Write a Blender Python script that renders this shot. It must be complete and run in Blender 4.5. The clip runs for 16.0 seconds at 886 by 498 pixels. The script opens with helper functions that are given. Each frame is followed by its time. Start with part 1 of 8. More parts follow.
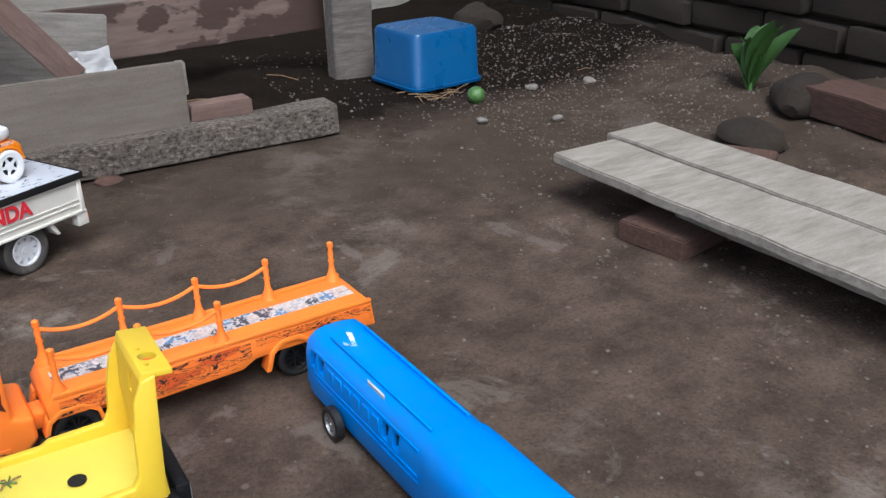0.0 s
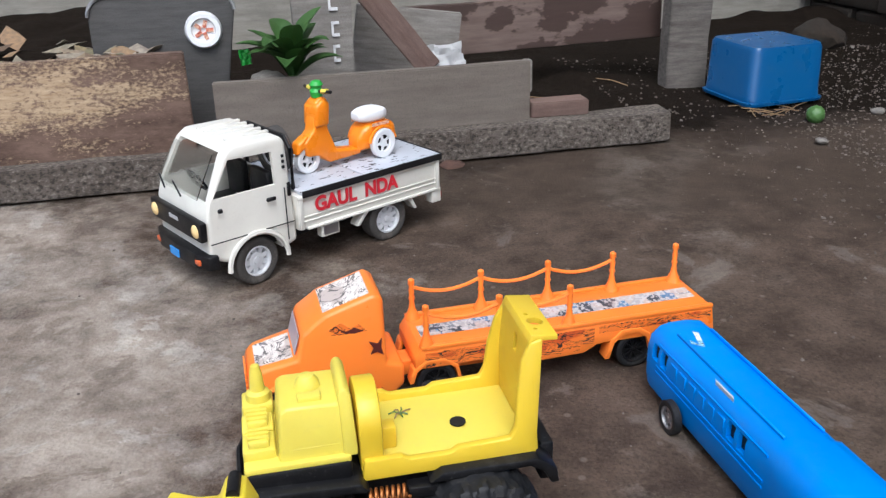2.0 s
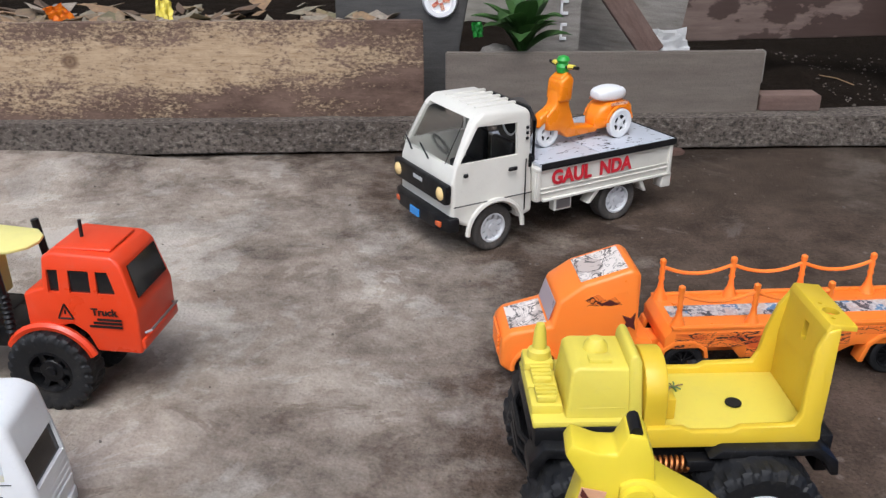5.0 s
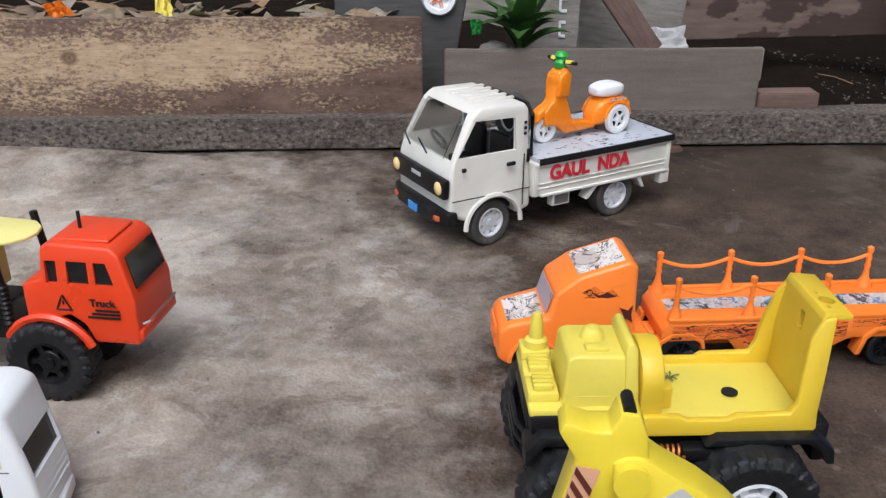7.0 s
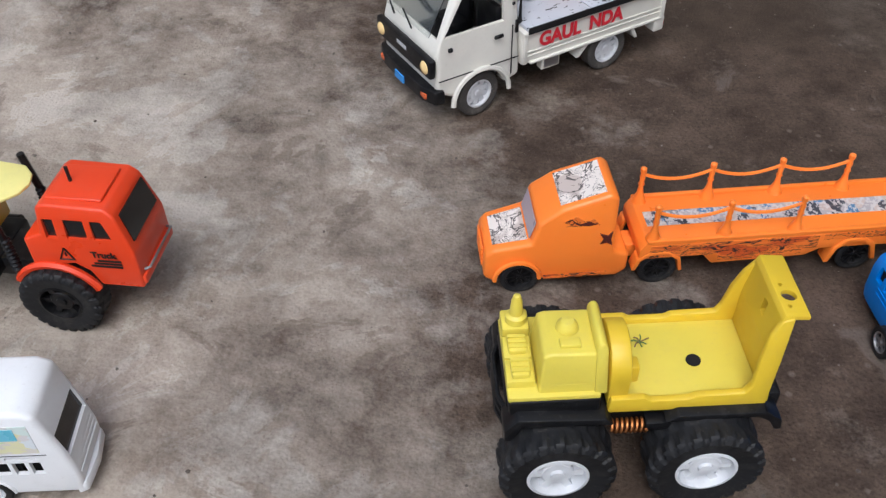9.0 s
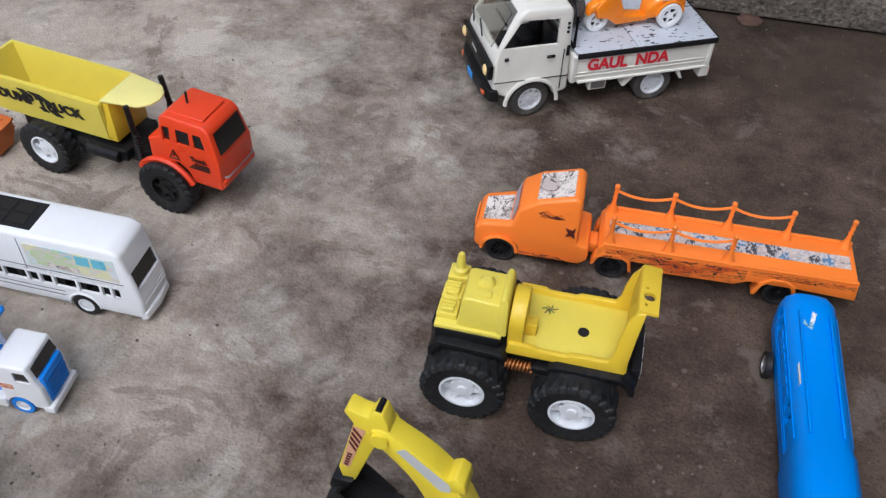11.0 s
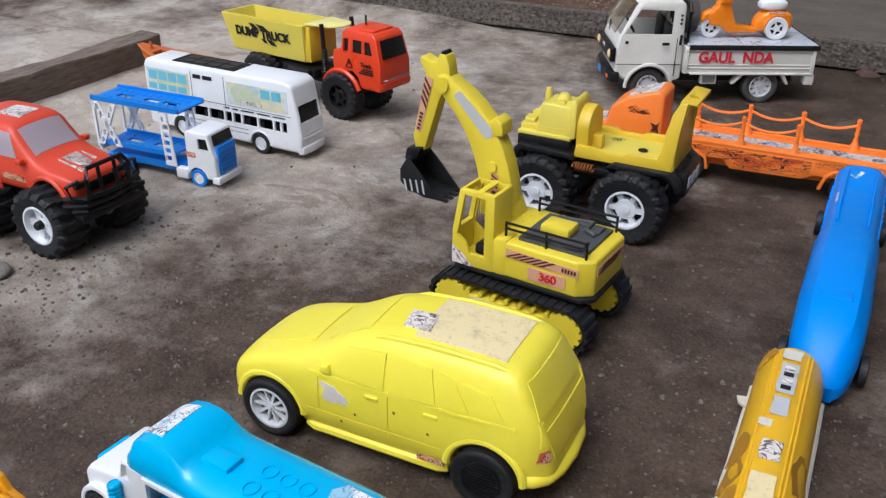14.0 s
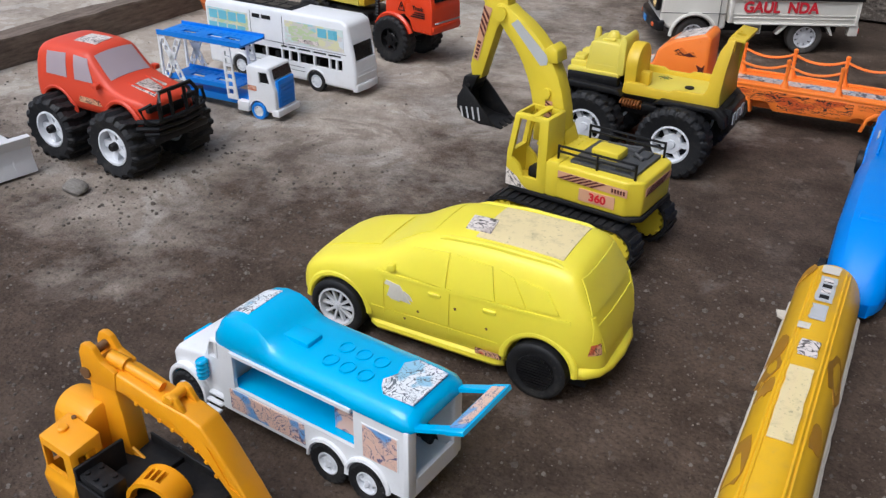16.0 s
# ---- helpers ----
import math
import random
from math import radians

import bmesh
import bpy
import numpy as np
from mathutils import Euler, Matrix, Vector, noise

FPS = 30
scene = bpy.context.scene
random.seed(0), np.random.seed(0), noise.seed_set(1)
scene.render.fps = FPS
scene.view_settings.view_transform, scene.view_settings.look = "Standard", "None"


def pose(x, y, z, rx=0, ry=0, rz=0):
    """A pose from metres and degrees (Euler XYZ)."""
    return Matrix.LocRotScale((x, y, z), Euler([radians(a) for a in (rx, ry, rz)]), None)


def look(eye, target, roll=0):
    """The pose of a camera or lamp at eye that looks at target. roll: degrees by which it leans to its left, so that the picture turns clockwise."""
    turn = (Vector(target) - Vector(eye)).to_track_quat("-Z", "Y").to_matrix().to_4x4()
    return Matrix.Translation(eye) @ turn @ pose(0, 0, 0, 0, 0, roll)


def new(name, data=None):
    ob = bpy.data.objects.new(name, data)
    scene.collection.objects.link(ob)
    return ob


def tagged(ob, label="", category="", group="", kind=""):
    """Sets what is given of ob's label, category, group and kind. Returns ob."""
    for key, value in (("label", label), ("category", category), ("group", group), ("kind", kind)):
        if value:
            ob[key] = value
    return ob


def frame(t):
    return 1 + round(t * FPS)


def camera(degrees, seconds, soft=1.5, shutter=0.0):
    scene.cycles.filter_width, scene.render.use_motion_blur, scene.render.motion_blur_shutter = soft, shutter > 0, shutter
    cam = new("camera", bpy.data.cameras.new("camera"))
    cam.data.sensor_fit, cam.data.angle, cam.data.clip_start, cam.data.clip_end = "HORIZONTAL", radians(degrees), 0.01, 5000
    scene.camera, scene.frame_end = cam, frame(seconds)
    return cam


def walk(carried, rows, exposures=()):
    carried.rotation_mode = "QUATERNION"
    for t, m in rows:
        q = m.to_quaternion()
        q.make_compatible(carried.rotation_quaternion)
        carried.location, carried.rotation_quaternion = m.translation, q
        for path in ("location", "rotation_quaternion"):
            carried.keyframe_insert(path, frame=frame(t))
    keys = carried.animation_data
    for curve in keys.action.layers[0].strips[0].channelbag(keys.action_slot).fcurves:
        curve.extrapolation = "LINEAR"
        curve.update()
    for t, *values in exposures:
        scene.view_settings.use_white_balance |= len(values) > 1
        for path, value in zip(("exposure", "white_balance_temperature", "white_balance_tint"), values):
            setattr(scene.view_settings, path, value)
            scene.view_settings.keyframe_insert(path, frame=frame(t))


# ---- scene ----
cam = camera(52.3, 16.0, soft=1.35, shutter=0.0)
PATH = [
    (0, (0.008, 0.059, 0.471), (-0.28, 1.859, -0.351), -1.2),
    (0.5, (-0.012, 0.055, 0.468), (-0.446, 1.834, -0.336), -1.1),
    (1, (-0.037, 0.041, 0.471), (-0.616, 1.785, -0.32), -1.3),
    (1.5, (-0.048, 0.008, 0.483), (-0.797, 1.687, -0.305), -1.4),
    (2, (-0.052, -0.006, 0.477), (-0.907, 1.617, -0.319), -1.4),
    (2.5, (-0.071, -0.017, 0.472), (-0.986, 1.562, -0.346), -0.9),
    (3, (-0.096, -0.035, 0.471), (-1.07, 1.509, -0.346), -0.1),
    (3.5, (-0.117, -0.056, 0.477), (-1.153, 1.442, -0.349), 0.1),
    (4, (-0.124, -0.066, 0.475), (-1.216, 1.393, -0.351), -0.2),
    (4.5, (-0.131, -0.078, 0.474), (-1.248, 1.36, -0.353), 0.2),
    (7, (-0.126, -0.084, 0.465), (-1.245, 1.356, -0.356), 0.3),
    (7.5, (-0.123, -0.08, 0.464), (-1.236, 1.365, -0.356), 0.0),
    (8, (-0.122, -0.061, 0.468), (-1.218, 1.367, -0.404), -0.7),
    (8.5, (-0.141, -0.033, 0.535), (-1.18, 1.292, -0.544), -2.0),
    (9, (-0.177, 0.004, 0.661), (-1.071, 1.149, -0.713), -1.1),
    (9.2, (-0.189, 0.017, 0.699), (-1.022, 1.114, -0.751), 0.3),
    (11.3, (0.162, -0.027, 0.827), (-1.028, 0.79, -0.557), 1.2),
    (11.5, (0.221, -0.04, 0.821), (-1.037, 0.749, -0.517), 0.5),
    (12, (0.391, -0.037, 0.775), (-1.012, 0.591, -0.504), -1.7),
    (12.5, (0.48, -0.045, 0.685), (-1.03, 0.536, -0.49), -1.1),
    (13, (0.516, -0.071, 0.577), (-1.074, 0.57, -0.453), 0.5),
    (13.5, (0.547, -0.105, 0.518), (-1.085, 0.565, -0.424), 0.2),
    (14, (0.575, -0.141, 0.499), (-1.07, 0.537, -0.415), 0.5),
    (14.5, (0.604, -0.157, 0.492), (-1.048, 0.51, -0.418), 0.9),
    (15, (0.623, -0.182, 0.486), (-1.026, 0.477, -0.434), 1.5),
    (15.5, (0.628, -0.183, 0.476), (-1.017, 0.443, -0.475), 1.3),
    (16, (0.631, -0.191, 0.475), (-1.009, 0.416, -0.496), 0.8),
]
walk(cam, [(t, look(eye, target, roll)) for t, eye, target, roll in PATH],
     exposures=[(0.0, 0.74, 5950, 8), (2.5, 0.62, 6000, 9), (4.5, 0.42, 6100, 10), (8.0, 0.32, 6100, 10), (9.2, 0.22, 6050, 10), (11.4, 0.14, 5950, 10), (12.4, 0.24, 5900, 10), (16.0, 0.16, 6050, 10)])

# ---- light: an open yard under a bright overcast sky ----
world = bpy.data.worlds.new("sky")
scene.world = world
world.use_nodes = True
wn = world.node_tree.nodes
sky = wn.new("ShaderNodeTexSky")
sky.sky_type = "NISHITA"
sky.sun_disc = False
sky.sun_elevation, sky.sun_rotation = radians(58), radians(150)
sky.air_density, sky.dust_density = 1.0, 4.0
grey = wn.new("ShaderNodeHueSaturation")
grey.inputs["Saturation"].default_value = 0.72
world.node_tree.links.new(sky.outputs[0], grey.inputs["Color"])
world.node_tree.links.new(grey.outputs[0], wn["Background"].inputs[0])
wn["Background"].inputs[1].default_value = 0.15
sun = new("sun", bpy.data.lights.new("sun", "SUN"))
sun.data.energy, sun.data.angle, sun.data.color = 1.2, radians(35), (0.945, 0.975, 1.0)
sun.matrix_world = look((0.9, -1.4, 3.0), (0, 0.3, 0))

# ---- materials ----
def nodes(name):
    m = bpy.data.materials.new(name)
    m.use_nodes = True
    nt = m.node_tree
    b = nt.nodes["Principled BSDF"]
    return m, nt, b


def tex(nt, kind, scale, detail=4.0, rough=0.55, coord="Object", stretch=None):
    n = nt.nodes.new(kind)
    n.inputs["Scale"].default_value = scale
    if kind == "ShaderNodeTexNoise":
        n.inputs["Detail"].default_value, n.inputs["Roughness"].default_value = detail, rough
    c = nt.nodes.new("ShaderNodeTexCoord")
    if stretch:
        mp = nt.nodes.new("ShaderNodeMapping")
        mp.inputs["Scale"].default_value = stretch
        nt.links.new(c.outputs[coord], mp.inputs[0])
        nt.links.new(mp.outputs[0], n.inputs["Vector"])
    else:
        nt.links.new(c.outputs[coord], n.inputs["Vector"])
    return n


def ramp(nt, src, stops):
    r = nt.nodes.new("ShaderNodeValToRGB")
    e = r.color_ramp.elements
    while len(e) < len(stops):
        e.new(0.5)
    for el, (p, c) in zip(e, stops):
        el.position = p
        el.color = (*c, 1) if len(c) == 3 else c
    nt.links.new(src, r.inputs[0])
    return r


def mixc(nt, fac, a, b, mode="MIX"):
    n = nt.nodes.new("ShaderNodeMix")
    n.data_type, n.blend_type = "RGBA", mode
    for sock, v in ((n.inputs[0], fac), (n.inputs[6], a), (n.inputs[7], b)):
        if isinstance(v, bpy.types.NodeSocket):
            nt.links.new(v, sock)
        else:
            sock.default_value = v if isinstance(v, float) else (*v, 1)
    return n.outputs[2]


def bump(nt, b, src, strength=0.2, dist=0.001):
    n = nt.nodes.new("ShaderNodeBump")
    n.inputs["Strength"].default_value, n.inputs["Distance"].default_value = strength, dist
    nt.links.new(src, n.inputs["Height"])
    nt.links.new(n.outputs[0], b.inputs["Normal"])
    return n


def plastic(name, rgb, rough=0.35, dirt=0.18, sss=0.0, dust=(0.30, 0.26, 0.21)):
    m, nt, b = nodes(name)
    big = tex(nt, "ShaderNodeTexNoise", 22, 5)
    fine = tex(nt, "ShaderNodeTexNoise", 320, 3, 0.6)
    tone = mixc(nt, big.outputs[0], tuple(c * 0.90 for c in rgb), tuple(min(1, c * 1.06) for c in rgb))
    spots = ramp(nt, fine.outputs[0], [(0.60, (0, 0, 0)), (0.75, (dirt, dirt, dirt))])
    stain = ramp(nt, tex(nt, "ShaderNodeTexNoise", 55, 6, 0.7).outputs[0], [(0.52, (0, 0, 0)), (0.8, (dirt, dirt, dirt))])
    d = mixc(nt, 1.0, spots.outputs[0], stain.outputs[0], "ADD")
    nt.links.new(mixc(nt, d, tone, dust), b.inputs["Base Color"])
    r = ramp(nt, big.outputs[0], [(0.3, (rough * 0.85,) * 3), (0.7, (min(1, rough * 1.35),) * 3)])
    nt.links.new(r.outputs[0], b.inputs["Roughness"])
    if sss:
        b.inputs["Subsurface Weight"].default_value = sss
        b.inputs["Subsurface Radius"].default_value = (1.0, 0.8, 0.4)
        b.inputs["Subsurface Scale"].default_value = 0.004
    bump(nt, b, fine.outputs[0], 0.06, 0.0004)
    if max(rgb) < 0.03:
        b.inputs["Specular IOR Level"].default_value = 0.28
    return m


def metal(name, rgb, rough=0.2):
    m, nt, b = nodes(name)
    n = tex(nt, "ShaderNodeTexNoise", 150, 4)
    b.inputs["Metallic"].default_value = 1.0
    nt.links.new(mixc(nt, n.outputs[0], tuple(c * 0.75 for c in rgb), rgb), b.inputs["Base Color"])
    r = ramp(nt, n.outputs[0], [(0.3, (rough,) * 3), (0.75, (rough * 1.8,) * 3)])
    nt.links.new(r.outputs[0], b.inputs["Roughness"])
    return m


def wood(name, dark, light, scale=9.0, grime=0.35, grime_rgb=(0.05, 0.045, 0.04), rough=0.85):
    m, nt, b = nodes(name)
    grain = tex(nt, "ShaderNodeTexNoise", scale * 3, 7, 0.65, stretch=(1, 5, 7))
    big = tex(nt, "ShaderNodeTexNoise", scale, 6, 0.7, stretch=(1, 2.2, 2.2))
    fine = tex(nt, "ShaderNodeTexNoise", 420, 3)
    c = mixc(nt, ramp(nt, grain.outputs[0], [(0.32, (0, 0, 0)), (0.68, (1, 1, 1))]).outputs[0], dark, light)
    g = ramp(nt, big.outputs[0], [(0.46, (0, 0, 0)), (0.68, (grime,) * 3)])
    c2 = mixc(nt, g.outputs[0], c, grime_rgb)
    c3 = mixc(nt, ramp(nt, fine.outputs[0], [(0.3, (0.25,) * 3), (0.5, (0, 0, 0))]).outputs[0], c2, tuple(0.5 * x for x in dark))
    nt.links.new(c3, b.inputs["Base Color"])
    b.inputs["Roughness"].default_value = rough
    mixh = nt.nodes.new("ShaderNodeMath")
    mixh.operation = "ADD"
    nt.links.new(grain.outputs[0], mixh.inputs[0])
    nt.links.new(fine.outputs[0], mixh.inputs[1])
    bump(nt, b, mixh.outputs[0], 0.5, 0.0015)
    return m


def ink(name, paper, line, tint, scale=70.0, width=0.022, stretch=(1, 1, 1), rough=0.4):
    """Printed drawing: thin dark contour strokes and a few tinted blots on paper."""
    m, nt, b = nodes(name)
    n1 = tex(nt, "ShaderNodeTexNoise", scale, 3, 0.6, stretch=stretch)
    n1.inputs["Distortion"].default_value = 1.2
    n2 = tex(nt, "ShaderNodeTexNoise", scale * 0.55, 2, 0.5, stretch=stretch)
    strokes = ramp(nt, n1.outputs[0], [(0.46 - width, (0, 0, 0)), (0.46 - width * 0.6, (1, 1, 1)), (0.46 + width * 0.6, (1, 1, 1)), (0.46 + width, (0, 0, 0)),
                                       (0.56 - width * 0.5, (0, 0, 0)), (0.56, (1, 1, 1)), (0.56 + width * 0.5, (0, 0, 0))])
    blots = ramp(nt, n2.outputs[0], [(0.54, (0, 0, 0)), (0.58, (1, 1, 1))])
    c = mixc(nt, strokes.outputs[0], mixc(nt, blots.outputs[0], paper, tint), line)
    nt.links.new(c, b.inputs["Base Color"])
    b.inputs["Roughness"].default_value = rough
    return m


def blocks(name, cols, scale=60.0, stretch=(1, 1, 1)):
    """Printed strip of small coloured blocks."""
    m, nt, b = nodes(name)
    v = tex(nt, "ShaderNodeTexVoronoi", scale, stretch=stretch)
    v.distance = "CHEBYCHEV"
    sep = nt.nodes.new("ShaderNodeSeparateColor")
    nt.links.new(v.outputs["Color"], sep.inputs[0])
    r = ramp(nt, sep.outputs[0], [((i + 0.5) / len(cols), c) for i, c in enumerate(cols)])
    r.color_ramp.interpolation = "CONSTANT"
    n = tex(nt, "ShaderNodeTexNoise", scale * 3, 2, stretch=stretch)
    k = ramp(nt, n.outputs[0], [(0.50, (0, 0, 0)), (0.54, (0.8, 0.8, 0.8))])
    nt.links.new(mixc(nt, k.outputs[0], r.outputs[0], (0.62, 0.58, 0.56)), b.inputs["Base Color"])
    b.inputs["Roughness"].default_value = 0.4
    return m


def soil_material(name, darkc, midc, lightc, patch):
    m, nt, b = nodes(name)
    big = tex(nt, "ShaderNodeTexNoise", 2.3, 8, 0.62)
    mid = tex(nt, "ShaderNodeTexNoise", 14, 7, 0.7)
    fine = tex(nt, "ShaderNodeTexNoise", 210, 6, 0.8)
    grit = tex(nt, "ShaderNodeTexVoronoi", 240)
    base = mixc(nt, ramp(nt, mid.outputs[0], [(0.35, (0, 0, 0)), (0.68, (1, 1, 1))]).outputs[0], darkc, midc)
    worn = ramp(nt, big.outputs[0], [(patch - 0.03, (0, 0, 0)), (patch + 0.10, (0.75,) * 3)])
    brk = ramp(nt, mid.outputs[0], [(0.40, (0.1,) * 3), (0.56, (1, 1, 1))])
    wm = mixc(nt, 1.0, worn.outputs[0], brk.outputs[0], "MULTIPLY")
    c = mixc(nt, wm, base, lightc)
    c = mixc(nt, ramp(nt, fine.outputs[0], [(0.38, (0.50,) * 3), (0.50, (0, 0, 0))]).outputs[0], c, tuple(0.45 * x for x in darkc))
    c = mixc(nt, ramp(nt, fine.outputs[0], [(0.60, (0, 0, 0)), (0.72, (0.55,) * 3)]).outputs[0], c, lightc)
    grain = tex(nt, "ShaderNodeTexVoronoi", 95)
    cell = nt.nodes.new("ShaderNodeSeparateColor")
    nt.links.new(grain.outputs["Color"], cell.inputs[0])
    core = ramp(nt, grain.outputs["Distance"], [(0.20, (1, 1, 1)), (0.42, (0, 0, 0))])
    pale = ramp(nt, cell.outputs[0], [(0.96, (0, 0, 0)), (0.99, (0.35, 0.35, 0.35))])
    dim = ramp(nt, cell.outputs[1], [(0.88, (0, 0, 0)), (0.94, (0.25, 0.25, 0.25))])
    c = mixc(nt, mixc(nt, 1.0, core.outputs[0], dim.outputs[0], "MULTIPLY"), c, tuple(0.6 * x for x in darkc))
    c = mixc(nt, mixc(nt, 1.0, core.outputs[0], pale.outputs[0], "MULTIPLY"), c, lightc)
    nt.links.new(c, b.inputs["Base Color"])
    b.inputs["Roughness"].default_value = 0.78
    b.inputs["Specular IOR Level"].default_value = 0.14
    h = nt.nodes.new("ShaderNodeMath")
    h.operation = "MULTIPLY_ADD"
    nt.links.new(fine.outputs[0], h.inputs[0])
    h.inputs[1].default_value = 0.6
    nt.links.new(mid.outputs[0], h.inputs[2])
    h2 = nt.nodes.new("ShaderNodeMath")
    h2.operation = "MULTIPLY_ADD"
    nt.links.new(grit.outputs[0], h2.inputs[0])
    h2.inputs[1].default_value = 0.40
    nt.links.new(h.outputs[0], h2.inputs[2])
    bump(nt, b, h2.outputs[0], 0.6, 0.005)
    return m, nt, b, c


M = {}
M["cream"] = plastic("cream_paint", (0.70, 0.68, 0.615), 0.4, 0.12)
M["black"] = plastic("black_plastic", (0.007, 0.007, 0.008), 0.36, 0.07, dust=(0.34, 0.33, 0.32))
M["matte_black"] = plastic("dusty_black_plastic", (0.010, 0.010, 0.011), 0.55, 0.06)
M["rubber"] = plastic("tyre_rubber", (0.014, 0.0145, 0.016), 0.5, 0.12)
M["grey_rubber"] = plastic("dusty_tyre_rubber", (0.055, 0.050, 0.046), 0.85, 0.3)
M["white"] = plastic("white_plastic", (0.78, 0.79, 0.80), 0.35, 0.10)
M["white_rim"] = plastic("white_rim_plastic", (0.72, 0.74, 0.77), 0.4, 0.12)
M["orange"] = plastic("orange_plastic", (1.0, 0.235, 0.030), 0.32, 0.05, 0.1)
M["scooter"] = plastic("amber_orange_plastic", (0.92, 0.25, 0.008), 0.28, 0.03, 0.1)
M["yellow"] = plastic("yellow_plastic", (0.72, 0.50, 0.030), 0.38, 0.08, 0.1)
M["pale_yellow"] = plastic("pale_yellow_plastic", (0.72, 0.60, 0.085), 0.4, 0.1, 0.15)
M["faded_yellow"] = plastic("sun_faded_yellow_plastic", (0.80, 0.73, 0.26), 0.45, 0.1, 0.15)
M["suv"] = plastic("lemon_yellow_plastic", (0.86, 0.745, 0.055), 0.36, 0.04, 0.2)
M["digger"] = plastic("chrome_yellow_plastic", (0.76, 0.60, 0.040), 0.36, 0.05, 0.1)
M["amber"] = plastic("amber_yellow_plastic", (0.86, 0.36, 0.006), 0.34, 0.08, 0.1)
M["blue"] = plastic("bright_blue_plastic", (0.002, 0.240, 0.80), 0.42, 0.03)
M["blue"].node_tree.nodes["Principled BSDF"].inputs["Specular IOR Level"].default_value = 0.3
M["deck_blue"] = plastic("deck_blue_plastic", (0.004, 0.20, 0.70), 0.4, 0.06)
M["sky_blue"] = plastic("sky_blue_plastic", (0.004, 0.44, 0.80), 0.2, 0.02, 0.05)
M["tub_blue"] = plastic("tub_blue_plastic", (0.004, 0.082, 0.235), 0.28, 0.16, dust=(0.10, 0.16, 0.24))
M["red"] = plastic("red_plastic", (0.74, 0.055, 0.012), 0.3, 0.08, 0.05)
M["red_body"] = plastic("worn_red_plastic", (0.68, 0.060, 0.022), 0.38, 0.05)
M["boat"] = plastic("burnt_orange_plastic", (0.52, 0.13, 0.022), 0.45, 0.12)
M["train_yellow"] = plastic("worn_yellow_plastic", (0.80, 0.455, 0.012), 0.35, 0.13)
M["chrome"] = metal("chrome", (0.72, 0.73, 0.76), 0.16)
M["silver_rim"] = plastic("silver_painted_rim", (0.62, 0.63, 0.65), 0.22, 0.08)
M["steel"] = metal("dull_steel", (0.45, 0.45, 0.46), 0.4)
M["lamp_glass"] = plastic("warm_lamp_lens", (0.85, 0.62, 0.28), 0.15, 0.0)
M["tail_red"] = plastic("red_lamp_lens", (0.55, 0.03, 0.02), 0.2, 0.0)
M["amber_lens"] = plastic("amber_lamp_lens", (0.6, 0.12, 0.04), 0.2, 0.0)
M["plate_blue"] = plastic("blue_plate", (0.05, 0.28, 0.70), 0.4, 0.0)
M["letter_red"] = plastic("red_letter_vinyl", (0.62, 0.02, 0.035), 0.45, 0.02)
M["letter_black"] = plastic("black_letter_vinyl", (0.012, 0.012, 0.012), 0.5, 0.02)
M["letter_white"] = plastic("white_chalk_paint", (0.70, 0.70, 0.70), 0.8, 0.2)
M["green"] = plastic("green_plastic", (0.03, 0.36, 0.05), 0.35, 0.05)
M["paper"] = plastic("torn_paper_label", (0.62, 0.58, 0.50), 0.7, 0.35)
M["silver_label"] = plastic("silver_label", (0.50, 0.51, 0.52), 0.3, 0.25)
M["cream_label"] = plastic("scuffed_cream_label", (0.80, 0.66, 0.36), 0.45, 0.45, dust=(0.10, 0.08, 0.05))
M["glue_brown"] = plastic("brown_glue_stain", (0.50, 0.24, 0.02), 0.5, 0.3)
M["dull_brown"] = plastic("rusty_pin", (0.16, 0.08, 0.03), 0.6, 0.3)
M["deck_grey"] = plastic("dusty_grey_plastic", (0.06, 0.062, 0.064), 0.6, 0.3)
M["dec_flame"] = ink("flame_print", (0.86, 0.20, 0.03), (0.035, 0.02, 0.02), (0.62, 0.10, 0.02), 46, 0.030, (0.7, 2.2, 2.2))
M["dec_road"] = blocks("road_print", [(0.42, 0.38, 0.38), (0.05, 0.055, 0.07), (0.55, 0.44, 0.38), (0.09, 0.20, 0.34), (0.20, 0.20, 0.22), (0.50, 0.40, 0.36)], 95, (1, 0.8, 1))
M["dec_wolf"] = ink("grey_print", (0.74, 0.67, 0.62), (0.10, 0.085, 0.08), (0.52, 0.44, 0.40), 46, 0.028)
M["dec_bus"] = blocks("city_print", [(0.60, 0.70, 0.66), (0.50, 0.60, 0.34), (0.34, 0.58, 0.60), (0.68, 0.66, 0.40), (0.66, 0.70, 0.72)], 55, (0.5, 1, 1))
M["dec_ice"] = ink("ice_print", (0.74, 0.50, 0.40), (0.10, 0.10, 0.20), (0.16, 0.36, 0.66), 60, 0.016)
M["dec_white"] = ink("white_script_print", (0.80, 0.82, 0.84), (0.10, 0.12, 0.14), (0.30, 0.55, 0.70), 70, 0.025)
M["dec_hazard"] = ink("hazard_print", (0.72, 0.40, 0.24), (0.06, 0.02, 0.015), (0.60, 0.12, 0.05), 85, 0.03)
M["dec_red"] = ink("red_print", (0.72, 0.44, 0.30), (0.30, 0.02, 0.015), (0.60, 0.20, 0.12), 90, 0.03)
M["window_blue"] = plastic("printed_blue_window", (0.16, 0.50, 0.62), 0.3, 0.05)
M["smoke"] = plastic("grey_violet_window_plastic", (0.40, 0.33, 0.36), 0.3, 0.1)
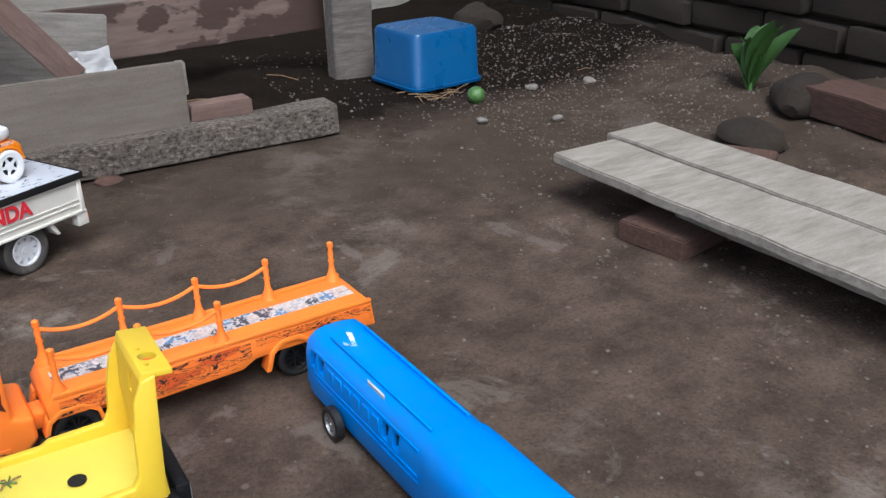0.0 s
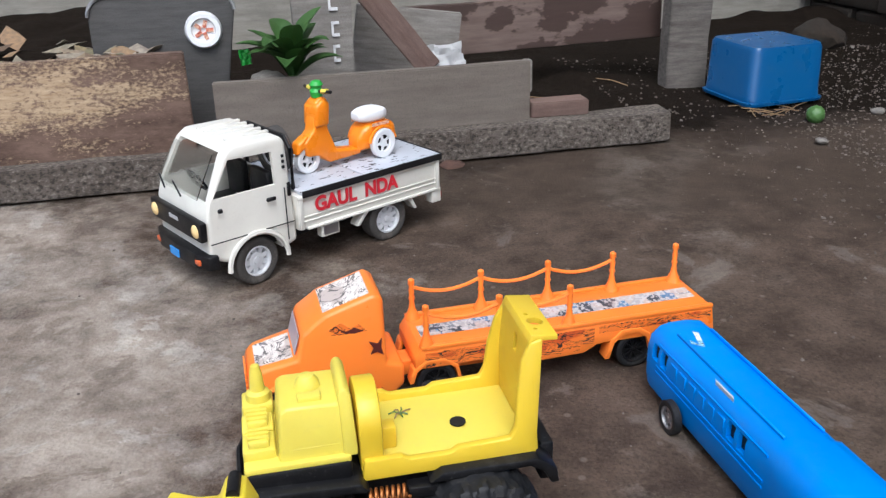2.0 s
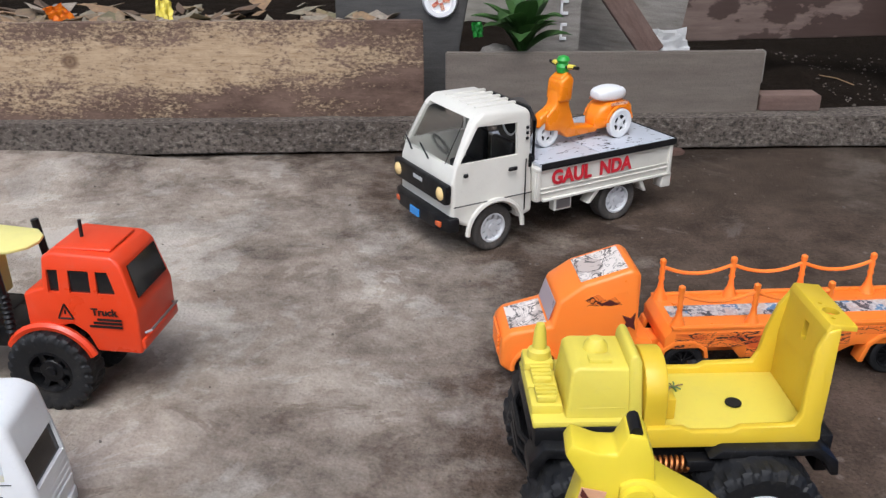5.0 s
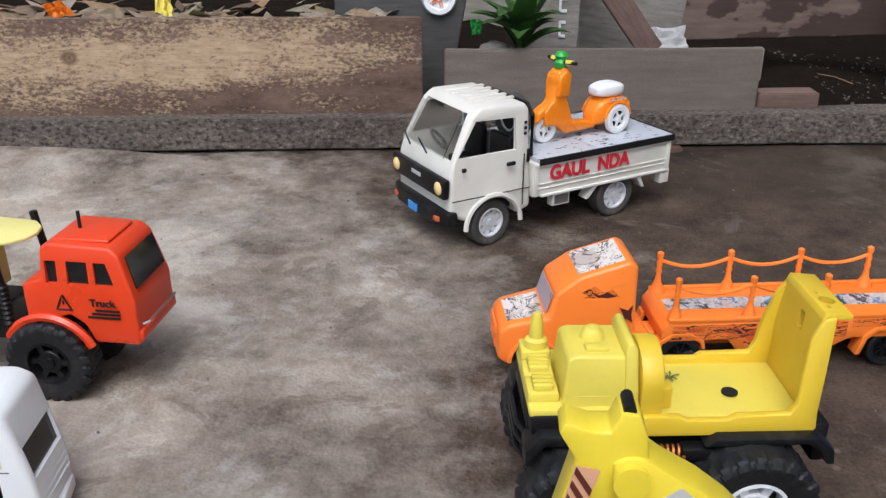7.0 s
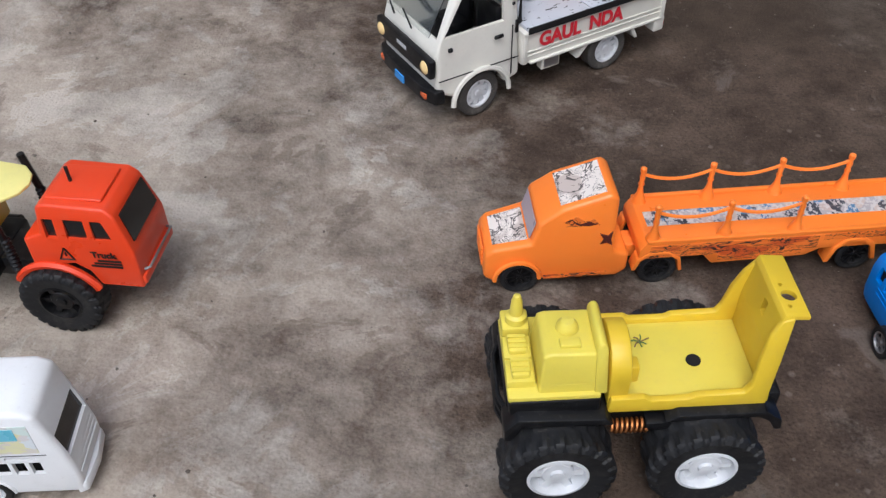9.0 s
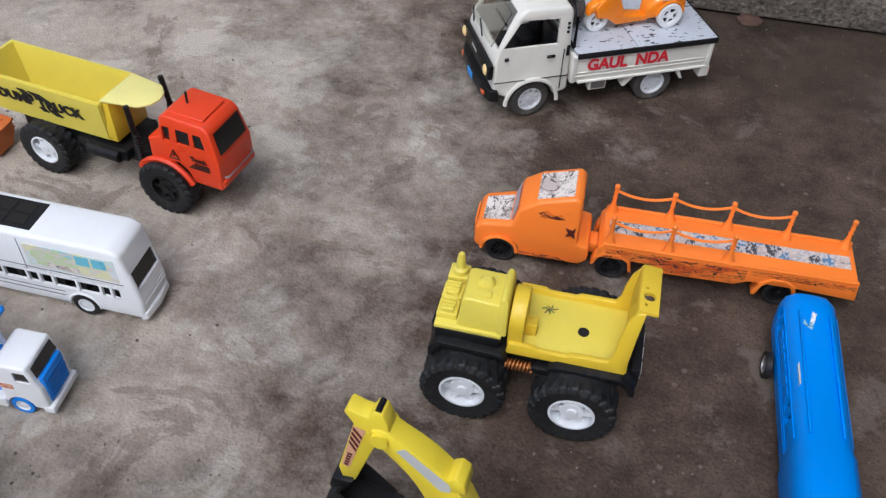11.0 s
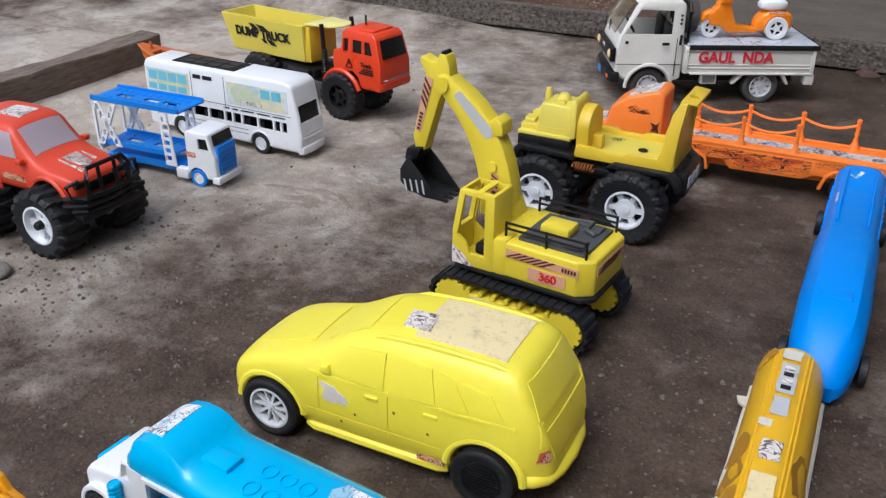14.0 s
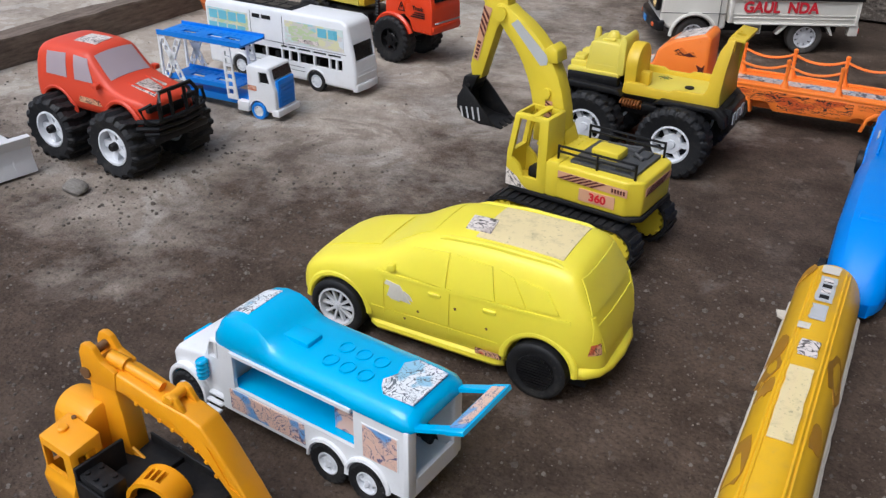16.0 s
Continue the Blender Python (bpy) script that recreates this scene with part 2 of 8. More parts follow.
M["wood_grey"] = wood("weathered_grey_timber", (0.17, 0.15, 0.13), (0.29, 0.27, 0.245), 5, 0.4)
M["wood_brown"] = wood("weathered_brown_timber", (0.10, 0.072, 0.054), (0.24, 0.185, 0.145), 8, 0.5, (0.05, 0.035, 0.026))
M["wood_post"] = wood("dark_weathered_post", (0.085, 0.072, 0.062), (0.19, 0.168, 0.148), 5, 0.45)


def rough_beam():
    """Weather-eaten beam: crumbling pitted skin with dark hollows and pale grit."""
    m, nt, b = nodes("rough_grey_beam")
    lumps = tex(nt, "ShaderNodeTexNoise", 190, 5, 0.6, stretch=(0.7, 1, 1))
    tone = tex(nt, "ShaderNodeTexNoise", 9, 6, 0.65, stretch=(1, 2, 2))
    c = mixc(nt, ramp(nt, tone.outputs[0], [(0.35, (0, 0, 0)), (0.65, (1, 1, 1))]).outputs[0], (0.090, 0.072, 0.058), (0.155, 0.128, 0.106))
    c = mixc(nt, ramp(nt, lumps.outputs[0], [(0.38, (0.85,) * 3), (0.48, (0, 0, 0))]).outputs[0], c, (0.030, 0.024, 0.019))
    c = mixc(nt, ramp(nt, lumps.outputs[0], [(0.56, (0, 0, 0)), (0.66, (0.6,) * 3)]).outputs[0], c, (0.30, 0.265, 0.23))
    nt.links.new(c, b.inputs["Base Color"])
    b.inputs["Roughness"].default_value = 0.92
    bump(nt, b, lumps.outputs[0], 1.0, 0.006)
    return m


def wet_rail():
    """Reddish board with a broad dark wet stain along its lower edge and a dry pale end."""
    m, nt, b = nodes("wet_reddish_board")
    grain = tex(nt, "ShaderNodeTexNoise", 10, 7, 0.65, stretch=(1, 5, 7))
    c = mixc(nt, ramp(nt, grain.outputs[0], [(0.32, (0, 0, 0)), (0.68, (1, 1, 1))]).outputs[0], (0.120, 0.080, 0.066), (0.180, 0.130, 0.108))
    stain = tex(nt, "ShaderNodeTexNoise", 9.0, 5, 0.55, stretch=(0.7, 1, 1.3))
    k = ramp(nt, stain.outputs[0], [(0.490, (0, 0, 0)), (0.512, (0.85,) * 3)])
    nt.links.new(mixc(nt, k.outputs[0], c, (0.042, 0.022, 0.017)), b.inputs["Base Color"])
    r = ramp(nt, k.outputs[0], [(0.0, (0.8,) * 3), (1.0, (0.5,) * 3)])
    nt.links.new(r.outputs[0], b.inputs["Roughness"])
    bump(nt, b, grain.outputs[0], 0.4, 0.0015)
    return m


M["wood_beam"] = rough_beam()
M["wood_wet"] = wet_rail()
M["wood_flat"] = wood("smooth_grey_board", (0.128, 0.106, 0.088), (0.182, 0.155, 0.131), 3, 0.35, (0.09, 0.066, 0.05))
M["wood_pink"] = wood("reddish_painted_board", (0.135, 0.082, 0.066), (0.205, 0.138, 0.114), 3.2, 0.6, (0.05, 0.028, 0.022))
M["wood_pale"] = wood("pale_dusty_board", (0.225, 0.198, 0.164), (0.375, 0.342, 0.292), 5, 0.45, (0.13, 0.11, 0.09))
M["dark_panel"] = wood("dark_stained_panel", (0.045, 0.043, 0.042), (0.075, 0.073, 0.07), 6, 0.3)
M["brick"] = wood("mossy_dark_brick", (0.012, 0.0075, 0.0045), (0.032, 0.0205, 0.012), 11, 0.7, (0.02, 0.019, 0.014), 0.95)
M["red_brick"] = wood("red_brick", (0.055, 0.028, 0.02), (0.115, 0.06, 0.042), 12, 0.5, (0.05, 0.03, 0.025), 0.95)
M["concrete"] = wood("stained_concrete_wall", (0.22, 0.20, 0.17), (0.32, 0.30, 0.26), 4, 0.5, (0.10, 0.09, 0.075), 0.95)
M["stone"] = wood("grey_stone", (0.14, 0.125, 0.11), (0.26, 0.24, 0.21), 16, 0.4)
M["leaf"] = plastic("leaf_green", (0.075, 0.17, 0.045), 0.40, 0.1, 0.0, (0.12, 0.15, 0.05))
M["dry_leaf"] = plastic("dry_leaf", (0.22, 0.14, 0.07), 0.8, 0.3)
M["soil"], _nt, _b, _c = soil_material("packed_dark_soil", (0.052, 0.043, 0.037), (0.105, 0.090, 0.079), (0.34, 0.32, 0.295), 0.50)
M["bed_soil"], _nt, _b, _c = soil_material("loose_garden_soil", (0.022, 0.017, 0.013), (0.050, 0.040, 0.032), (0.22, 0.20, 0.17), 0.66)


def peeling_board():
    """Bare pale wood under flaking dark brown paint."""
    m, nt, b = nodes("peeling_brown_board")
    grain = tex(nt, "ShaderNodeTexNoise", 26, 7, 0.7, stretch=(1, 4, 7))
    flake = tex(nt, "ShaderNodeTexNoise", 30, 10, 0.72, stretch=(0.55, 1, 1.5))
    area = tex(nt, "ShaderNodeTexNoise", 3.6, 4, 0.55, stretch=(1, 1, 2.6))
    fine = tex(nt, "ShaderNodeTexNoise", 130, 5, 0.75, stretch=(1, 1, 1.8))
    add = nt.nodes.new("ShaderNodeMath")
    add.operation = "MULTIPLY_ADD"
    nt.links.new(area.outputs[0], add.inputs[0])
    add.inputs[1].default_value = 0.9
    nt.links.new(flake.outputs[0], add.inputs[2])
    add2 = nt.nodes.new("ShaderNodeMath")
    add2.operation = "MULTIPLY_ADD"
    nt.links.new(fine.outputs[0], add2.inputs[0])
    add2.inputs[1].default_value = 1.35
    nt.links.new(add.outputs[0], add2.inputs[2])
    bare = mixc(nt, ramp(nt, grain.outputs[0], [(0.3, (0, 0, 0)), (0.7, (1, 1, 1))]).outputs[0], (0.30, 0.20, 0.115), (0.54, 0.41, 0.27))
    paint = mixc(nt, ramp(nt, flake.outputs[0], [(0.35, (0, 0, 0)), (0.65, (1, 1, 1))]).outputs[0], (0.050, 0.026, 0.017), (0.165, 0.105, 0.078))
    co = nt.nodes.new("ShaderNodeTexCoord")
    xyz = nt.nodes.new("ShaderNodeSeparateXYZ")
    nt.links.new(co.outputs["Object"], xyz.inputs[0])
    high = nt.nodes.new("ShaderNodeMath")
    high.operation = "DIVIDE"
    nt.links.new(xyz.outputs["Z"], high.inputs[0])
    high.inputs[1].default_value = 0.156
    band = ramp(nt, high.outputs[0], [(0.0, (0.75,) * 3), (0.25, (0.62,) * 3), (0.45, (0.38,) * 3), (0.72, (0.36,) * 3), (0.86, (0.56,) * 3), (1.0, (0.70,) * 3)])
    # the end by the grey board kept its paint
    tail = nt.nodes.new("ShaderNodeMapRange")
    nt.links.new(xyz.outputs["X"], tail.inputs["Value"])
    tail.inputs["From Min"].default_value, tail.inputs["From Max"].default_value = 0.56, 0.72
    tail.inputs["To Min"].default_value, tail.inputs["To Max"].default_value = 0.0, 0.35
    sums = add2.outputs[0]
    for src, gain in ((band.outputs[0], 0.85), (tail.outputs[0], 1.0)):
        ad = nt.nodes.new("ShaderNodeMath")
        ad.operation = "MULTIPLY_ADD"
        nt.links.new(src, ad.inputs[0])
        ad.inputs[1].default_value = gain
        nt.links.new(sums, ad.inputs[2])
        sums = ad.outputs[0]
    mul = nt.nodes.new("ShaderNodeMath")
    mul.operation = "MULTIPLY"
    mul.inputs[1].default_value = 0.38
    nt.links.new(sums, mul.inputs[0])
    k = ramp(nt, mul.outputs[0], [(0.745, (0, 0, 0)), (0.850, (1, 1, 1))])
    # a knot in the bare wood
    off = nt.nodes.new("ShaderNodeVectorMath")
    off.operation = "SUBTRACT"
    nt.links.new(co.outputs["Object"], off.inputs[0])
    off.inputs[1].default_value = (0.173, -0.010, 0.096)
    far = nt.nodes.new("ShaderNodeVectorMath")
    far.operation = "LENGTH"
    nt.links.new(off.outputs[0], far.inputs[0])
    knot = ramp(nt, far.outputs["Value"], [(0.002, (0.95,) * 3), (0.005, (0.35,) * 3), (0.0085, (0.9,) * 3), (0.015, (0, 0, 0))])
    bare = mixc(nt, knot.outputs[0], bare, (0.09, 0.045, 0.022))
    nt.links.new(mixc(nt, k.outputs[0], bare, paint), b.inputs["Base Color"])
    b.inputs["Roughness"].default_value = 0.85
    bump(nt, b, k.outputs[0], 0.35, 0.0015)
    return m


M["wood_worn"] = peeling_board()


def yard_ground():
    """Packed soil; a broad floor of bare worn concrete shows through in the middle of the yard."""
    m, nt, b, c = soil_material("yard_ground", (0.048, 0.033, 0.0245), (0.126, 0.091, 0.068), (0.28, 0.240, 0.200), 0.60)
    co = nt.nodes.new("ShaderNodeTexCoord")
    mp = nt.nodes.new("ShaderNodeMapping")
    mp.inputs["Location"].default_value = (0.735, 0.57, 0)
    mp.inputs["Scale"].default_value = (0.92, 0.84, 0)
    nt.links.new(co.outputs["Object"], mp.inputs[0])
    wob = tex(nt, "ShaderNodeTexNoise", 4.2, 9, 0.74)
    ln = nt.nodes.new("ShaderNodeVectorMath")
    ln.operation = "LENGTH"
    nt.links.new(mp.outputs[0], ln.inputs[0])
    s1 = nt.nodes.new("ShaderNodeMath")
    s1.operation = "MULTIPLY_ADD"
    nt.links.new(wob.outputs[0], s1.inputs[0])
    s1.inputs[1].default_value = 1.9
    nt.links.new(ln.outputs["Value"], s1.inputs[2])
    k = ramp(nt, s1.outputs[0], [(0.0, (0, 0, 0)), (1.0, (1, 1, 1))])
    e = k.color_ramp.elements
    e[0].position, e[0].color = 0.50, (0.95, 0.95, 0.95, 1)
    e[1].position, e[1].color = 0.71, (0, 0, 0, 1)
    sc = nt.nodes.new("ShaderNodeMath")
    sc.operation = "MULTIPLY"
    sc.inputs[1].default_value = 0.40
    nt.links.new(s1.outputs[0], sc.inputs[0])
    nt.links.new(sc.outputs[0], k.inputs[0])
    fine = tex(nt, "ShaderNodeTexNoise", 46, 10, 0.72)
    conc = mixc(nt, ramp(nt, fine.outputs[0], [(0.32, (0, 0, 0)), (0.68, (1, 1, 1))]).outputs[0], (0.37, 0.315, 0.258), (0.50, 0.438, 0.372))
    pit = tex(nt, "ShaderNodeTexNoise", 4.6, 9, 0.72)
    conc = mixc(nt, ramp(nt, pit.outputs[0], [(0.33, (0.55, 0.55, 0.55)), (0.46, (0, 0, 0))]).outputs[0], conc, (0.145, 0.108, 0.083))
    scale_off = tex(nt, "ShaderNodeTexNoise", 7.5, 12, 0.66)
    scale_off.inputs["Distortion"].default_value = 0.6
    conc = mixc(nt, ramp(nt, scale_off.outputs[0], [(0.545, (0, 0, 0)), (0.565, (0.55, 0.55, 0.55))]).outputs[0], conc, (0.58, 0.54, 0.48))
    conc = mixc(nt, ramp(nt, scale_off.outputs[0], [(0.40, (0.5, 0.5, 0.5)), (0.425, (0, 0, 0))]).outputs[0], conc, (0.17, 0.132, 0.105))
    c = mixc(nt, ramp(nt, scale_off.outputs[0], [(0.60, (0, 0, 0)), (0.64, (0.32, 0.32, 0.32))]).outputs[0], c, (0.24, 0.205, 0.175))
    both = mixc(nt, k.outputs[0], c, conc)
    # garden soil behind the timber edge, with the fence's shade put into its colour
    gx = nt.nodes.new("ShaderNodeSeparateXYZ")
    nt.links.new(co.outputs["Object"], gx.inputs[0])
    ga = nt.nodes.new("ShaderNodeMath")
    ga.operation = "MULTIPLY_ADD"
    nt.links.new(wob.outputs[0], ga.inputs[0])
    ga.inputs[1].default_value = 0.5
    nt.links.new(gx.outputs["Y"], ga.inputs[2])
    gk = ramp(nt, ga.outputs[0], [(0.20, (0, 0, 0)), (0.36, (0.9, 0.9, 0.9))])
    crumb = tex(nt, "ShaderNodeTexNoise", 70, 6, 0.8)
    gcol = mixc(nt, ramp(nt, crumb.outputs[0], [(0.42, (0, 0, 0)), (0.70, (1, 1, 1))]).outputs[0], (0.0035, 0.0026, 0.002), (0.015, 0.011, 0.0085))
    # darker brown strip at the foot of the beam, wider towards +u
    foot_strip = nt.nodes.new("ShaderNodeMath")
    foot_strip.operation = "MULTIPLY_ADD"
    nt.links.new(gx.outputs["X"], foot_strip.inputs[0])
    foot_strip.inputs[1].default_value = 0.35
    nt.links.new(ga.outputs[0], foot_strip.inputs[2])
    dk = ramp(nt, foot_strip.outputs[0], [(0.06, (0, 0, 0)), (0.20, (0.6, 0.6, 0.6))])
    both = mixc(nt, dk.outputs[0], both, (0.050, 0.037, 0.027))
    nt.links.new(mixc(nt, gk.outputs[0], both, gcol), b.inputs["Base Color"])
    # loose crumbly soil hardly shines
    sp = ramp(nt, gk.outputs[0], [(0.0, (0.14,) * 3), (0.9, (0.03,) * 3)])
    nt.links.new(sp.outputs[0], b.inputs["Specular IOR Level"])
    return m


M["yard"] = yard_ground()

glass, _nt, _b = nodes("windscreen_glass")
_b.inputs["Base Color"].default_value = (0.85, 0.86, 0.84, 1)
_b.inputs["Transmission Weight"].default_value = 1.0
_b.inputs["Roughness"].default_value = 0.12
M["glass"] = glass
dark_glass, _nt, _b = nodes("tinted_glass")
_b.inputs["Base Color"].default_value = (0.015, 0.014, 0.014, 1)
_b.inputs["Roughness"].default_value = 0.12
M["dark_glass"] = dark_glass


# ---- mesh helpers ----
def fresh():
    return bmesh.new()


def box(bm, x0, x1, y0, y1, z0, z1, bev=0.0, seg=2, shape=None):
    v = [bm.verts.new((x, y, z)) for x in (x0, x1) for y in (y0, y1) for z in (z0, z1)]
    f = [bm.faces.new([v[i] for i in q]) for q in ((0, 1, 3, 2), (4, 6, 7, 5), (0, 4, 5, 1), (2, 3, 7, 6), (0, 2, 6, 4), (1, 5, 7, 3))]
    if shape:
        for w in v:
            w.co = shape(w.co)
    if bev:
        es = {e for q in f for e in q.edges}
        bmesh.ops.bevel(bm, geom=list(es), offset=bev, segments=seg, profile=0.5, affect="EDGES", clamp_overlap=True)
    return bm


def prism(bm, pts, y0, y1, bev=0.0, seg=2, axis="y", shape=None, off=(0, 0, 0)):
    """A side outline (x, z) drawn through from y0 to y1. axis z: outline (x, y) from z y0 to y1; axis x: outline (y, z)."""
    def at(p, h):
        q = {"y": (p[0], h, p[1]), "z": (p[0], p[1], h), "x": (h, p[0], p[1])}[axis]
        return Vector((q[0] + off[0], q[1] + off[1], q[2] + off[2]))
    a = [bm.verts.new(at(p, y0)) for p in pts]
    b = [bm.verts.new(at(p, y1)) for p in pts]
    n = len(pts)
    fs = [bm.faces.new(a), bm.faces.new(b[::-1])]
    for i in range(n):
        fs.append(bm.faces.new((a[i], b[i], b[(i + 1) % n], a[(i + 1) % n])))
    if shape:
        for w in a + b:
            w.co = shape(w.co)
    bmesh.ops.recalc_face_normals(bm, faces=fs)
    if bev:
        es = {e for q in fs for e in q.edges}
        bmesh.ops.bevel(bm, geom=list(es), offset=bev, segments=seg, profile=0.5, affect="EDGES", clamp_overlap=True)
    return bm


def loft(bm, rings):
    vs = [[bm.verts.new(p) for p in r] for r in rings]
    n = len(vs[0])
    fs = []
    for a, b in zip(vs, vs[1:]):
        for i in range(n):
            fs.append(bm.faces.new((a[i], a[(i + 1) % n], b[(i + 1) % n], b[i])))
    fs += [bm.faces.new(vs[0][::-1]), bm.faces.new(vs[-1])]
    bmesh.ops.recalc_face_normals(bm, faces=fs)
    return bm


def lathe(bm, prof, c=(0, 0, 0), axis="y", n=28, closed=True):
    """Turns (radius, height) round an axis through c."""
    rings = []
    for k in range(n):
        a = 2 * math.pi * k / n
        ring = []
        for r, h in prof:
            p = {"y": (r * math.cos(a), h, r * math.sin(a)), "z": (r * math.cos(a), r * math.sin(a), h), "x": (h, r * math.cos(a), r * math.sin(a))}[axis]
            ring.append(bm.verts.new((p[0] + c[0], p[1] + c[1], p[2] + c[2])))
        rings.append(ring)
    fs, m = [], len(prof)
    for k in range(n):
        a, b = rings[k], rings[(k + 1) % n]
        for i in range(m if closed else m - 1):
            fs.append(bm.faces.new((a[i], a[(i + 1) % m], b[(i + 1) % m], b[i])))
    bmesh.ops.recalc_face_normals(bm, faces=fs)
    return bm


def cyl(bm, c, r, h0, h1, axis="y", n=20, r2=None, bev=0.0):
    r2 = r if r2 is None else r2
    e = 1e-5
    if bev:
        return lathe(bm, [(e, h0), (r - bev, h0), (r, h0 + bev), (r2, h1 - bev), (r2 - bev, h1), (e, h1)], c, axis, n)
    return lathe(bm, [(e, h0), (r, h0), (r2, h1), (e, h1)], c, axis, n)


def tube(bm, pts, r, n=8):
    pts = [Vector(p) for p in pts]
    rings = []
    for i, p in enumerate(pts):
        d = (pts[min(i + 1, len(pts) - 1)] - pts[max(i - 1, 0)]).normalized()
        u = d.cross(Vector((0.13, 0.21, 0.97)))
        if u.length < 0.05:
            u = d.cross(Vector((1, 0, 0)))
        u.normalize()
        w = d.cross(u)
        rings.append([p + r * (math.cos(2 * math.pi * k / n) * u + math.sin(2 * math.pi * k / n) * w) for k in range(n)])
    return loft(bm, rings)


def quad(bm, a, b, c, d, thick=0.0004):
    """A thin printed sheet on four corners."""
    a, b, c, d = (Vector(p) for p in (a, b, c, d))
    n = (b - a).cross(d - a).normalized() * thick
    return loft(bm, [[a, b, c, d], [p + n for p in (a, b, c, d)]])


def part(name, bm, mat, parent=None, label="", at=None, smooth=True, sub=0, auto=38):
    if isinstance(bm, bpy.types.Mesh):
        me = bm
    else:
        me = bpy.data.meshes.new(name)
        bm.normal_update()
        bm.to_mesh(me)
        bm.free()
        me.materials.append(M[mat] if isinstance(mat, str) else mat)
        if smooth:
            me.shade_smooth()
            me.set_sharp_from_angle(angle=radians(auto))
    ob = new(name, me)
    if parent is not None:
        ob.parent = parent
    if at is not None:
        ob.matrix_basis = at
    if sub:
        s = ob.modifiers.new("round", "SUBSURF")
        s.levels = s.render_levels = sub
    if label:
        ob["label"] = label
    return ob


def carve(ob, *cutters):
    """Cuts openings into a part and keeps the result as its mesh."""
    tmp = []
    for bm in cutters:
        me = bpy.data.meshes.new("cut")
        bmesh.ops.recalc_face_normals(bm, faces=bm.faces[:])
        bm.to_mesh(me)
        bm.free()
        c = new("cut", me)
        c.parent = ob.parent
        c.matrix_basis = ob.matrix_basis.copy()
        tmp.append(c)
        md = ob.modifiers.new("cut", "BOOLEAN")
        md.operation, md.object, md.solver = "DIFFERENCE", c, "EXACT"
    bpy.context.view_layer.update()
    me = bpy.data.meshes.new_from_object(ob.evaluated_get(bpy.context.evaluated_depsgraph_get()))
    ob.modifiers.clear()
    me.materials.clear()
    me.materials.append(ob.data.materials[0])
    me.shade_smooth()
    me.set_sharp_from_angle(angle=radians(35))
    ob.data = me
    for c in tmp:
        bpy.data.objects.remove(c)
    return ob


def words(name, text, size, mat, parent, m, label="", bold=0.0):
    cu = bpy.data.curves.new(name, "FONT")
    cu.body, cu.size, cu.extrude, cu.offset = text, size, 0.0004, bold
    cu.align_x, cu.align_y = "CENTER", "CENTER"
    tmp = new(name, cu)
    me = bpy.data.meshes.new_from_object(tmp)
    bpy.data.objects.remove(tmp)
    me.materials.clear()
    me.materials.append(M[mat])
    return part(name, me, mat, parent, label, m)


def thing(name, m, label, category, group=""):
    ob = new(name)
    ob.empty_display_size = 0.05
    ob.matrix_world = m
    return tagged(ob, label, category, group)


WHEELS = {}


def tread(bm, r, h, ri, style):
    """A tyre as one skin of revolution, its blocks or paddles raised out of it."""
    prof = [(ri, -0.85), (r * 0.80, -0.98), (r * 0.88, -1.0), (r * 0.95, -0.92), (r * 0.97, -0.86), (r, -0.8), (r, -0.45), (r, -0.06), (r, 0.06), (r, 0.45), (r, 0.8), (r * 0.97, 0.86), (r * 0.95, 0.92), (r * 0.88, 1.0), (r * 0.80, 0.98), (ri, 0.85), (ri * 0.97, 0.0)]
    n, duty, height, lean = {"lug": (22, 0.62, 0.055, 0.55), "mud": (17, 0.42, 0.10, 0.22)}.get(style, (40, 0.80, 0.012, 0.5))
    steps = n * (8 if n < 30 else 4)
    rings = []
    for k in range(steps):
        a = 2 * math.pi * k / steps
        ring = []
        for q, y in prof:
            ph = (a * n / (2 * math.pi) + lean * abs(y) + (0.5 if y > 0 and style == "lug" else 0)) % 1.0
            up = 0.0
            if q > r * 0.87:
                groove = abs(y) < 0.1 and style != "mud"
                up = 0.0 if ph > duty or groove else height * (1.0 if q > r * 0.96 else 0.6)
            out = 0.05 if up and 0.85 < abs(y) and style in ("lug", "mud") else 0.0
            ring.append(bm.verts.new(((q + up * r) * math.cos(a), h * y * (1 + out), (q + up * r) * math.sin(a))))
        rings.append(ring)
    m = len(prof)
    for a, b in zip(rings, rings[1:] + rings[:1]):
        for i in range(m):
            bm.faces.new((a[i], a[(i + 1) % m], b[(i + 1) % m], b[i]))
    bmesh.ops.recalc_face_normals(bm, faces=bm.faces[:])


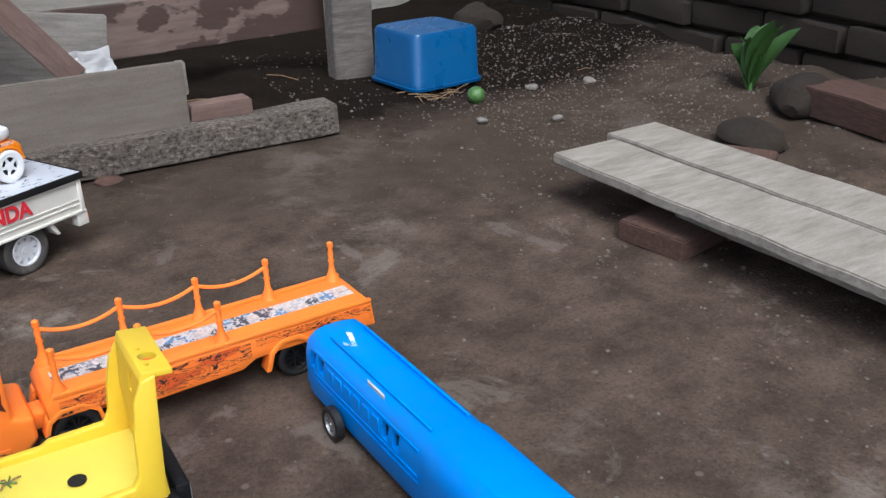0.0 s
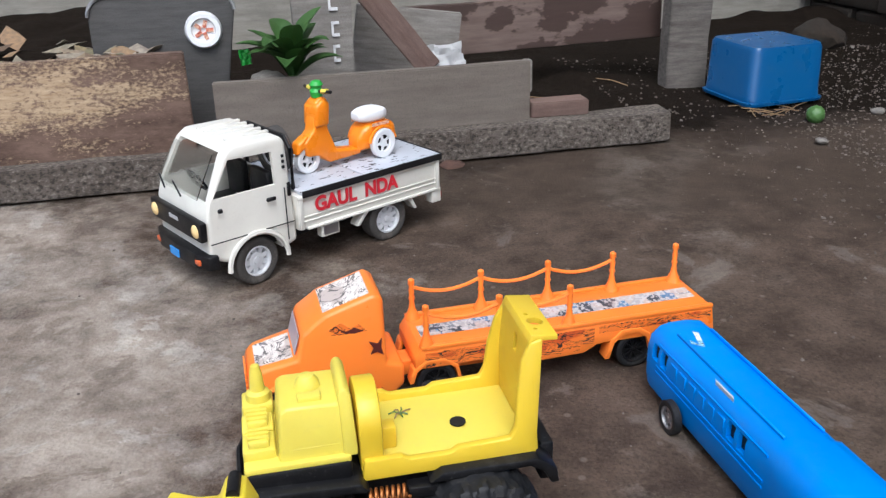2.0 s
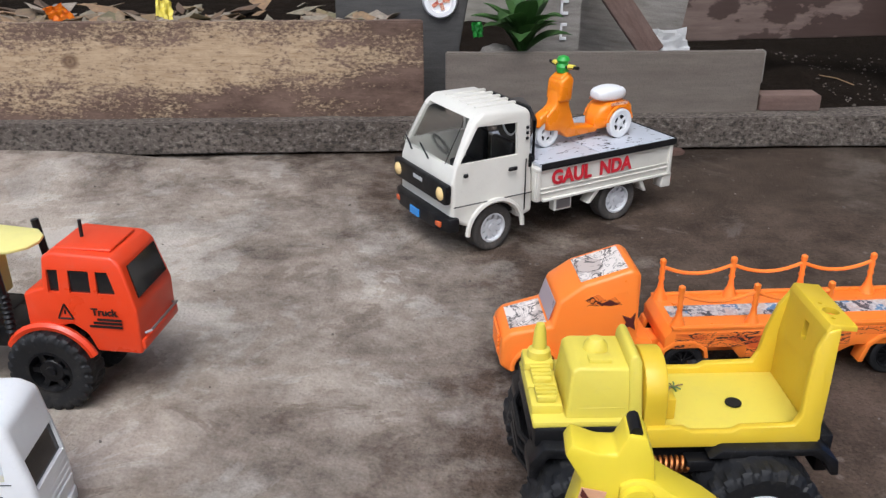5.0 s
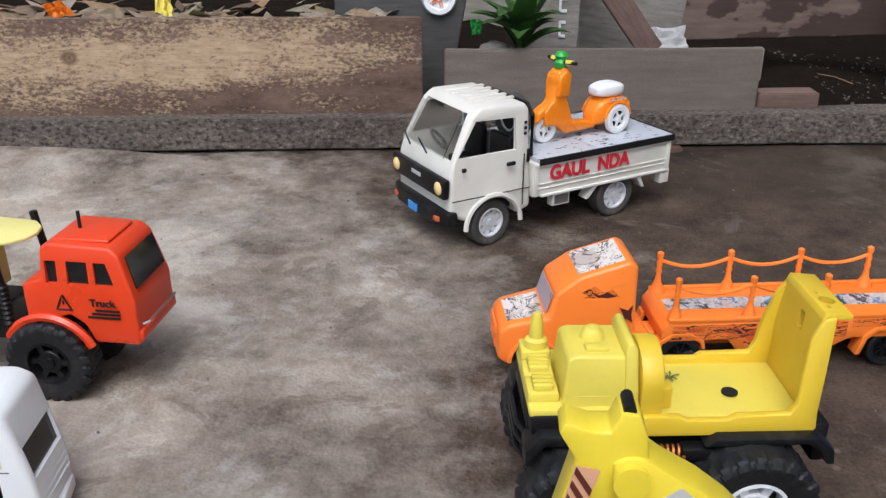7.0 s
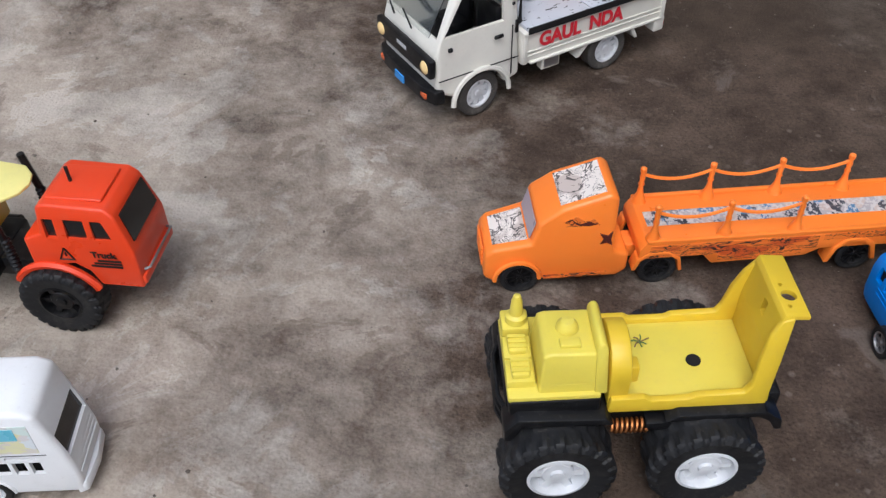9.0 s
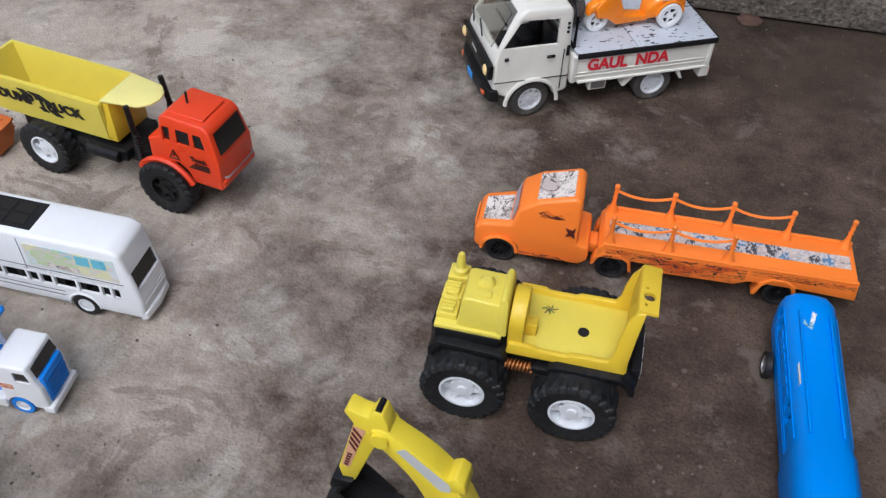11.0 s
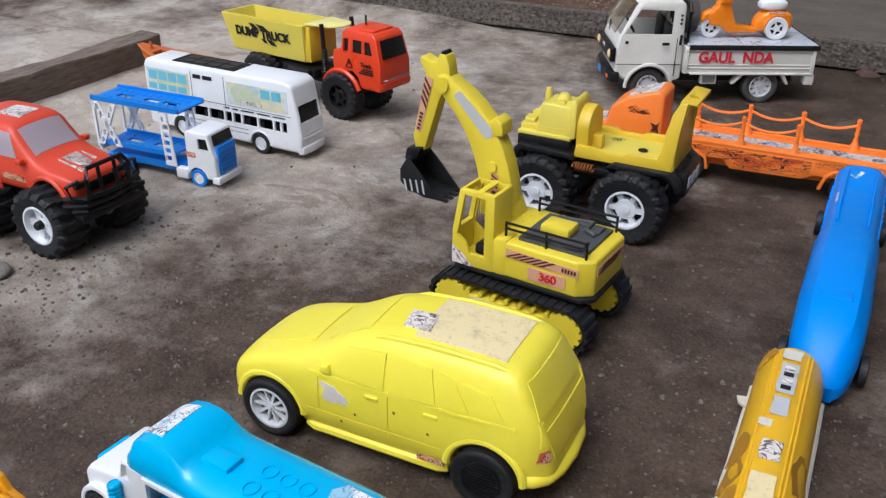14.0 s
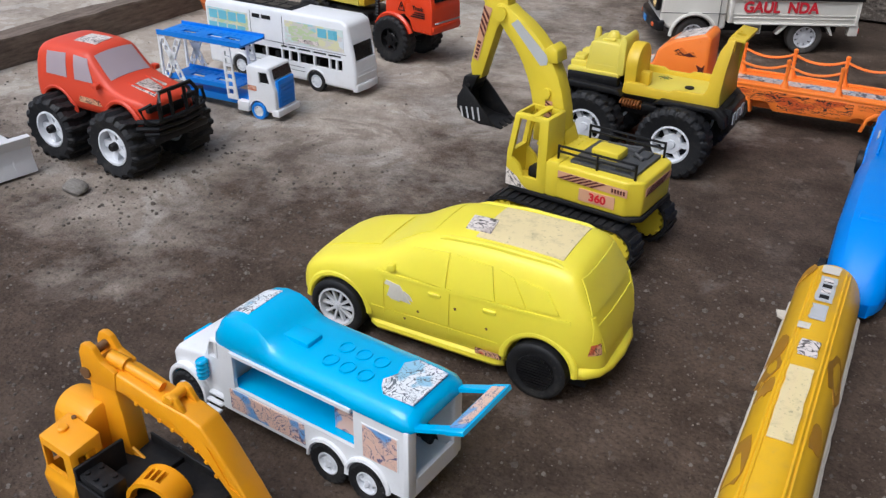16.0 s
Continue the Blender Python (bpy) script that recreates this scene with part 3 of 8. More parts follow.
def wheel(parent, x, y, r, w, side, tyre="rubber", rim="chrome", style="plain", steer=0.0, label=""):
    """A wheel: tyre with its rim inside. side: +1 shows its face to +y."""
    key = (r, w, tyre, rim, style)
    if key not in WHEELS:
        bm = fresh()
        ri = r * {"plain": 0.64, "lug": 0.56, "mud": 0.60, "thin": 0.68, "sport": 0.72}[style]
        h = w / 2
        tread(bm, r, h, ri, style)
        tyre_me = part("wheel", bm, tyre).data
        bm = fresh()
        f = h * 0.62
        lathe(bm, [(ri * 1.0, -h * 0.7), (ri * 1.0, h * 0.88), (ri * 0.9, h * 0.9), (ri * 0.84, f * 0.75), (ri * 0.84, -h * 0.7)], n=32)
        ns, w0, w1 = {"plain": (9, 0.20, 0.16), "lug": (6, 0.13, 0.13), "mud": (5, 0.16, 0.20), "thin": (5, 0.14, 0.12), "sport": (10, 0.05, 0.07)}[style]
        for k in range(ns):
            a = 2 * math.pi * k / ns
            c, q = math.cos(a), math.sin(a)

            def spoke(p, c=c, q=q):
                z = p.z * (w0 + (w1 - w0) * p.x / (ri * 0.9))
                return Vector((p.x * c - z * q, p.y, p.x * q + z * c))
            box(bm, ri * 0.2, ri * 0.9, f * 0.35, f * 0.95, -ri, ri, 0, shape=spoke)
        hub_r = ri * {"plain": 0.56, "lug": 0.54, "mud": 0.36, "thin": 0.42, "sport": 0.24}[style]
        lathe(bm, [(1e-5, 0), (hub_r, 0), (hub_r, f * 0.9), (hub_r * 0.9, f * 1.02), (hub_r * 0.45, f * 1.02), (hub_r * 0.40, f * 1.25), (1e-5, f * 1.3)], n=24)
        rim_me = part("rim", bm, rim).data
        bm = fresh()
        cyl(bm, (0, 0, 0), ri * 0.86, -h * 0.6, -f * 0.1, n=24)
        back_me = part("brake_disc", bm, "matte_black" if rim != "sky_blue" else "sky_blue").data
        for me in (tyre_me, rim_me, back_me):
            for o in [o for o in scene.objects if o.data == me]:
                bpy.data.objects.remove(o)
        WHEELS[key] = (tyre_me, rim_me, back_me)
    t, ri_, bk = WHEELS[key]
    m = pose(x, y, r, 0, 0, steer + (0 if side > 0 else 180))
    wob = part("wheel", t, tyre, parent, label, m)
    part("rim", ri_, rim, wob)
    part("wheel_disc", bk, "matte_black", wob)
    return wob


def place(ox, oy, yaw, side, half):
    """A thing's pose from a near ground contact, its heading and half its width; side +1: the contact lies on its left."""
    a = radians(yaw)
    return pose(ox + math.sin(a) * side * half, oy - math.cos(a) * side * half, 0, 0, 0, yaw)


def onto(name, body, poly, axis, side, off, mat, parent, label=""):
    """A thin moulded panel or print that follows a body's surface; poly in the two other axes."""
    dg = bpy.context.evaluated_depsgraph_get()
    bm = fresh()
    n = 6
    a, b, c, d = (Vector((*p, 0)) for p in poly)
    grid = []
    for i in range(n + 1):
        row = []
        for j in range(n + 1):
            s, t = i / n, j / n
            p = a.lerp(b, s).lerp(d.lerp(c, s), t)
            o = {"y": Vector((p.x, side * 0.3, p.y)), "z": Vector((p.x, p.y, 0.4)), "x": Vector((side * 0.4, p.x, p.y))}[axis]
            w = {"y": Vector((0, -side, 0)), "z": Vector((0, 0, -1)), "x": Vector((-side, 0, 0))}[axis]
            hit, q, nr, _ = body.ray_cast(o, w, distance=1.0, depsgraph=dg)
            q = q if hit else o + w * (0.26 if axis == "y" else 0.3)
            row.append((bm.verts.new(q - w * off), bm.verts.new(q + w * 0.002)))
        grid.append(row)
    for i in range(n):
        for j in range(n):
            for k in (0, 1):
                bm.faces.new([grid[i][j][k], grid[i + 1][j][k], grid[i + 1][j + 1][k], grid[i][j + 1][k]])
    edge = [grid[i][0] for i in range(n)] + [grid[n][j] for j in range(n)] + [grid[n - i][n] for i in range(n)] + [grid[0][n - j] for j in range(n)]
    for p, q in zip(edge, edge[1:] + edge[:1]):
        bm.faces.new([p[0], q[0], q[1], p[1]])
    bmesh.ops.recalc_face_normals(bm, faces=bm.faces[:])
    return part(name, bm, mat, parent, label)

# ---- the yard: u runs along the timber kerb, v away behind it ----
WU = pose(-0.97, 1.08, 0, 0, 0, 40.8)


def smooth_step(a, b, x):
    t = min(1, max(0, (x - a) / (b - a)))
    return t * t * (3 - 2 * t)


def ground_height(u, v):
    h = 0.0025 * noise.noise(Vector((u * 6, v * 6, 0))) + 0.0012 * noise.noise(Vector((u * 25, v * 25, 3)))
    ramp_up = (0.03 * smooth_step(-0.16, -0.05, v) - 0.034 * smooth_step(-0.05, -0.012, v)) * smooth_step(-0.25, -0.75, u)
    slab = 0.045 * smooth_step(-0.985, -1.0, u) * smooth_step(-0.50, -0.62, v)
    far = 0.03 * smooth_step(-0.95, -1.5, u) * smooth_step(-0.7, -0.2, v)
    mound = 0.175 * smooth_step(0.055, 0.075, v) * smooth_step(-0.06, -0.13, u) * (1 + 0.12 * noise.noise(Vector((u * 12, v * 12, 5)))) - 0.03 * smooth_step(0.2, 0.6, v) * smooth_step(-0.06, -0.13, u)
    bed = (0.020 + 0.02 * noise.noise(Vector((u * 9, v * 9, 7)))) * smooth_step(0.06, 0.5, v) * smooth_step(1.0, 0.7, u)
    heap = 0.035 * smooth_step(1.2, 1.62, u) * (1 + 0.8 * noise.noise(Vector((u * 8, v * 8, 1))))
    return h * 0.6 + (ramp_up if ramp_up < 0 else max(ramp_up, slab, far)) + max(bed, 0, mound) + max(heap, 0)


def ground():
    bm = fresh()
    us = [-400, -40, -8, -4] + [-2.6 + 0.025 * i for i in range(185)] + [4, 8, 40, 400]
    vs = [-400, -40, -8, -4] + [-2.4 + 0.025 * i for i in range(165)] + [4, 8, 40, 400]
    grid = [[bm.verts.new((u, v, ground_height(u, v) if abs(u) < 3 and abs(v) < 3 else 0.0)) for v in vs] for u in us]
    for a, b in zip(grid, grid[1:]):
        for i in range(len(vs) - 1):
            bm.faces.new((a[i], b[i], b[i + 1], a[i + 1]))
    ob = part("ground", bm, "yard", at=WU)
    tagged(ob, "packed dark brown soil with pale worn concrete patches", "ground", kind="structure")


ground()


def timber(name, u0, u1, v0, v1, z0, z1, mat, label, category, rough=0.003, tilt=(0, 0, 0), cuts=14, kind=""):
    """A sawn board with uneven edges, in the yard's u and v."""
    bm = fresh()
    box(bm, u0, u1, v0, v1, z0, z1)
    long = 0 if (u1 - u0) >= max(v1 - v0, z1 - z0) else (1 if v1 - v0 >= z1 - z0 else 2)
    es = [e for e in bm.edges if abs((e.verts[0].co - e.verts[1].co)[long]) > 1e-6]
    bmesh.ops.subdivide_edges(bm, edges=es, cuts=cuts, use_grid_fill=True)
    bmesh.ops.bevel(bm, geom=[e for e in bm.edges if e.calc_face_angle(0) > 1], offset=0.002, segments=2, affect="EDGES")
    for w in bm.verts:
        p = w.co
        k = Vector((noise.noise(p * 14 + Vector((u0, 0, 0))), noise.noise(p * 14 + Vector((5, v0, 0))), noise.noise(p * 14 + Vector((9, 0, z0)))))
        w.co = p + k * rough
    c = Vector(((u0 + u1) / 2, (v0 + v1) / 2, z0))
    bmesh.ops.translate(bm, verts=bm.verts, vec=-c)
    ob = part(name, bm, mat, at=WU @ pose(*c, *tilt))
    return tagged(ob, label, category, kind=kind)


beam = timber("kerb_beam", -2.3, 0.735, -0.002, 0.055, 0.004, 0.056, "wood_beam", "long rough grey weathered timber beam lying on the soil", "beam", 0.003, cuts=60)
# dark strip set under the beam in place of its shadow gap
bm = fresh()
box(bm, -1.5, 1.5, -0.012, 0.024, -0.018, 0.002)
part("underside", bm, "dark_panel", beam, "dark strip painting in the shadow gap under the beam")
timber("plank", -0.045, 0.482, 0.030, 0.047, 0.054, 0.158, "wood_flat", "smooth grey board standing on edge on the timber beam", "board", 0.0012)
timber("plank", -1.55, -0.082, 0.028, 0.048, 0.054, 0.210, "wood_worn", "brown board with peeling pale paint standing on the beam", "board", 0.002, cuts=30)
timber("wood_block", 0.487, 0.592, 0.035, 0.075, 0.055, 0.082, "wood_pink", "small reddish wooden slat lying on the beam", "board", 0.0015)
timber("wood_cleat", 0.476, 0.492, 0.049, 0.066, 0.10, 0.155, "wood_grey", "small weathered cleat behind the grey board", "board", 0.001, cuts=4)
timber("fence_post", 0.905, 1.0, 0.36, 0.40, -0.02, 0.62, "wood_post", "tall weathered grey plank post standing in the soil", "post", 0.003)
timber("fence_rail", 0.30, 0.93, 0.45, 0.475, 0.092, 0.198, "wood_wet", "reddish board with dark wet stains nailed across the fence", "board", 0.002, (0, -1.2, 0))
timber("fence_post", 0.10, 0.205, 0.20, 0.225, 0.02, 0.55, "wood_grey", "grey upright plank with white chalk letters", "post", 0.002)
timber("brace_board", -0.15, 0.15, -0.012, 0.012, -0.022, 0.022, "wood_pink", "slanting reddish brace board leaning in the fence", "board", 0.0015).matrix_world = WU @ pose(0.245, 0.245, 0.215, 0, 52, 0)
timber("fence_board", 0.21, 0.42, 0.34, 0.36, 0.03, 0.21, "wood_grey", "broad weathered grey board behind the brace", "board", 0.002, (0, 8, 0))
timber("fence_post", -0.155, -0.125, 0.16, 0.185, 0.02, 0.45, "dark_panel", "dark thin upright stake before the black panel", "post", 0.002)


def beam_two():
    timber("kerb_beam", -0.81, 0.81, -0.025, 0.025, 0.0, 0.054, "wood_brown", "rough brown timber beam along a raised concrete edge", "beam", 0.006, cuts=40).matrix_world = WU @ pose(-0.98, -1.385, -0.004, 0, 0, 90)


beam_two()


def walls():
    """Plain walls that close the yard; the end wall is of dark old bricks."""
    # both walls carry unseen extra height, added to block sky and darken the corner
    bm = fresh()
    box(bm, 1.72, 1.9, -3.2, 1.7, -0.05, 3.2)
    w = part("wall_east", bm, "brick", at=WU)
    tagged(w, "old dark mossy brick wall closing the yard", "wall", kind="structure")
    bm = fresh()
    box(bm, -3.2, 1.9, 1.05, 1.2, -0.05, 2.9)
    w2 = part("wall_north", bm, "concrete", at=WU)
    tagged(w2, "stained grey-brown concrete wall behind the fence", "wall", kind="structure")
    return w


wall_east = walls()


def tub():
    m = WU @ pose(1.056, 0.232, 0.008, 0, 0, 5)
    t = thing("plastic_tub", m, "blue plastic tub lying upside down on the soil", "tub")
    bm = fresh()
    rings = []
    for z, h in ((0.0, 0.092), (0.006, 0.093), (0.007, 0.088), (0.018, 0.087), (0.019, 0.0865), (0.106, 0.084), (0.114, 0.080)):
        r = []
        for k in range(40):
            a = 2 * math.pi * k / 40
            c, s = math.cos(a), math.sin(a)
            p = 0.22
            r.append((h * math.copysign(abs(c) ** p, c), h * 0.95 * math.copysign(abs(s) ** p, s), z))
        rings.append(r)
    loft(bm, rings)
    part("tub_body", bm, "tub_blue", t)


tub()


def pale_boards():
    """Two pale boards side by side on a pile of bricks."""
    timber("plank", 0.842, 0.957, -1.5, -0.47, 0.058, 0.072, "wood_pale", "pale dusty wide board resting on bricks", "board", 0.002, (0, 0, 0.4), 30)
    timber("plank", 0.961, 1.060, -1.5, -0.44, 0.058, 0.072, "wood_pale", "pale dusty wide board resting on bricks", "board", 0.002, (0, 0, -0.4), 30)
    timber("plank", 0.885, 0.955, -1.3, -0.66, 0.030, 0.043, "wood_pale", "short pale board beneath the wider boards", "board", 0.002)
    for u, v, a in ((0.93, -0.66, 8), (0.98, -1.15, -6), (1.03, -0.62, 30)):
        timber("brick_block", -0.10, 0.10, -0.05, 0.05, 0, 0.057 if u > 0.95 else 0.029, "red_brick", "dark reddish brick carrying the pale boards", "brick", 0.004, cuts=4).matrix_world = WU @ pose(u, v, 0, 0, 0, a)


pale_boards()

def striped(name, parent, a, b, c, d, n=3, share=0.4, words_bar=True, label="pale label with dark slanted stripes"):
    """A worn pale label on four corners (a to b is its length), with slanted dark stripes at its end and a bar of print."""
    a, b, c, d = (Vector(p) for p in (a, b, c, d))
    up = (b - a).cross(d - a).normalized()
    bm = fresh()
    quad(bm, a, b, c, d, 0.0004)
    lab = part(name, bm, "label_pink", parent, label)

    def at(u, v):
        return a.lerp(b, u).lerp(d.lerp(c, u), v) + up * 0.0007
    for k in range(n):
        u0, w = share * k / n, share * 0.5 / n
        bm = fresh()
        quad(bm, at(u0, 0.04), at(u0 + w, 0.04), at(min(1, u0 + w + share * 0.35), 0.96), at(min(1, u0 + share * 0.35), 0.96), 0.0003)
        part("stripe", bm, "letter_maroon", lab)
    if words_bar:
        for k in range(5):
            u0 = share + 0.42 * share + (1 - 1.45 * share) * k / 5
            bm = fresh()
            quad(bm, at(u0, 0.25), at(u0 + (1 - 1.45 * share) * 0.13, 0.25), at(u0 + (1 - 1.45 * share) * 0.13, 0.75), at(u0, 0.75), 0.0003)
            part("print_bar", bm, "letter_maroon", lab)


M["label_pink"] = plastic("faded_pink_label", (0.66, 0.36, 0.22), 0.45, 0.2)
M["letter_maroon"] = plastic("maroon_print", (0.10, 0.018, 0.015), 0.5, 0.02)


# ---- the toys; x ahead, y to the left, z up in each one ----
def side_tab(bm, x, y, z, w, h, d):
    return box(bm, x - w / 2, x + w / 2, y - d, y + d, z - h / 2, z + h / 2, min(w, h) * 0.2, 1)


PICKUP = pose(-0.745, 0.8968, 0, 0, 0, -112.0) @ Matrix.Diagonal((0.985, 0.965, 0.985, 1))


def pickup():
    P = thing("toy_pickup", PICKUP,
              "cream toy pickup truck with red letters and a covered flat bed", "toy truck")
    # cab
    out = [(0.045, 0.045), (0.045, 0.172), (0.052, 0.180), (0.118, 0.181), (0.136, 0.172), (0.168, 0.119), (0.174, 0.100), (0.174, 0.050), (0.152, 0.040), (0.062, 0.040)]

    def tumble(p):
        k = smooth_step(0.112, 0.185, p.z)
        q = smooth_step(0.12, 0.172, p.x) * 0.006
        return Vector((p.x - 0.012 * (abs(p.y) / 0.075) ** 4 * smooth_step(0.1, 0.165, p.x), p.y * (1 - 0.16 * k) - math.copysign(q, p.y), p.z))
    bm = fresh()
    prism(bm, out, -0.075, 0.075, 0.006, 3, shape=tumble)
    cab = part("cab", bm, "cream", P)
    inner = fresh()
    prism(inner, [(0.050, 0.05), (0.050, 0.168), (0.116, 0.174), (0.132, 0.165), (0.160, 0.117), (0.160, 0.05)], -0.068, 0.068, shape=tumble)
    win = fresh()
    prism(win, [(0.066, 0.122), (0.066, 0.163), (0.124, 0.165), (0.150, 0.122)], -0.1, 0.1)
    shield = fresh()
    prism(shield, [(-0.058, 0.0), (-0.050, 0.060), (0.050, 0.060), (0.058, 0.0)], -0.03, 0.03, axis="x")
    bmesh.ops.transform(shield, matrix=pose(0.163, 0, 0.124, 0, -31, 0), verts=shield.verts)
    back = fresh()
    box(back, 0.03, 0.06, -0.052, 0.052, 0.122, 0.165, 0.004)
    arch = fresh()
    for s in (-1, 1):
        cyl(arch, (0.102, 0, 0.030), 0.037, s * 0.04, s * 0.09, n=28)
    carve(cab, inner, win, shield, back, arch)
    bm = fresh()
    quad(bm, (0.1645, -0.056, 0.123), (0.1645, 0.056, 0.123), (0.1352, 0.050, 0.171), (0.1352, -0.050, 0.171), 0.0012)
    ws = part("windscreen", bm, "glass", P, "clear plastic windscreen")
    ws.visible_shadow = False
    bm = fresh()
    box(bm, 0.058, 0.15, -0.064, 0.064, 0.045, 0.075, 0.004)
    for y in (-0.032, 0.032):
        box(bm, 0.062, 0.095, y - 0.024, y + 0.024, 0.075, 0.088, 0.004)
        box(bm, 0.060, 0.070, y - 0.023, y + 0.023, 0.085, 0.135, 0.004)
    part("cab_interior", bm, "black", P, "black plastic seats and floor")
    bm = fresh()
    lathe(bm, [(0.014, -0.0015), (0.0165, -0.0015), (0.0165, 0.0015), (0.014, 0.0015)], axis="x", n=20)
    part("steering_wheel", bm, "black", P, "", pose(0.122, -0.03, 0.118, 0, 30, 0))
    for s in (-1, 1):
        # wheel arch lip, door lines, handle, mirror, vents
        bm = fresh()
        pts = [(0.102 + 0.041 * math.cos(a), s * 0.0755, 0.030 + 0.041 * math.sin(a)) for a in [math.pi * k / 14 for k in range(15)]]
        tube(bm, pts, 0.0035, 6)
        part("wheel_arch", bm, "cream", P)
        bm = fresh()
        box(bm, 0.058, 0.0590, s * 0.0752 - 0.0006, s * 0.0752 + 0.0006, 0.05, 0.118)
        box(bm, 0.048, 0.163, s * 0.0752 - 0.0006, s * 0.0752 + 0.0006, 0.0712, 0.0722)
        part("door_gap", bm, "matte_black", P)
        bm = fresh()
        side_tab(bm, 0.078, s * 0.0755, 0.108, 0.013, 0.005, 0.0016)
        part("door_handle", bm, "black", P, "black door handle")
        bm = fresh()
        side_tab(bm, 0.146, s * 0.0745, 0.110, 0.006, 0.005, 0.002)
        part("mirror_mount", bm, "black", P)
        bm = fresh()
        side_tab(bm, 0.0525, s * 0.0755, 0.115, 0.005, 0.018, 0.0012)
        for k in range(3):
            side_tab(bm, 0.0535, s * 0.0685, 0.142 + 0.007 * k, 0.004, 0.004, 0.0012)
        part("side_vent", bm, "black", P)
        bm = fresh()
        lathe(bm, [(1e-5, 0.0), (0.0085, 0.0), (0.0085, 0.002), (0.006, 0.004), (1e-5, 0.005)], axis="x", n=20)
        part("headlight", bm, "lamp_glass", P, "round warm lit headlight", pose(0.1708, s * 0.056, 0.086, 0, 0, 0))
        bm = fresh()
        box(bm, 0.1685, 0.1745, s * 0.050 - 0.009, s * 0.050 + 0.009, 0.0425, 0.0495, 0.001)
        part("indicator_lamp", bm, "amber_lens", P)
    bm = fresh()
    prism(bm, [(-0.068, 0.073), (-0.070, 0.099), (0.070, 0.099), (0.068, 0.073)], 0.158, 0.1675, 0.003, axis="x", off=(0.0045, 0, 0))
    part("grille", bm, "black", P, "black grille band with headlight frames")
    bm = fresh()
    for y0, y1 in ((-0.012, 0.012),):
        quad(bm, (0.1728, y0, 0.088), (0.1728, y1, 0.088), (0.1728, y1, 0.093), (0.1728, y0, 0.093))
    part("badge", bm, "silver_label", P)
    bm = fresh()
    prism(bm, [(0.154, -0.0755), (0.167, -0.072), (0.1745, -0.05), (0.1765, 0), (0.1745, 0.05), (0.167, 0.072), (0.154, 0.0755)], 0.037, 0.0565, 0.003, axis="z")
    part("bumper", bm, "black", P, "black front bumper")
    bm = fresh()
    box(bm, 0.1760, 0.1780, -0.013, 0.009, 0.040, 0.050)
    part("number_plate", bm, "plate_blue", P, "small blue number plate")
    bm = fresh()
    tube(bm, [(0.1685, 0.020, 0.121), (0.1625, -0.012, 0.131)], 0.0012, 5)
    tube(bm, [(0.1685, -0.024, 0.121), (0.1625, -0.050, 0.131)], 0.0012, 5)
    part("wiper", bm, "black", P)
    # roof ribs
    for y in (-0.036, -0.018, 0, 0.018, 0.036):
        bm = fresh()
        box(bm, 0.052, 0.112, y - 0.003, y + 0.003, 0.1795, 0.1825, 0.001)
        part("roof_rib", bm, "cream", P)
    # bed
    bm = fresh()
    prism(bm, [(0.042, 0.055), (0.042, 0.100), (-0.188, 0.100), (-0.188, 0.055)], -0.074, 0.074, 0.002)
    box(bm, -0.188, 0.042, -0.078, 0.078, 0.096, 0.101, 0.0015)
    box(bm, -0.190, 0.03, -0.0775, 0.0775, 0.054, 0.0575, 0.001)
    bed = part("cargo_bed", bm, "cream", P)
    for s in (-1, 1):
        for x in (-0.186, 0.038):
            bm = fresh()
            box(bm, x - 0.003, x + 0.003, s * 0.075 - 0.0020, s * 0.075 + 0.0020, 0.056, 0.098, 0.001)
            part("bed_stake", bm, "cream", bed)
        for z in (0.0655, 0.0715, 0.0945):
            bm = fresh()
            box(bm, -0.184, 0.036, s * 0.0745 - 0.0012, s * 0.0745 + 0.0012, z - 0.0009, z + 0.0009, 0.0004, 1)
            part("side_rib", bm, "cream", bed)
    bm = fresh()
    box(bm, -0.060, 0.036, -0.078, 0.078, 0.1015, 0.1065, 0.001)
    box(bm, -0.192, -0.0615, -0.078, 0.078, 0.1015, 0.1065, 0.001)
    part("bed_cover", bm, "bed_sheet", P, "pale blue-grey scuffed cover boards over the bed")
    for s in (-1, 1):
        bm = fresh()
        box(bm, -0.192, 0.036, s * 0.0785 - 0.0012, s * 0.0785 + 0.0012, 0.0985, 0.1075, 0.0008)
        part("edge_tape", bm, "matte_black", P, "black tape along the cover edge")
    bm = fresh()
    box(bm, -0.1935, -0.1915, -0.078, 0.078, 0.098, 0.1075, 0.0008)
    part("edge_tape", bm, "matte_black", P)
    for s in (-1, 1):
        m = pose(-0.048, s * 0.0772, 0.0845, 90, 0, 0 if s < 0 else 180) @ Matrix.Diagonal((0.93, 1.0, 1.0, 1))
        words("lettering", "GAUL  NDA", 0.0265, "letter_red", P, m, "red vinyl letters on the bed side", 0.0009)
    words("lettering", "BOS", 0.034, "letter_red", P, pose(-0.1895, 0.0, 0.0775, 90, 0, -90), "red vinyl letters on the tailgate", 0.0009)
    # chassis
    bm = fresh()
    box(bm, -0.17, 0.05, -0.03, 0.03, 0.030, 0.054, 0.002)
    box(bm, -0.106, -0.098, -0.06, 0.06, 0.026, 0.034)
    box(bm, 0.098, 0.106, -0.06, 0.06, 0.026, 0.034)
    part("chassis", bm, "matte_black", P)
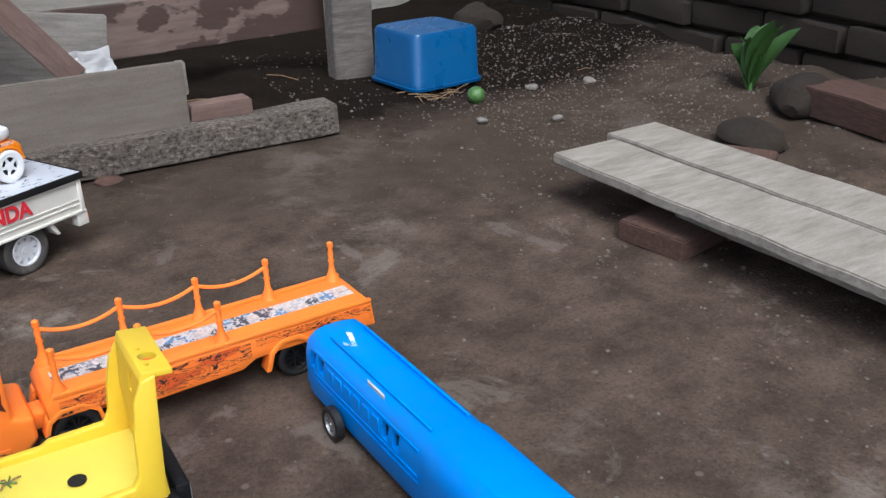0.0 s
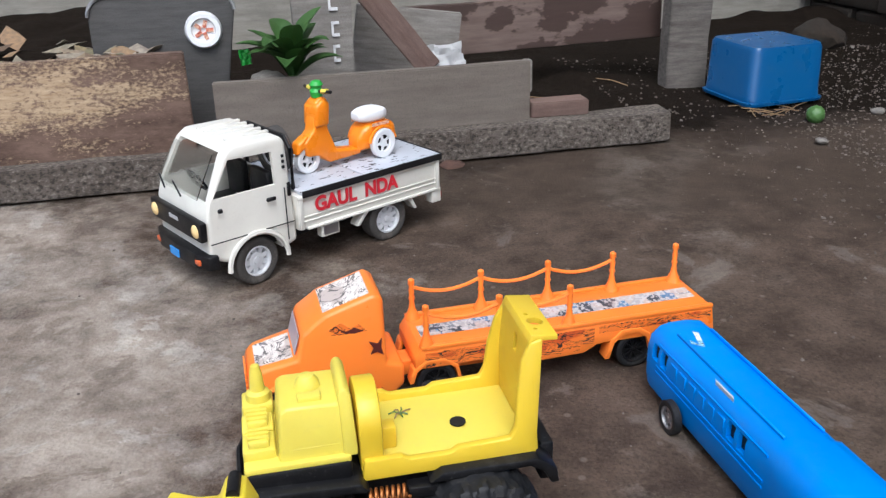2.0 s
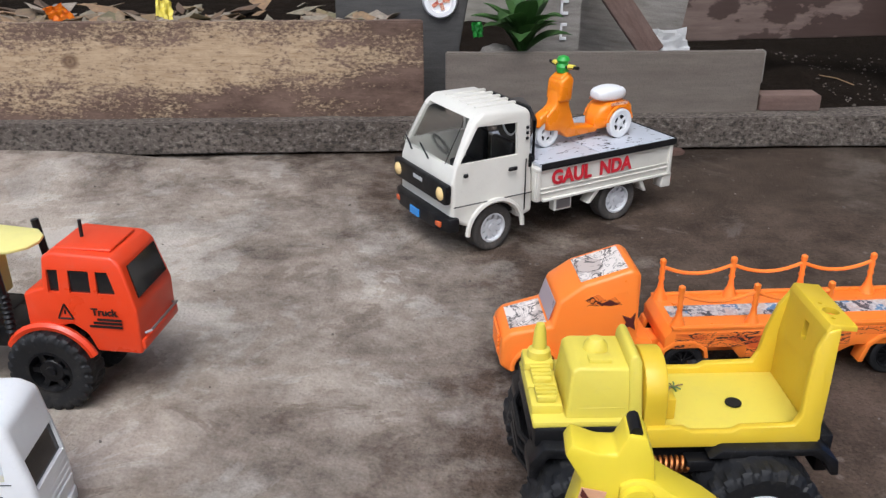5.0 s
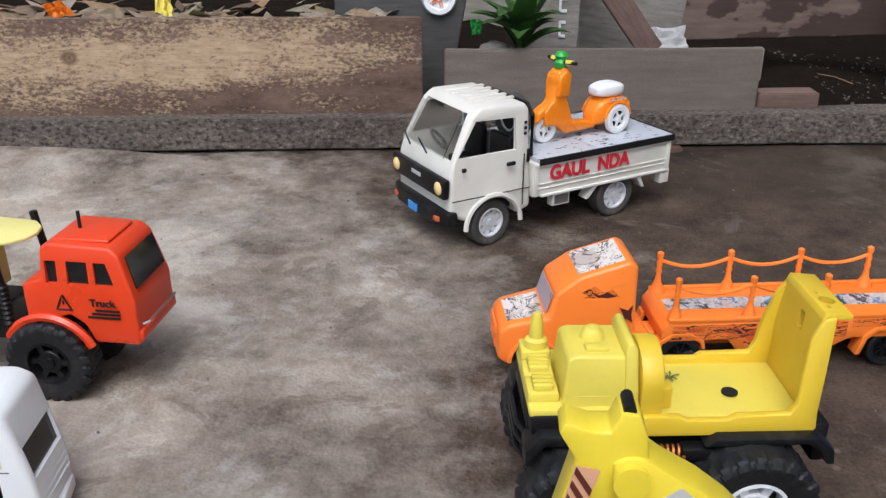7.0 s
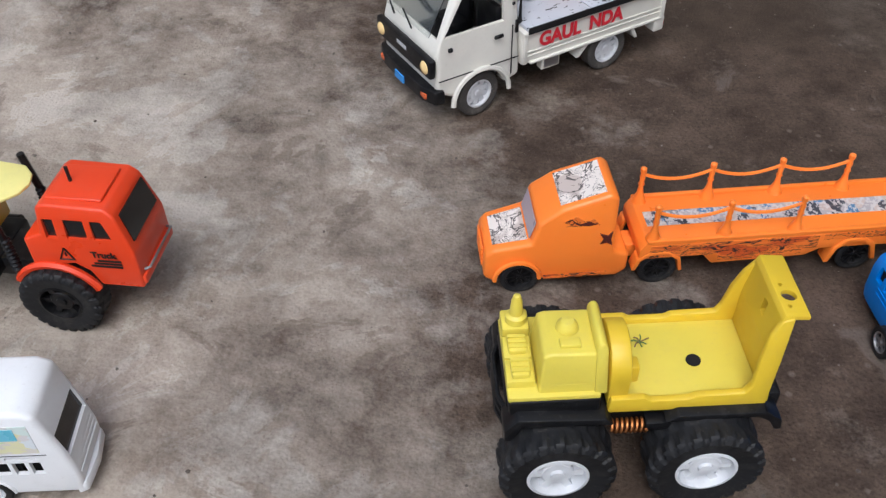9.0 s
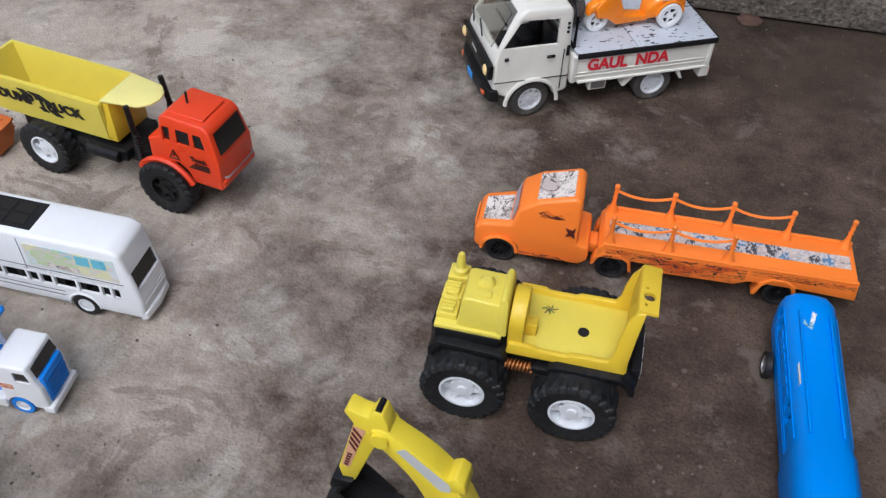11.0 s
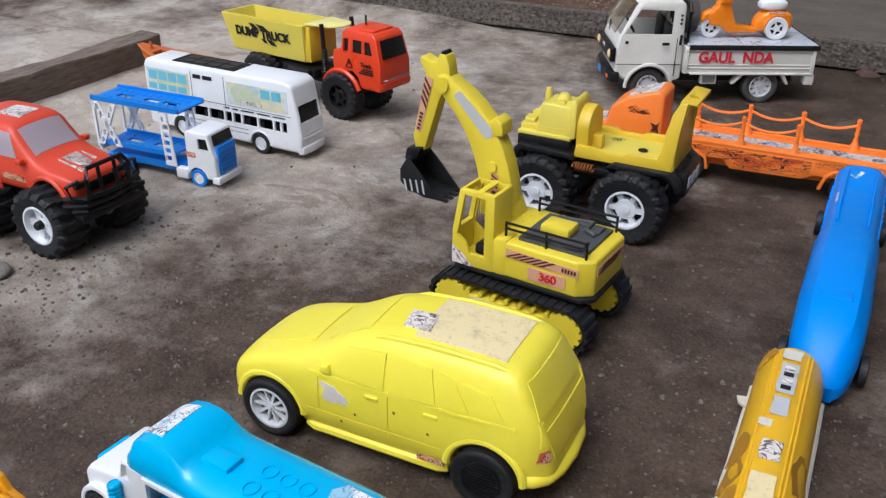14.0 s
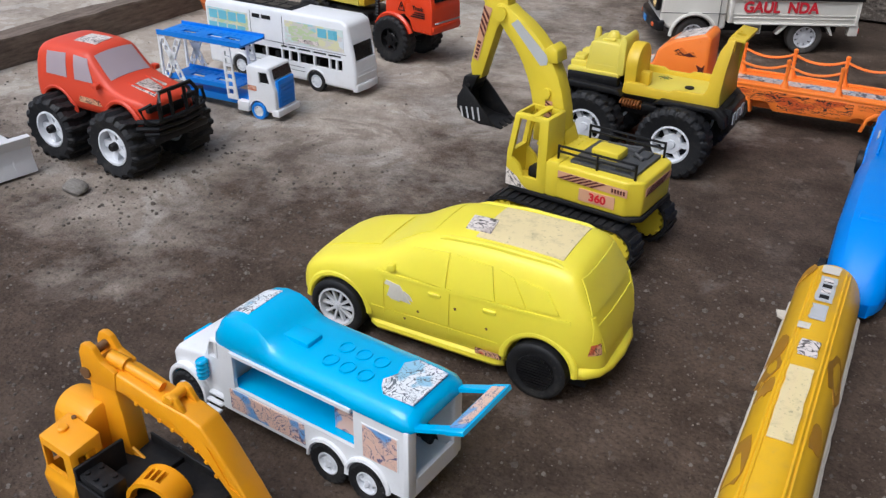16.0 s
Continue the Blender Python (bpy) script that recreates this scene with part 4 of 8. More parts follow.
    for s in (-1, 1):
        bm = fresh()
        box(bm, -0.020, 0.008, s * 0.066 - 0.006, s * 0.066 + 0.006, 0.036, 0.055, 0.001)
        part("tool_box", bm, "cream", P)
        bm = fresh()
        box(bm, -0.017, 0.005, s * 0.0725 - 0.0006, s * 0.0725 + 0.0006, 0.039, 0.051)
        part("tool_box_panel", bm, "steel", P)
        for x0, x1 in ((-0.052, -0.066), (-0.150, -0.136)):
            bm = fresh()
            prism(bm, [(x0, 0.036), (x0 + 0.005, 0.036), (x1 + 0.004, 0.056), (x1 - 0.004, 0.056)], s * 0.055, s * 0.073, 0.0008)
            part("mudguard", bm, "cream", P)
        bm = fresh()
        box(bm, -0.1925, -0.176, s * 0.066 - 0.009, s * 0.066 + 0.009, 0.036, 0.054, 0.0015)
        part("lamp_bracket", bm, "cream", P)
        bm = fresh()
        box(bm, -0.1945, -0.1925, s * 0.066 - 0.007, s * 0.066 + 0.007, 0.041, 0.050, 0.0006)
        part("tail_light", bm, "tail_red", P, "red tail light")
    bm = fresh()
    box(bm, -0.1945, -0.190, -0.02, 0.02, 0.040, 0.054, 0.001)
    part("rear_plate_holder", bm, "cream", P)
    # cab guard and spare wheel
    bm = fresh()
    f = [(0.036, -0.058, 0.108), (0.036, -0.058, 0.160), (0.036, -0.046, 0.172), (0.036, 0.046, 0.172), (0.036, 0.058, 0.160), (0.036, 0.058, 0.108)]
    tube(bm, f + [f[0]], 0.0032, 6)
    part("cab_guard", bm, "black", P, "black frame behind the cab")
    w = wheel(P, 0.022, -0.012, 0.030, 0.024, 1, "grey_rubber", "silver_rim", "plain", label="spare wheel mounted behind the cab")
    w.matrix_basis = pose(0.020, -0.010, 0.140, 0, 0, 90)
    for x, st in ((0.102, 6), (-0.102, 0)):
        for s in (-1, 1):
            wheel(P, x, s * 0.057, 0.0305, 0.026, s, "grey_rubber", "silver_rim", "plain", st)


m, nt, b = nodes("scuffed_bed_sheet")
n1 = tex(nt, "ShaderNodeTexNoise", 90, 2, 0.4, stretch=(1, 2.4, 1))
sp = ramp(nt, n1.outputs[0], [(0.645, (0, 0, 0)), (0.66, (1, 1, 1))])
nt.links.new(mixc(nt, sp.outputs[0], mixc(nt, tex(nt, "ShaderNodeTexNoise", 18).outputs[0], (0.40, 0.43, 0.49), (0.54, 0.56, 0.60)), (0.03, 0.03, 0.035)), b.inputs["Base Color"])
b.inputs["Roughness"].default_value = 0.45
M["bed_sheet"] = m
pickup()


def scooter():
    """Stands on the pickup's bed cover."""
    m = PICKUP @ pose(-0.075, 0.012, 0.1066, 0, 0, 4) @ Matrix.Scale(1.08, 4)
    S = thing("toy_scooter", m, "orange toy scooter with white seat and wheels on the pickup bed", "toy scooter")
    bm = fresh()
    prism(bm, [(0.062, 0.022), (0.066, 0.040), (0.052, 0.052), (0.046, 0.086), (0.036, 0.092), (0.028, 0.088), (0.030, 0.052), (0.018, 0.022), (-0.02, 0.016), (-0.02, 0.008), (0.03, 0.008), (0.045, 0.020)], -0.010, 0.010, 0.003, 3)
    part("front_shield", bm, "scooter", S)
    bm = fresh()
    prism(bm, [(0.050, 0.056), (0.048, 0.082), (0.036, 0.090), (0.027, 0.084), (0.030, 0.056)], -0.014, 0.014, 0.004, 3)
    part("leg_panel", bm, "scooter", S)
    bm = fresh()
    prism(bm, [(0.076, 0.026), (0.074, 0.040), (0.060, 0.048), (0.046, 0.040), (0.044, 0.030), (0.058, 0.036)], -0.008, 0.008, 0.003, 3)
    part("front_mudguard", bm, "scooter", S)
    bm = fresh()
    rings = []
    for x, hw, z0, z1 in ((-0.012, 0.010, 0.010, 0.026), (-0.022, 0.015, 0.010, 0.042), (-0.038, 0.020, 0.011, 0.047), (-0.056, 0.021, 0.011, 0.046), (-0.070, 0.018, 0.012, 0.043), (-0.077, 0.012, 0.014, 0.036)):
        r = []
        for k in range(16):
            a = 2 * math.pi * k / 16
            c, s = math.cos(a), math.sin(a)
            r.append((x, hw * math.copysign(abs(c) ** 0.55, c), (z0 + z1) / 2 + (z1 - z0) / 2 * math.copysign(abs(s) ** 0.55, s)))
        rings.append(r)
    loft(bm, rings)
    part("tail_body", bm, "scooter", S, sub=1)
    bm = fresh()
    rings = []
    for x, hw, z1 in ((-0.018, 0.009, 0.050), (-0.026, 0.014, 0.058), (-0.042, 0.017, 0.061), (-0.056, 0.017, 0.059), (-0.066, 0.012, 0.052)):
        rings.append([(x, hw * math.copysign(abs(math.cos(a)) ** 0.6, math.cos(a)), 0.0535 + (z1 - 0.041) * 0.5 * math.copysign(abs(math.sin(a)) ** 0.6, math.sin(a))) for a in [2 * math.pi * k / 14 for k in range(14)]])
    loft(bm, rings)
    part("seat", bm, "white", S, "white padded seat", sub=1)
    bm = fresh()
    lathe(bm, [(1e-5, 0.088), (0.007, 0.090), (0.0085, 0.097), (0.006, 0.101), (0.0085, 0.105), (0.006, 0.109), (1e-5, 0.111)], (0.036, 0, 0), "z", 16)
    part("headlamp", bm, "green", S, "green headlamp unit on the handlebar")
    bm = fresh()
    tube(bm, [(0.034, -0.026, 0.099), (0.038, 0, 0.097), (0.034, 0.026, 0.099)], 0.0022, 8)
    part("handlebar", bm, "black", S)
    for s in (-1, 1):
        bm = fresh()
        tube(bm, [(0.0355, s * 0.010, 0.098), (0.034, s * 0.019, 0.099)], 0.0032, 8)
        part("grip", bm, "pale_yellow", S, "yellow handlebar sleeve")
    wheel(S, 0.058, 0.0, 0.0165, 0.010, 1, "white", "white", "thin")
    for s in (-1, 1):
        wheel(S, -0.046, s * 0.021, 0.0185, 0.008, s, "white", "white", "thin")
        bm = fresh()
        tube(bm, [(-0.046 + 0.0215 * math.cos(a), s * 0.0215, 0.0185 + 0.0215 * math.sin(a)) for a in [math.pi * (0.05 + 0.1 * k) for k in range(10)]], 0.002, 6)
        part("rear_mudguard", bm, "scooter", S)
        bm = fresh()
        quad(bm, (-0.030, s * 0.0212, 0.042), (-0.058, s * 0.0216, 0.042), (-0.058, s * 0.0210, 0.046), (-0.030, s * 0.0204, 0.046))
        part("sticker", bm, "dec_red", S)
    bm = fresh()
    quad(bm, (-0.0775, 0.007, 0.018), (-0.0775, -0.007, 0.018), (-0.0765, -0.007, 0.032), (-0.0765, 0.007, 0.032))
    part("sticker", bm, "dec_white", S)
    bm = fresh()
    quad(bm, (0.0265, 0.007, 0.062), (0.0265, -0.007, 0.062), (0.0262, -0.007, 0.078), (0.0262, 0.007, 0.078))
    part("sticker", bm, "dec_white", S)


scooter()


def road_train():
    T = thing("toy_lorry", pose(-0.4272, 0.6675, 0, 0, 0, -137.9),
              "orange plastic toy lorry with long flat bed and chain railing", "toy truck")
    # cab
    out = [(0.030, 0.022), (0.030, 0.044), (0.046, 0.048), (0.046, 0.113), (0.054, 0.1185), (0.100, 0.104), (0.122, 0.088), (0.128, 0.064), (0.166, 0.056), (0.173, 0.048), (0.174, 0.020), (0.166, 0.014), (0.04, 0.014)]

    def slim(p):
        k = smooth_step(0.055, 0.112, p.z)
        f = smooth_step(0.125, 0.178, p.x)
        return Vector((p.x, p.y * 0.96 * (1 - 0.10 * k - 0.14 * f), p.z))
    bm = fresh()
    prism(bm, out, -0.036, 0.036, 0.004, 3, shape=slim)
    cab = part("cab", bm, "orange", T)
    arch = fresh()
    for s in (-1, 1):
        cyl(arch, (0.138, 0, 0.019), 0.022, s * 0.018, s * 0.05, n=24)
    carve(cab, arch)
    for s in (-1, 1):
        bm = fresh()
        prism(bm, [(0.055, 0.074), (0.058, 0.098), (0.098, 0.090), (0.115, 0.079)], s * 0.0295, s * 0.0322, 0.0008)
        part("side_panel", bm, "orange", T)
        bm = fresh()
        prism(bm, [(0.062, 0.083), (0.070, 0.092), (0.078, 0.0885), (0.086, 0.0955), (0.099, 0.0895), (0.092, 0.0865), (0.098, 0.082), (0.086, 0.083), (0.078, 0.0795), (0.070, 0.083)], s * 0.0316, s * 0.0327)
        part("sticker", bm, "dec_flame", T, "red and black flame sticker")
        bm = fresh()
        prism(bm, [(0.066, 0.0845), (0.074, 0.089), (0.082, 0.086), (0.090, 0.0905), (0.084, 0.0845), (0.074, 0.083)], s * 0.0326, s * 0.0330)
        part("sticker", bm, "letter_maroon", T)
        bm = fresh()
        prism(bm, [(0.049, 0.058), (0.055, 0.062), (0.061, 0.060), (0.058, 0.066), (0.062, 0.073), (0.054, 0.070), (0.050, 0.075), (0.051, 0.066)], s * 0.0330, s * 0.0352)
        part("sticker", bm, "letter_maroon", T)
        bm = fresh()
        box(bm, 0.052, 0.115, s * 0.0365 - 0.0006, s * 0.0365 + 0.0006, 0.020, 0.024)
        part("trim_line", bm, "dec_flame", T)
        bm = fresh()
        tube(bm, [(0.141 + 0.0225 * math.cos(a), s * 0.0345, 0.019 + 0.0225 * math.sin(a)) for a in [math.pi * k / 12 for k in range(13)]], 0.0025, 6)
        part("wheel_arch", bm, "orange", T)
        bm = fresh()
        prism(bm, [(-0.026, 0.018), (-0.022, 0.036), (-0.008, 0.045), (0.010, 0.045), (0.022, 0.036), (0.026, 0.022), (0.022, 0.022), (0.018, 0.034), (0.008, 0.041), (-0.008, 0.041), (-0.019, 0.033), (-0.022, 0.018)], s * 0.022, s * 0.037, 0.0008)
        part("mudguard", bm, "orange", T)
        bm = fresh()
        prism(bm, [(-0.226, 0.016), (-0.220, 0.038), (-0.208, 0.046), (-0.190, 0.046), (-0.178, 0.036), (-0.172, 0.016), (-0.177, 0.016), (-0.182, 0.033), (-0.192, 0.041), (-0.207, 0.041), (-0.216, 0.034), (-0.221, 0.016)], s * 0.022, s * 0.038, 0.0008)
        part("mudguard", bm, "orange", T)
    bm = fresh()
    quad(bm, (0.1292, -0.026, 0.066), (0.1292, 0.026, 0.066), (0.1236, 0.026, 0.085), (0.1236, -0.026, 0.085), 0.0006)
    part("windscreen", bm, "smoke", T, "dull grey windscreen")
    bm = fresh()
    quad(bm, (0.101, 0.024, 0.1044), (0.058, 0.024, 0.1180), (0.058, -0.024, 0.1180), (0.101, -0.024, 0.1044), -0.0008)
    part("roof_sticker", bm, "dec_wolf", T, "pale roof sticker with grey print")
    bm = fresh()
    quad(bm, (0.165, 0.021, 0.0566), (0.131, 0.024, 0.0638), (0.131, -0.024, 0.0638), (0.165, -0.021, 0.0566), -0.0008)
    part("bonnet_sticker", bm, "dec_wolf", T, "pale bonnet sticker with grey print")
    bm = fresh()
    for k in range(5):
        box(bm, 0.1735, 0.1752, -0.018, 0.018, 0.026 + 0.005 * k, 0.0285 + 0.005 * k)
    part("grille", bm, "orange", T)
    # bed
    bm = fresh()
    prism(bm, [(0.020, 0.048), (0.014, 0.057), (-0.288, 0.057), (-0.292, 0.030), (-0.225, 0.034), (-0.165, 0.034), (-0.150, 0.026), (-0.055, 0.024), (-0.045, 0.036), (0.020, 0.036)], -0.036, 0.036, 0.0015)
    for s in (-1, 1):
        box(bm, -0.288, 0.014, s * 0.0345 - 0.0025, s * 0.0345 + 0.0025, 0.056, 0.060, 0.001)
    part("flat_bed", bm, "orange", T)
    bm = fresh()
    box(bm, -0.28, 0.035, -0.012, 0.012, 0.018, 0.034, 0.002)
    part("chassis", bm, "orange", T)
    for s in (-1, 1):
        bm = fresh()
        quad(bm, (0.010, s * 0.0364, 0.038), (-0.160, s * 0.0364, 0.036), (-0.160, s * 0.0364, 0.053), (0.010, s * 0.0364, 0.053), -s * 0.0004)
        part("side_sticker", bm, "dec_flame", T, "flame print along the bed side")
        bm = fresh()
        quad(bm, (-0.060, s * 0.0366, 0.028), (-0.145, s * 0.0366, 0.030), (-0.145, s * 0.0366, 0.0355), (-0.060, s * 0.0366, 0.0375), -s * 0.0004)
        part("side_sticker", bm, "dec_flame", T)
        bm = fresh()
        quad(bm, (-0.165, s * 0.0364, 0.046), (-0.286, s * 0.0364, 0.046), (-0.286, s * 0.0364, 0.054), (-0.165, s * 0.0364, 0.054), -s * 0.0004)
        part("side_sticker", bm, "dec_flame", T)
    bm = fresh()
    quad(bm, (0.008, -0.011, 0.0573), (0.008, 0.011, 0.0573), (-0.282, 0.011, 0.0573), (-0.282, -0.011, 0.0573), -0.0005)
    part("road_sticker", bm, "dec_road", T, "printed road strip along the bed")
    xs = [0.007 - 0.0714 * k for k in range(5)]
    for s in (-1, 1):
        for i, x in enumerate(xs[:3] if s > 0 else xs):
            bm = fresh()
            y = s * 0.0295
            lathe(bm, [(1e-5, 0.057), (0.008, 0.057), (0.0035, 0.068), (0.0024, 0.076), (0.0034, 0.079), (0.0024, 0.082), (0.0030, 0.088), (0.0022, 0.092), (0.0034, 0.095), (0.0032, 0.099), (1e-5, 0.101)], (x, y, 0), "z", 12)
            part("rail_post", bm, "orange", T)
            if i < (2 if s > 0 else 3):
                bm = fresh()
                pts = [(x - 0.0705 * t, y, 0.0915 - 0.0085 * 4 * t * (1 - t)) for t in [j / 10 for j in range(11)]]
                tube(bm, pts, 0.0019, 6)
                part("chain", bm, "orange", T, "moulded drooping chain between posts")
    for x in (0.138, -0.001, -0.206):
        for s in (-1, 1):
            wheel(T, x, s * 0.0285, 0.0195, 0.012, s, "rubber", "black", "sport")


road_train()


def half_dumper():
    """A monster-wheeled lorry with an open bed and a high rear wall."""
    D = thing("toy_monster_truck", place(-0.2975, 0.400, -140, 1, 0.076),
              "yellow toy lorry with open bed on big black monster wheels", "toy truck")
    for x in (0.062, -0.055):
        for s in (-1, 1):
            wheel(D, x, s * 0.0570, 0.0440, 0.035, s, "rubber", "white_rim", "lug")
    bm = fresh()
    prism(bm, [(0.096, 0.078), (0.102, 0.094), (0.096, 0.104), (0.030, 0.104), (0.022, 0.088), (-0.098, 0.090), (-0.108, 0.084), (-0.100, 0.074), (-0.02, 0.062), (0.02, 0.062), (0.088, 0.072)], -0.036, 0.036, 0.002)
    box(bm, 0.030, 0.100, -0.044, 0.046, 0.092, 0.1085, 0.003)
    part("chassis", bm, "black", D, "glossy black chassis")
    for x in (0.062, -0.063):
        bm = fresh()
        cyl(bm, (x, 0, 0.0455), 0.007, -0.04, 0.04)
        for s in (-1, 1):
            tube(bm, [(x, s * 0.02, 0.05), (x * 0.6, s * 0.022, 0.078)], 0.006, 8)
        part("axle", bm, "black", D)
    for s in (-1, 1):
        bm = fresh()
        prism(bm, [(0.020, 0.088), (0.026, 0.096), (0.094, 0.099), (0.104, 0.086), (0.104, 0.074), (0.098, 0.074), (0.091, 0.090), (0.030, 0.089)], s * 0.03, s * 0.056, 0.0015)
        part("front_mudguard", bm, "black", D)
        bm = fresh()
        prism(bm, [(-0.020, 0.086), (-0.030, 0.093), (-0.098, 0.093), (-0.112, 0.082), (-0.114, 0.070), (-0.108, 0.070), (-0.102, 0.081), (-0.092, 0.087)], s * 0.03, s * 0.054, 0.0015)
        part("rear_mudguard", bm, "black", D)
        bm = fresh()
        tube(bm, [(0.021 - 0.027 * k / 84, s * 0.050 + 0.005 * math.cos(2 * math.pi * k / 12), 0.080 + 0.005 * math.sin(2 * math.pi * k / 12)) for k in range(85)], 0.0014, 6)
        part("spring", bm, "copper", D, "copper-coloured spring")
        bm = fresh()
        box(bm, -0.026, -0.006, s * 0.046 - 0.006, s * 0.046 + 0.006, 0.074, 0.083, 0.0015)
        part("fuel_tank", bm, "black", D)
    for z in (0.066, 0.076, 0.086):
        bm = fresh()
        tube(bm, [(0.098, -0.042, z), (0.106, -0.02, z), (0.106, 0.02, z), (0.098, 0.042, z)], 0.0022, 6)
        part("bull_bar", bm, "black", D)
    # yellow cab on top
    bm = fresh()
    box(bm, 0.030, 0.101, -0.042, 0.048, 0.108, 0.114, 0.002)
    part("cab_base", bm, "pale_yellow", D)

    def cabtaper(p):
        k = (p.z - 0.112) / 0.038
        return Vector((p.x, 0.012 + (p.y - 0.012) * (1 - 0.22 * k), p.z))
    bm = fresh()
    prism(bm, [(0.030, 0.112), (0.034, 0.150), (0.070, 0.151), (0.075, 0.148), (0.078, 0.112)], -0.020, 0.044, 0.0025, 3, shape=cabtaper)
    part("cab", bm, "pale_yellow", D)
    bm = fresh()
    prism(bm, [(0.025, 0.112), (0.027, 0.155), (0.030, 0.160), (0.034, 0.160), (0.036, 0.155), (0.035, 0.112)], -0.022, 0.046, 0.002, shape=cabtaper)
    part("cab_back", bm, "pale_yellow", D)
    for z in (0.120, 0.134):
        bm = fresh()
        box(bm, 0.036, 0.070, 0.0395 - 0.2 * (z - 0.12), 0.0425 - 0.2 * (z - 0.12), z, z + 0.0022, 0.0008, 1)
        part("cab_rib", bm, "pale_yellow", D)
    bm = fresh()
    lathe(bm, [(1e-5, 0.160), (0.005, 0.159), (0.008, 0.155), (0.009, 0.150), (1e-5, 0.150)], (0.054, 0.008, 0), "z", 20)
    part("beacon", bm, "pale_yellow", D)
    bm = fresh()
    box(bm, 0.046, 0.062, 0.020, 0.030, 0.149, 0.1535, 0.0014)
    part("hatch", bm, "pale_yellow", D)
    bm = fresh()
    box(bm, 0.078, 0.100, -0.042, -0.018, 0.112, 0.124, 0.002)
    lathe(bm, [(1e-5, 0.123), (0.009, 0.123), (0.0085, 0.130), (0.0055, 0.132), (0.0045, 0.146), (0.003, 0.152), (1e-5, 0.153)], (0.088, -0.029, 0), "z", 16)
    part("exhaust", bm, "pale_yellow", D)
    for y in (-0.008, 0.018):
        bm = fresh()
        box(bm, 0.079, 0.101, y - 0.006, y + 0.019, 0.112, 0.121, 0.002)
        box(bm, 0.083, 0.097, y - 0.003, y + 0.016, 0.120, 0.126, 0.002)
        for k in range(3):
            box(bm, 0.083, 0.097, y - 0.001 + 0.0055 * k, y + 0.002 + 0.0055 * k, 0.1255, 0.1275)
        part("bonnet_block", bm, "pale_yellow", D)
    # bed
    bm = fresh()
    box(bm, -0.096, 0.022, -0.048, 0.048, 0.093, 0.0985, 0.001)
    part("bed_floor", bm, "pale_yellow", D)
    bm = fresh()
    cyl(bm, (-0.052, 0.004, 0), 0.006, 0.0980, 0.0991, "z", 16)
    part("drain_hole", bm, "matte_black", D)

    def lean_in(p):
        return Vector((p.x, p.y * (1 - 0.26 * smooth_step(0.112, 0.182, p.z)), p.z))
    for s in (-1, 1):
        bm = fresh()
        out = [(-0.099, 0.091), (0.024, 0.091), (0.022, 0.107), (-0.004, 0.107), (-0.009, 0.1035), (-0.038, 0.1035), (-0.043, 0.107), (-0.080, 0.108), (-0.084, 0.116), (-0.086, 0.140), (-0.090, 0.162), (-0.097, 0.176), (-0.106, 0.178), (-0.102, 0.140)]
        prism(bm, out, s * 0.042, s * 0.049, 0.0015, shape=lean_in)
        part("bed_side", bm, "yellow", D)
    bm = fresh()
    prism(bm, [(-0.101, 0.094), (-0.096, 0.094), (-0.094, 0.140), (-0.096, 0.176), (-0.098, 0.181), (-0.117, 0.179), (-0.117, 0.175), (-0.101, 0.176), (-0.099, 0.140)], -0.047, 0.047, 0.0008, shape=lean_in)
    ledge = part("rear_wall", bm, "yellow", D)
    holes = fresh()
    cyl(holes, (-0.107, 0.012, 0), 0.006, 0.165, 0.20, "z", 18)
    h2 = fresh()
    cyl(h2, (-0.104, 0.000, 0), 0.0018, 0.165, 0.20, "z", 10)
    h3 = fresh()
    cyl(h3, (-0.104, 0.024, 0), 0.0018, 0.165, 0.20, "z", 10)
    h4 = fresh()
    box(h4, -0.112, -0.088, 0.000, 0.008, 0.154, 0.168)
    carve(ledge, holes, h2, h3, h4)
    bm = fresh()
    pts = [(-0.030, 0.095), (-0.030, 0.126)] + [(-0.030 * math.cos(a), 0.126 + 0.026 * math.sin(a)) for a in [math.pi * k / 14 for k in range(1, 14)]] + [(0.030, 0.126), (0.030, 0.095)]
    prism(bm, [(y + 0.014, z) for y, z in pts], 0.008, 0.024, 0.002, axis="x")
    part("front_arch", bm, "yellow", D)
    bm = fresh()
    box(bm, -0.004, 0.010, 0.010, 0.024, 0.098, 0.116, 0.002)
    part("pivot_block", bm, "yellow", D)
    bm = fresh()
    box(bm, -0.116, -0.106, -0.034, 0.034, 0.058, 0.090, 0.002)
    part("rear_bumper", bm, "black", D)
    for y in (-0.02, 0.0, 0.02):
        bm = fresh()
        box(bm, -0.1175, -0.1155, y - 0.006, y + 0.006, 0.068, 0.082)
        part("rear_lettering_bar", bm, "silver_label", D)


M["steel_bright"] = metal("brushed_bright_rim", (0.80, 0.80, 0.82), 0.34)
M["copper"] = metal("copper_spring", (0.50, 0.20, 0.07), 0.35)
half_dumper()
for o in [o for o in scene.objects if o.parent and o.parent.name == "toy_monster_truck" and o.name.split(".")[0] in ("bed_floor", "bed_side", "rear_wall", "front_arch", "pivot_block", "cab", "cab_back", "cab_base", "cab_rib", "beacon", "hatch", "bonnet_block", "exhaust")]:
    o.matrix_basis = Matrix.Diagonal((1, 0.92, 0.985, 1))


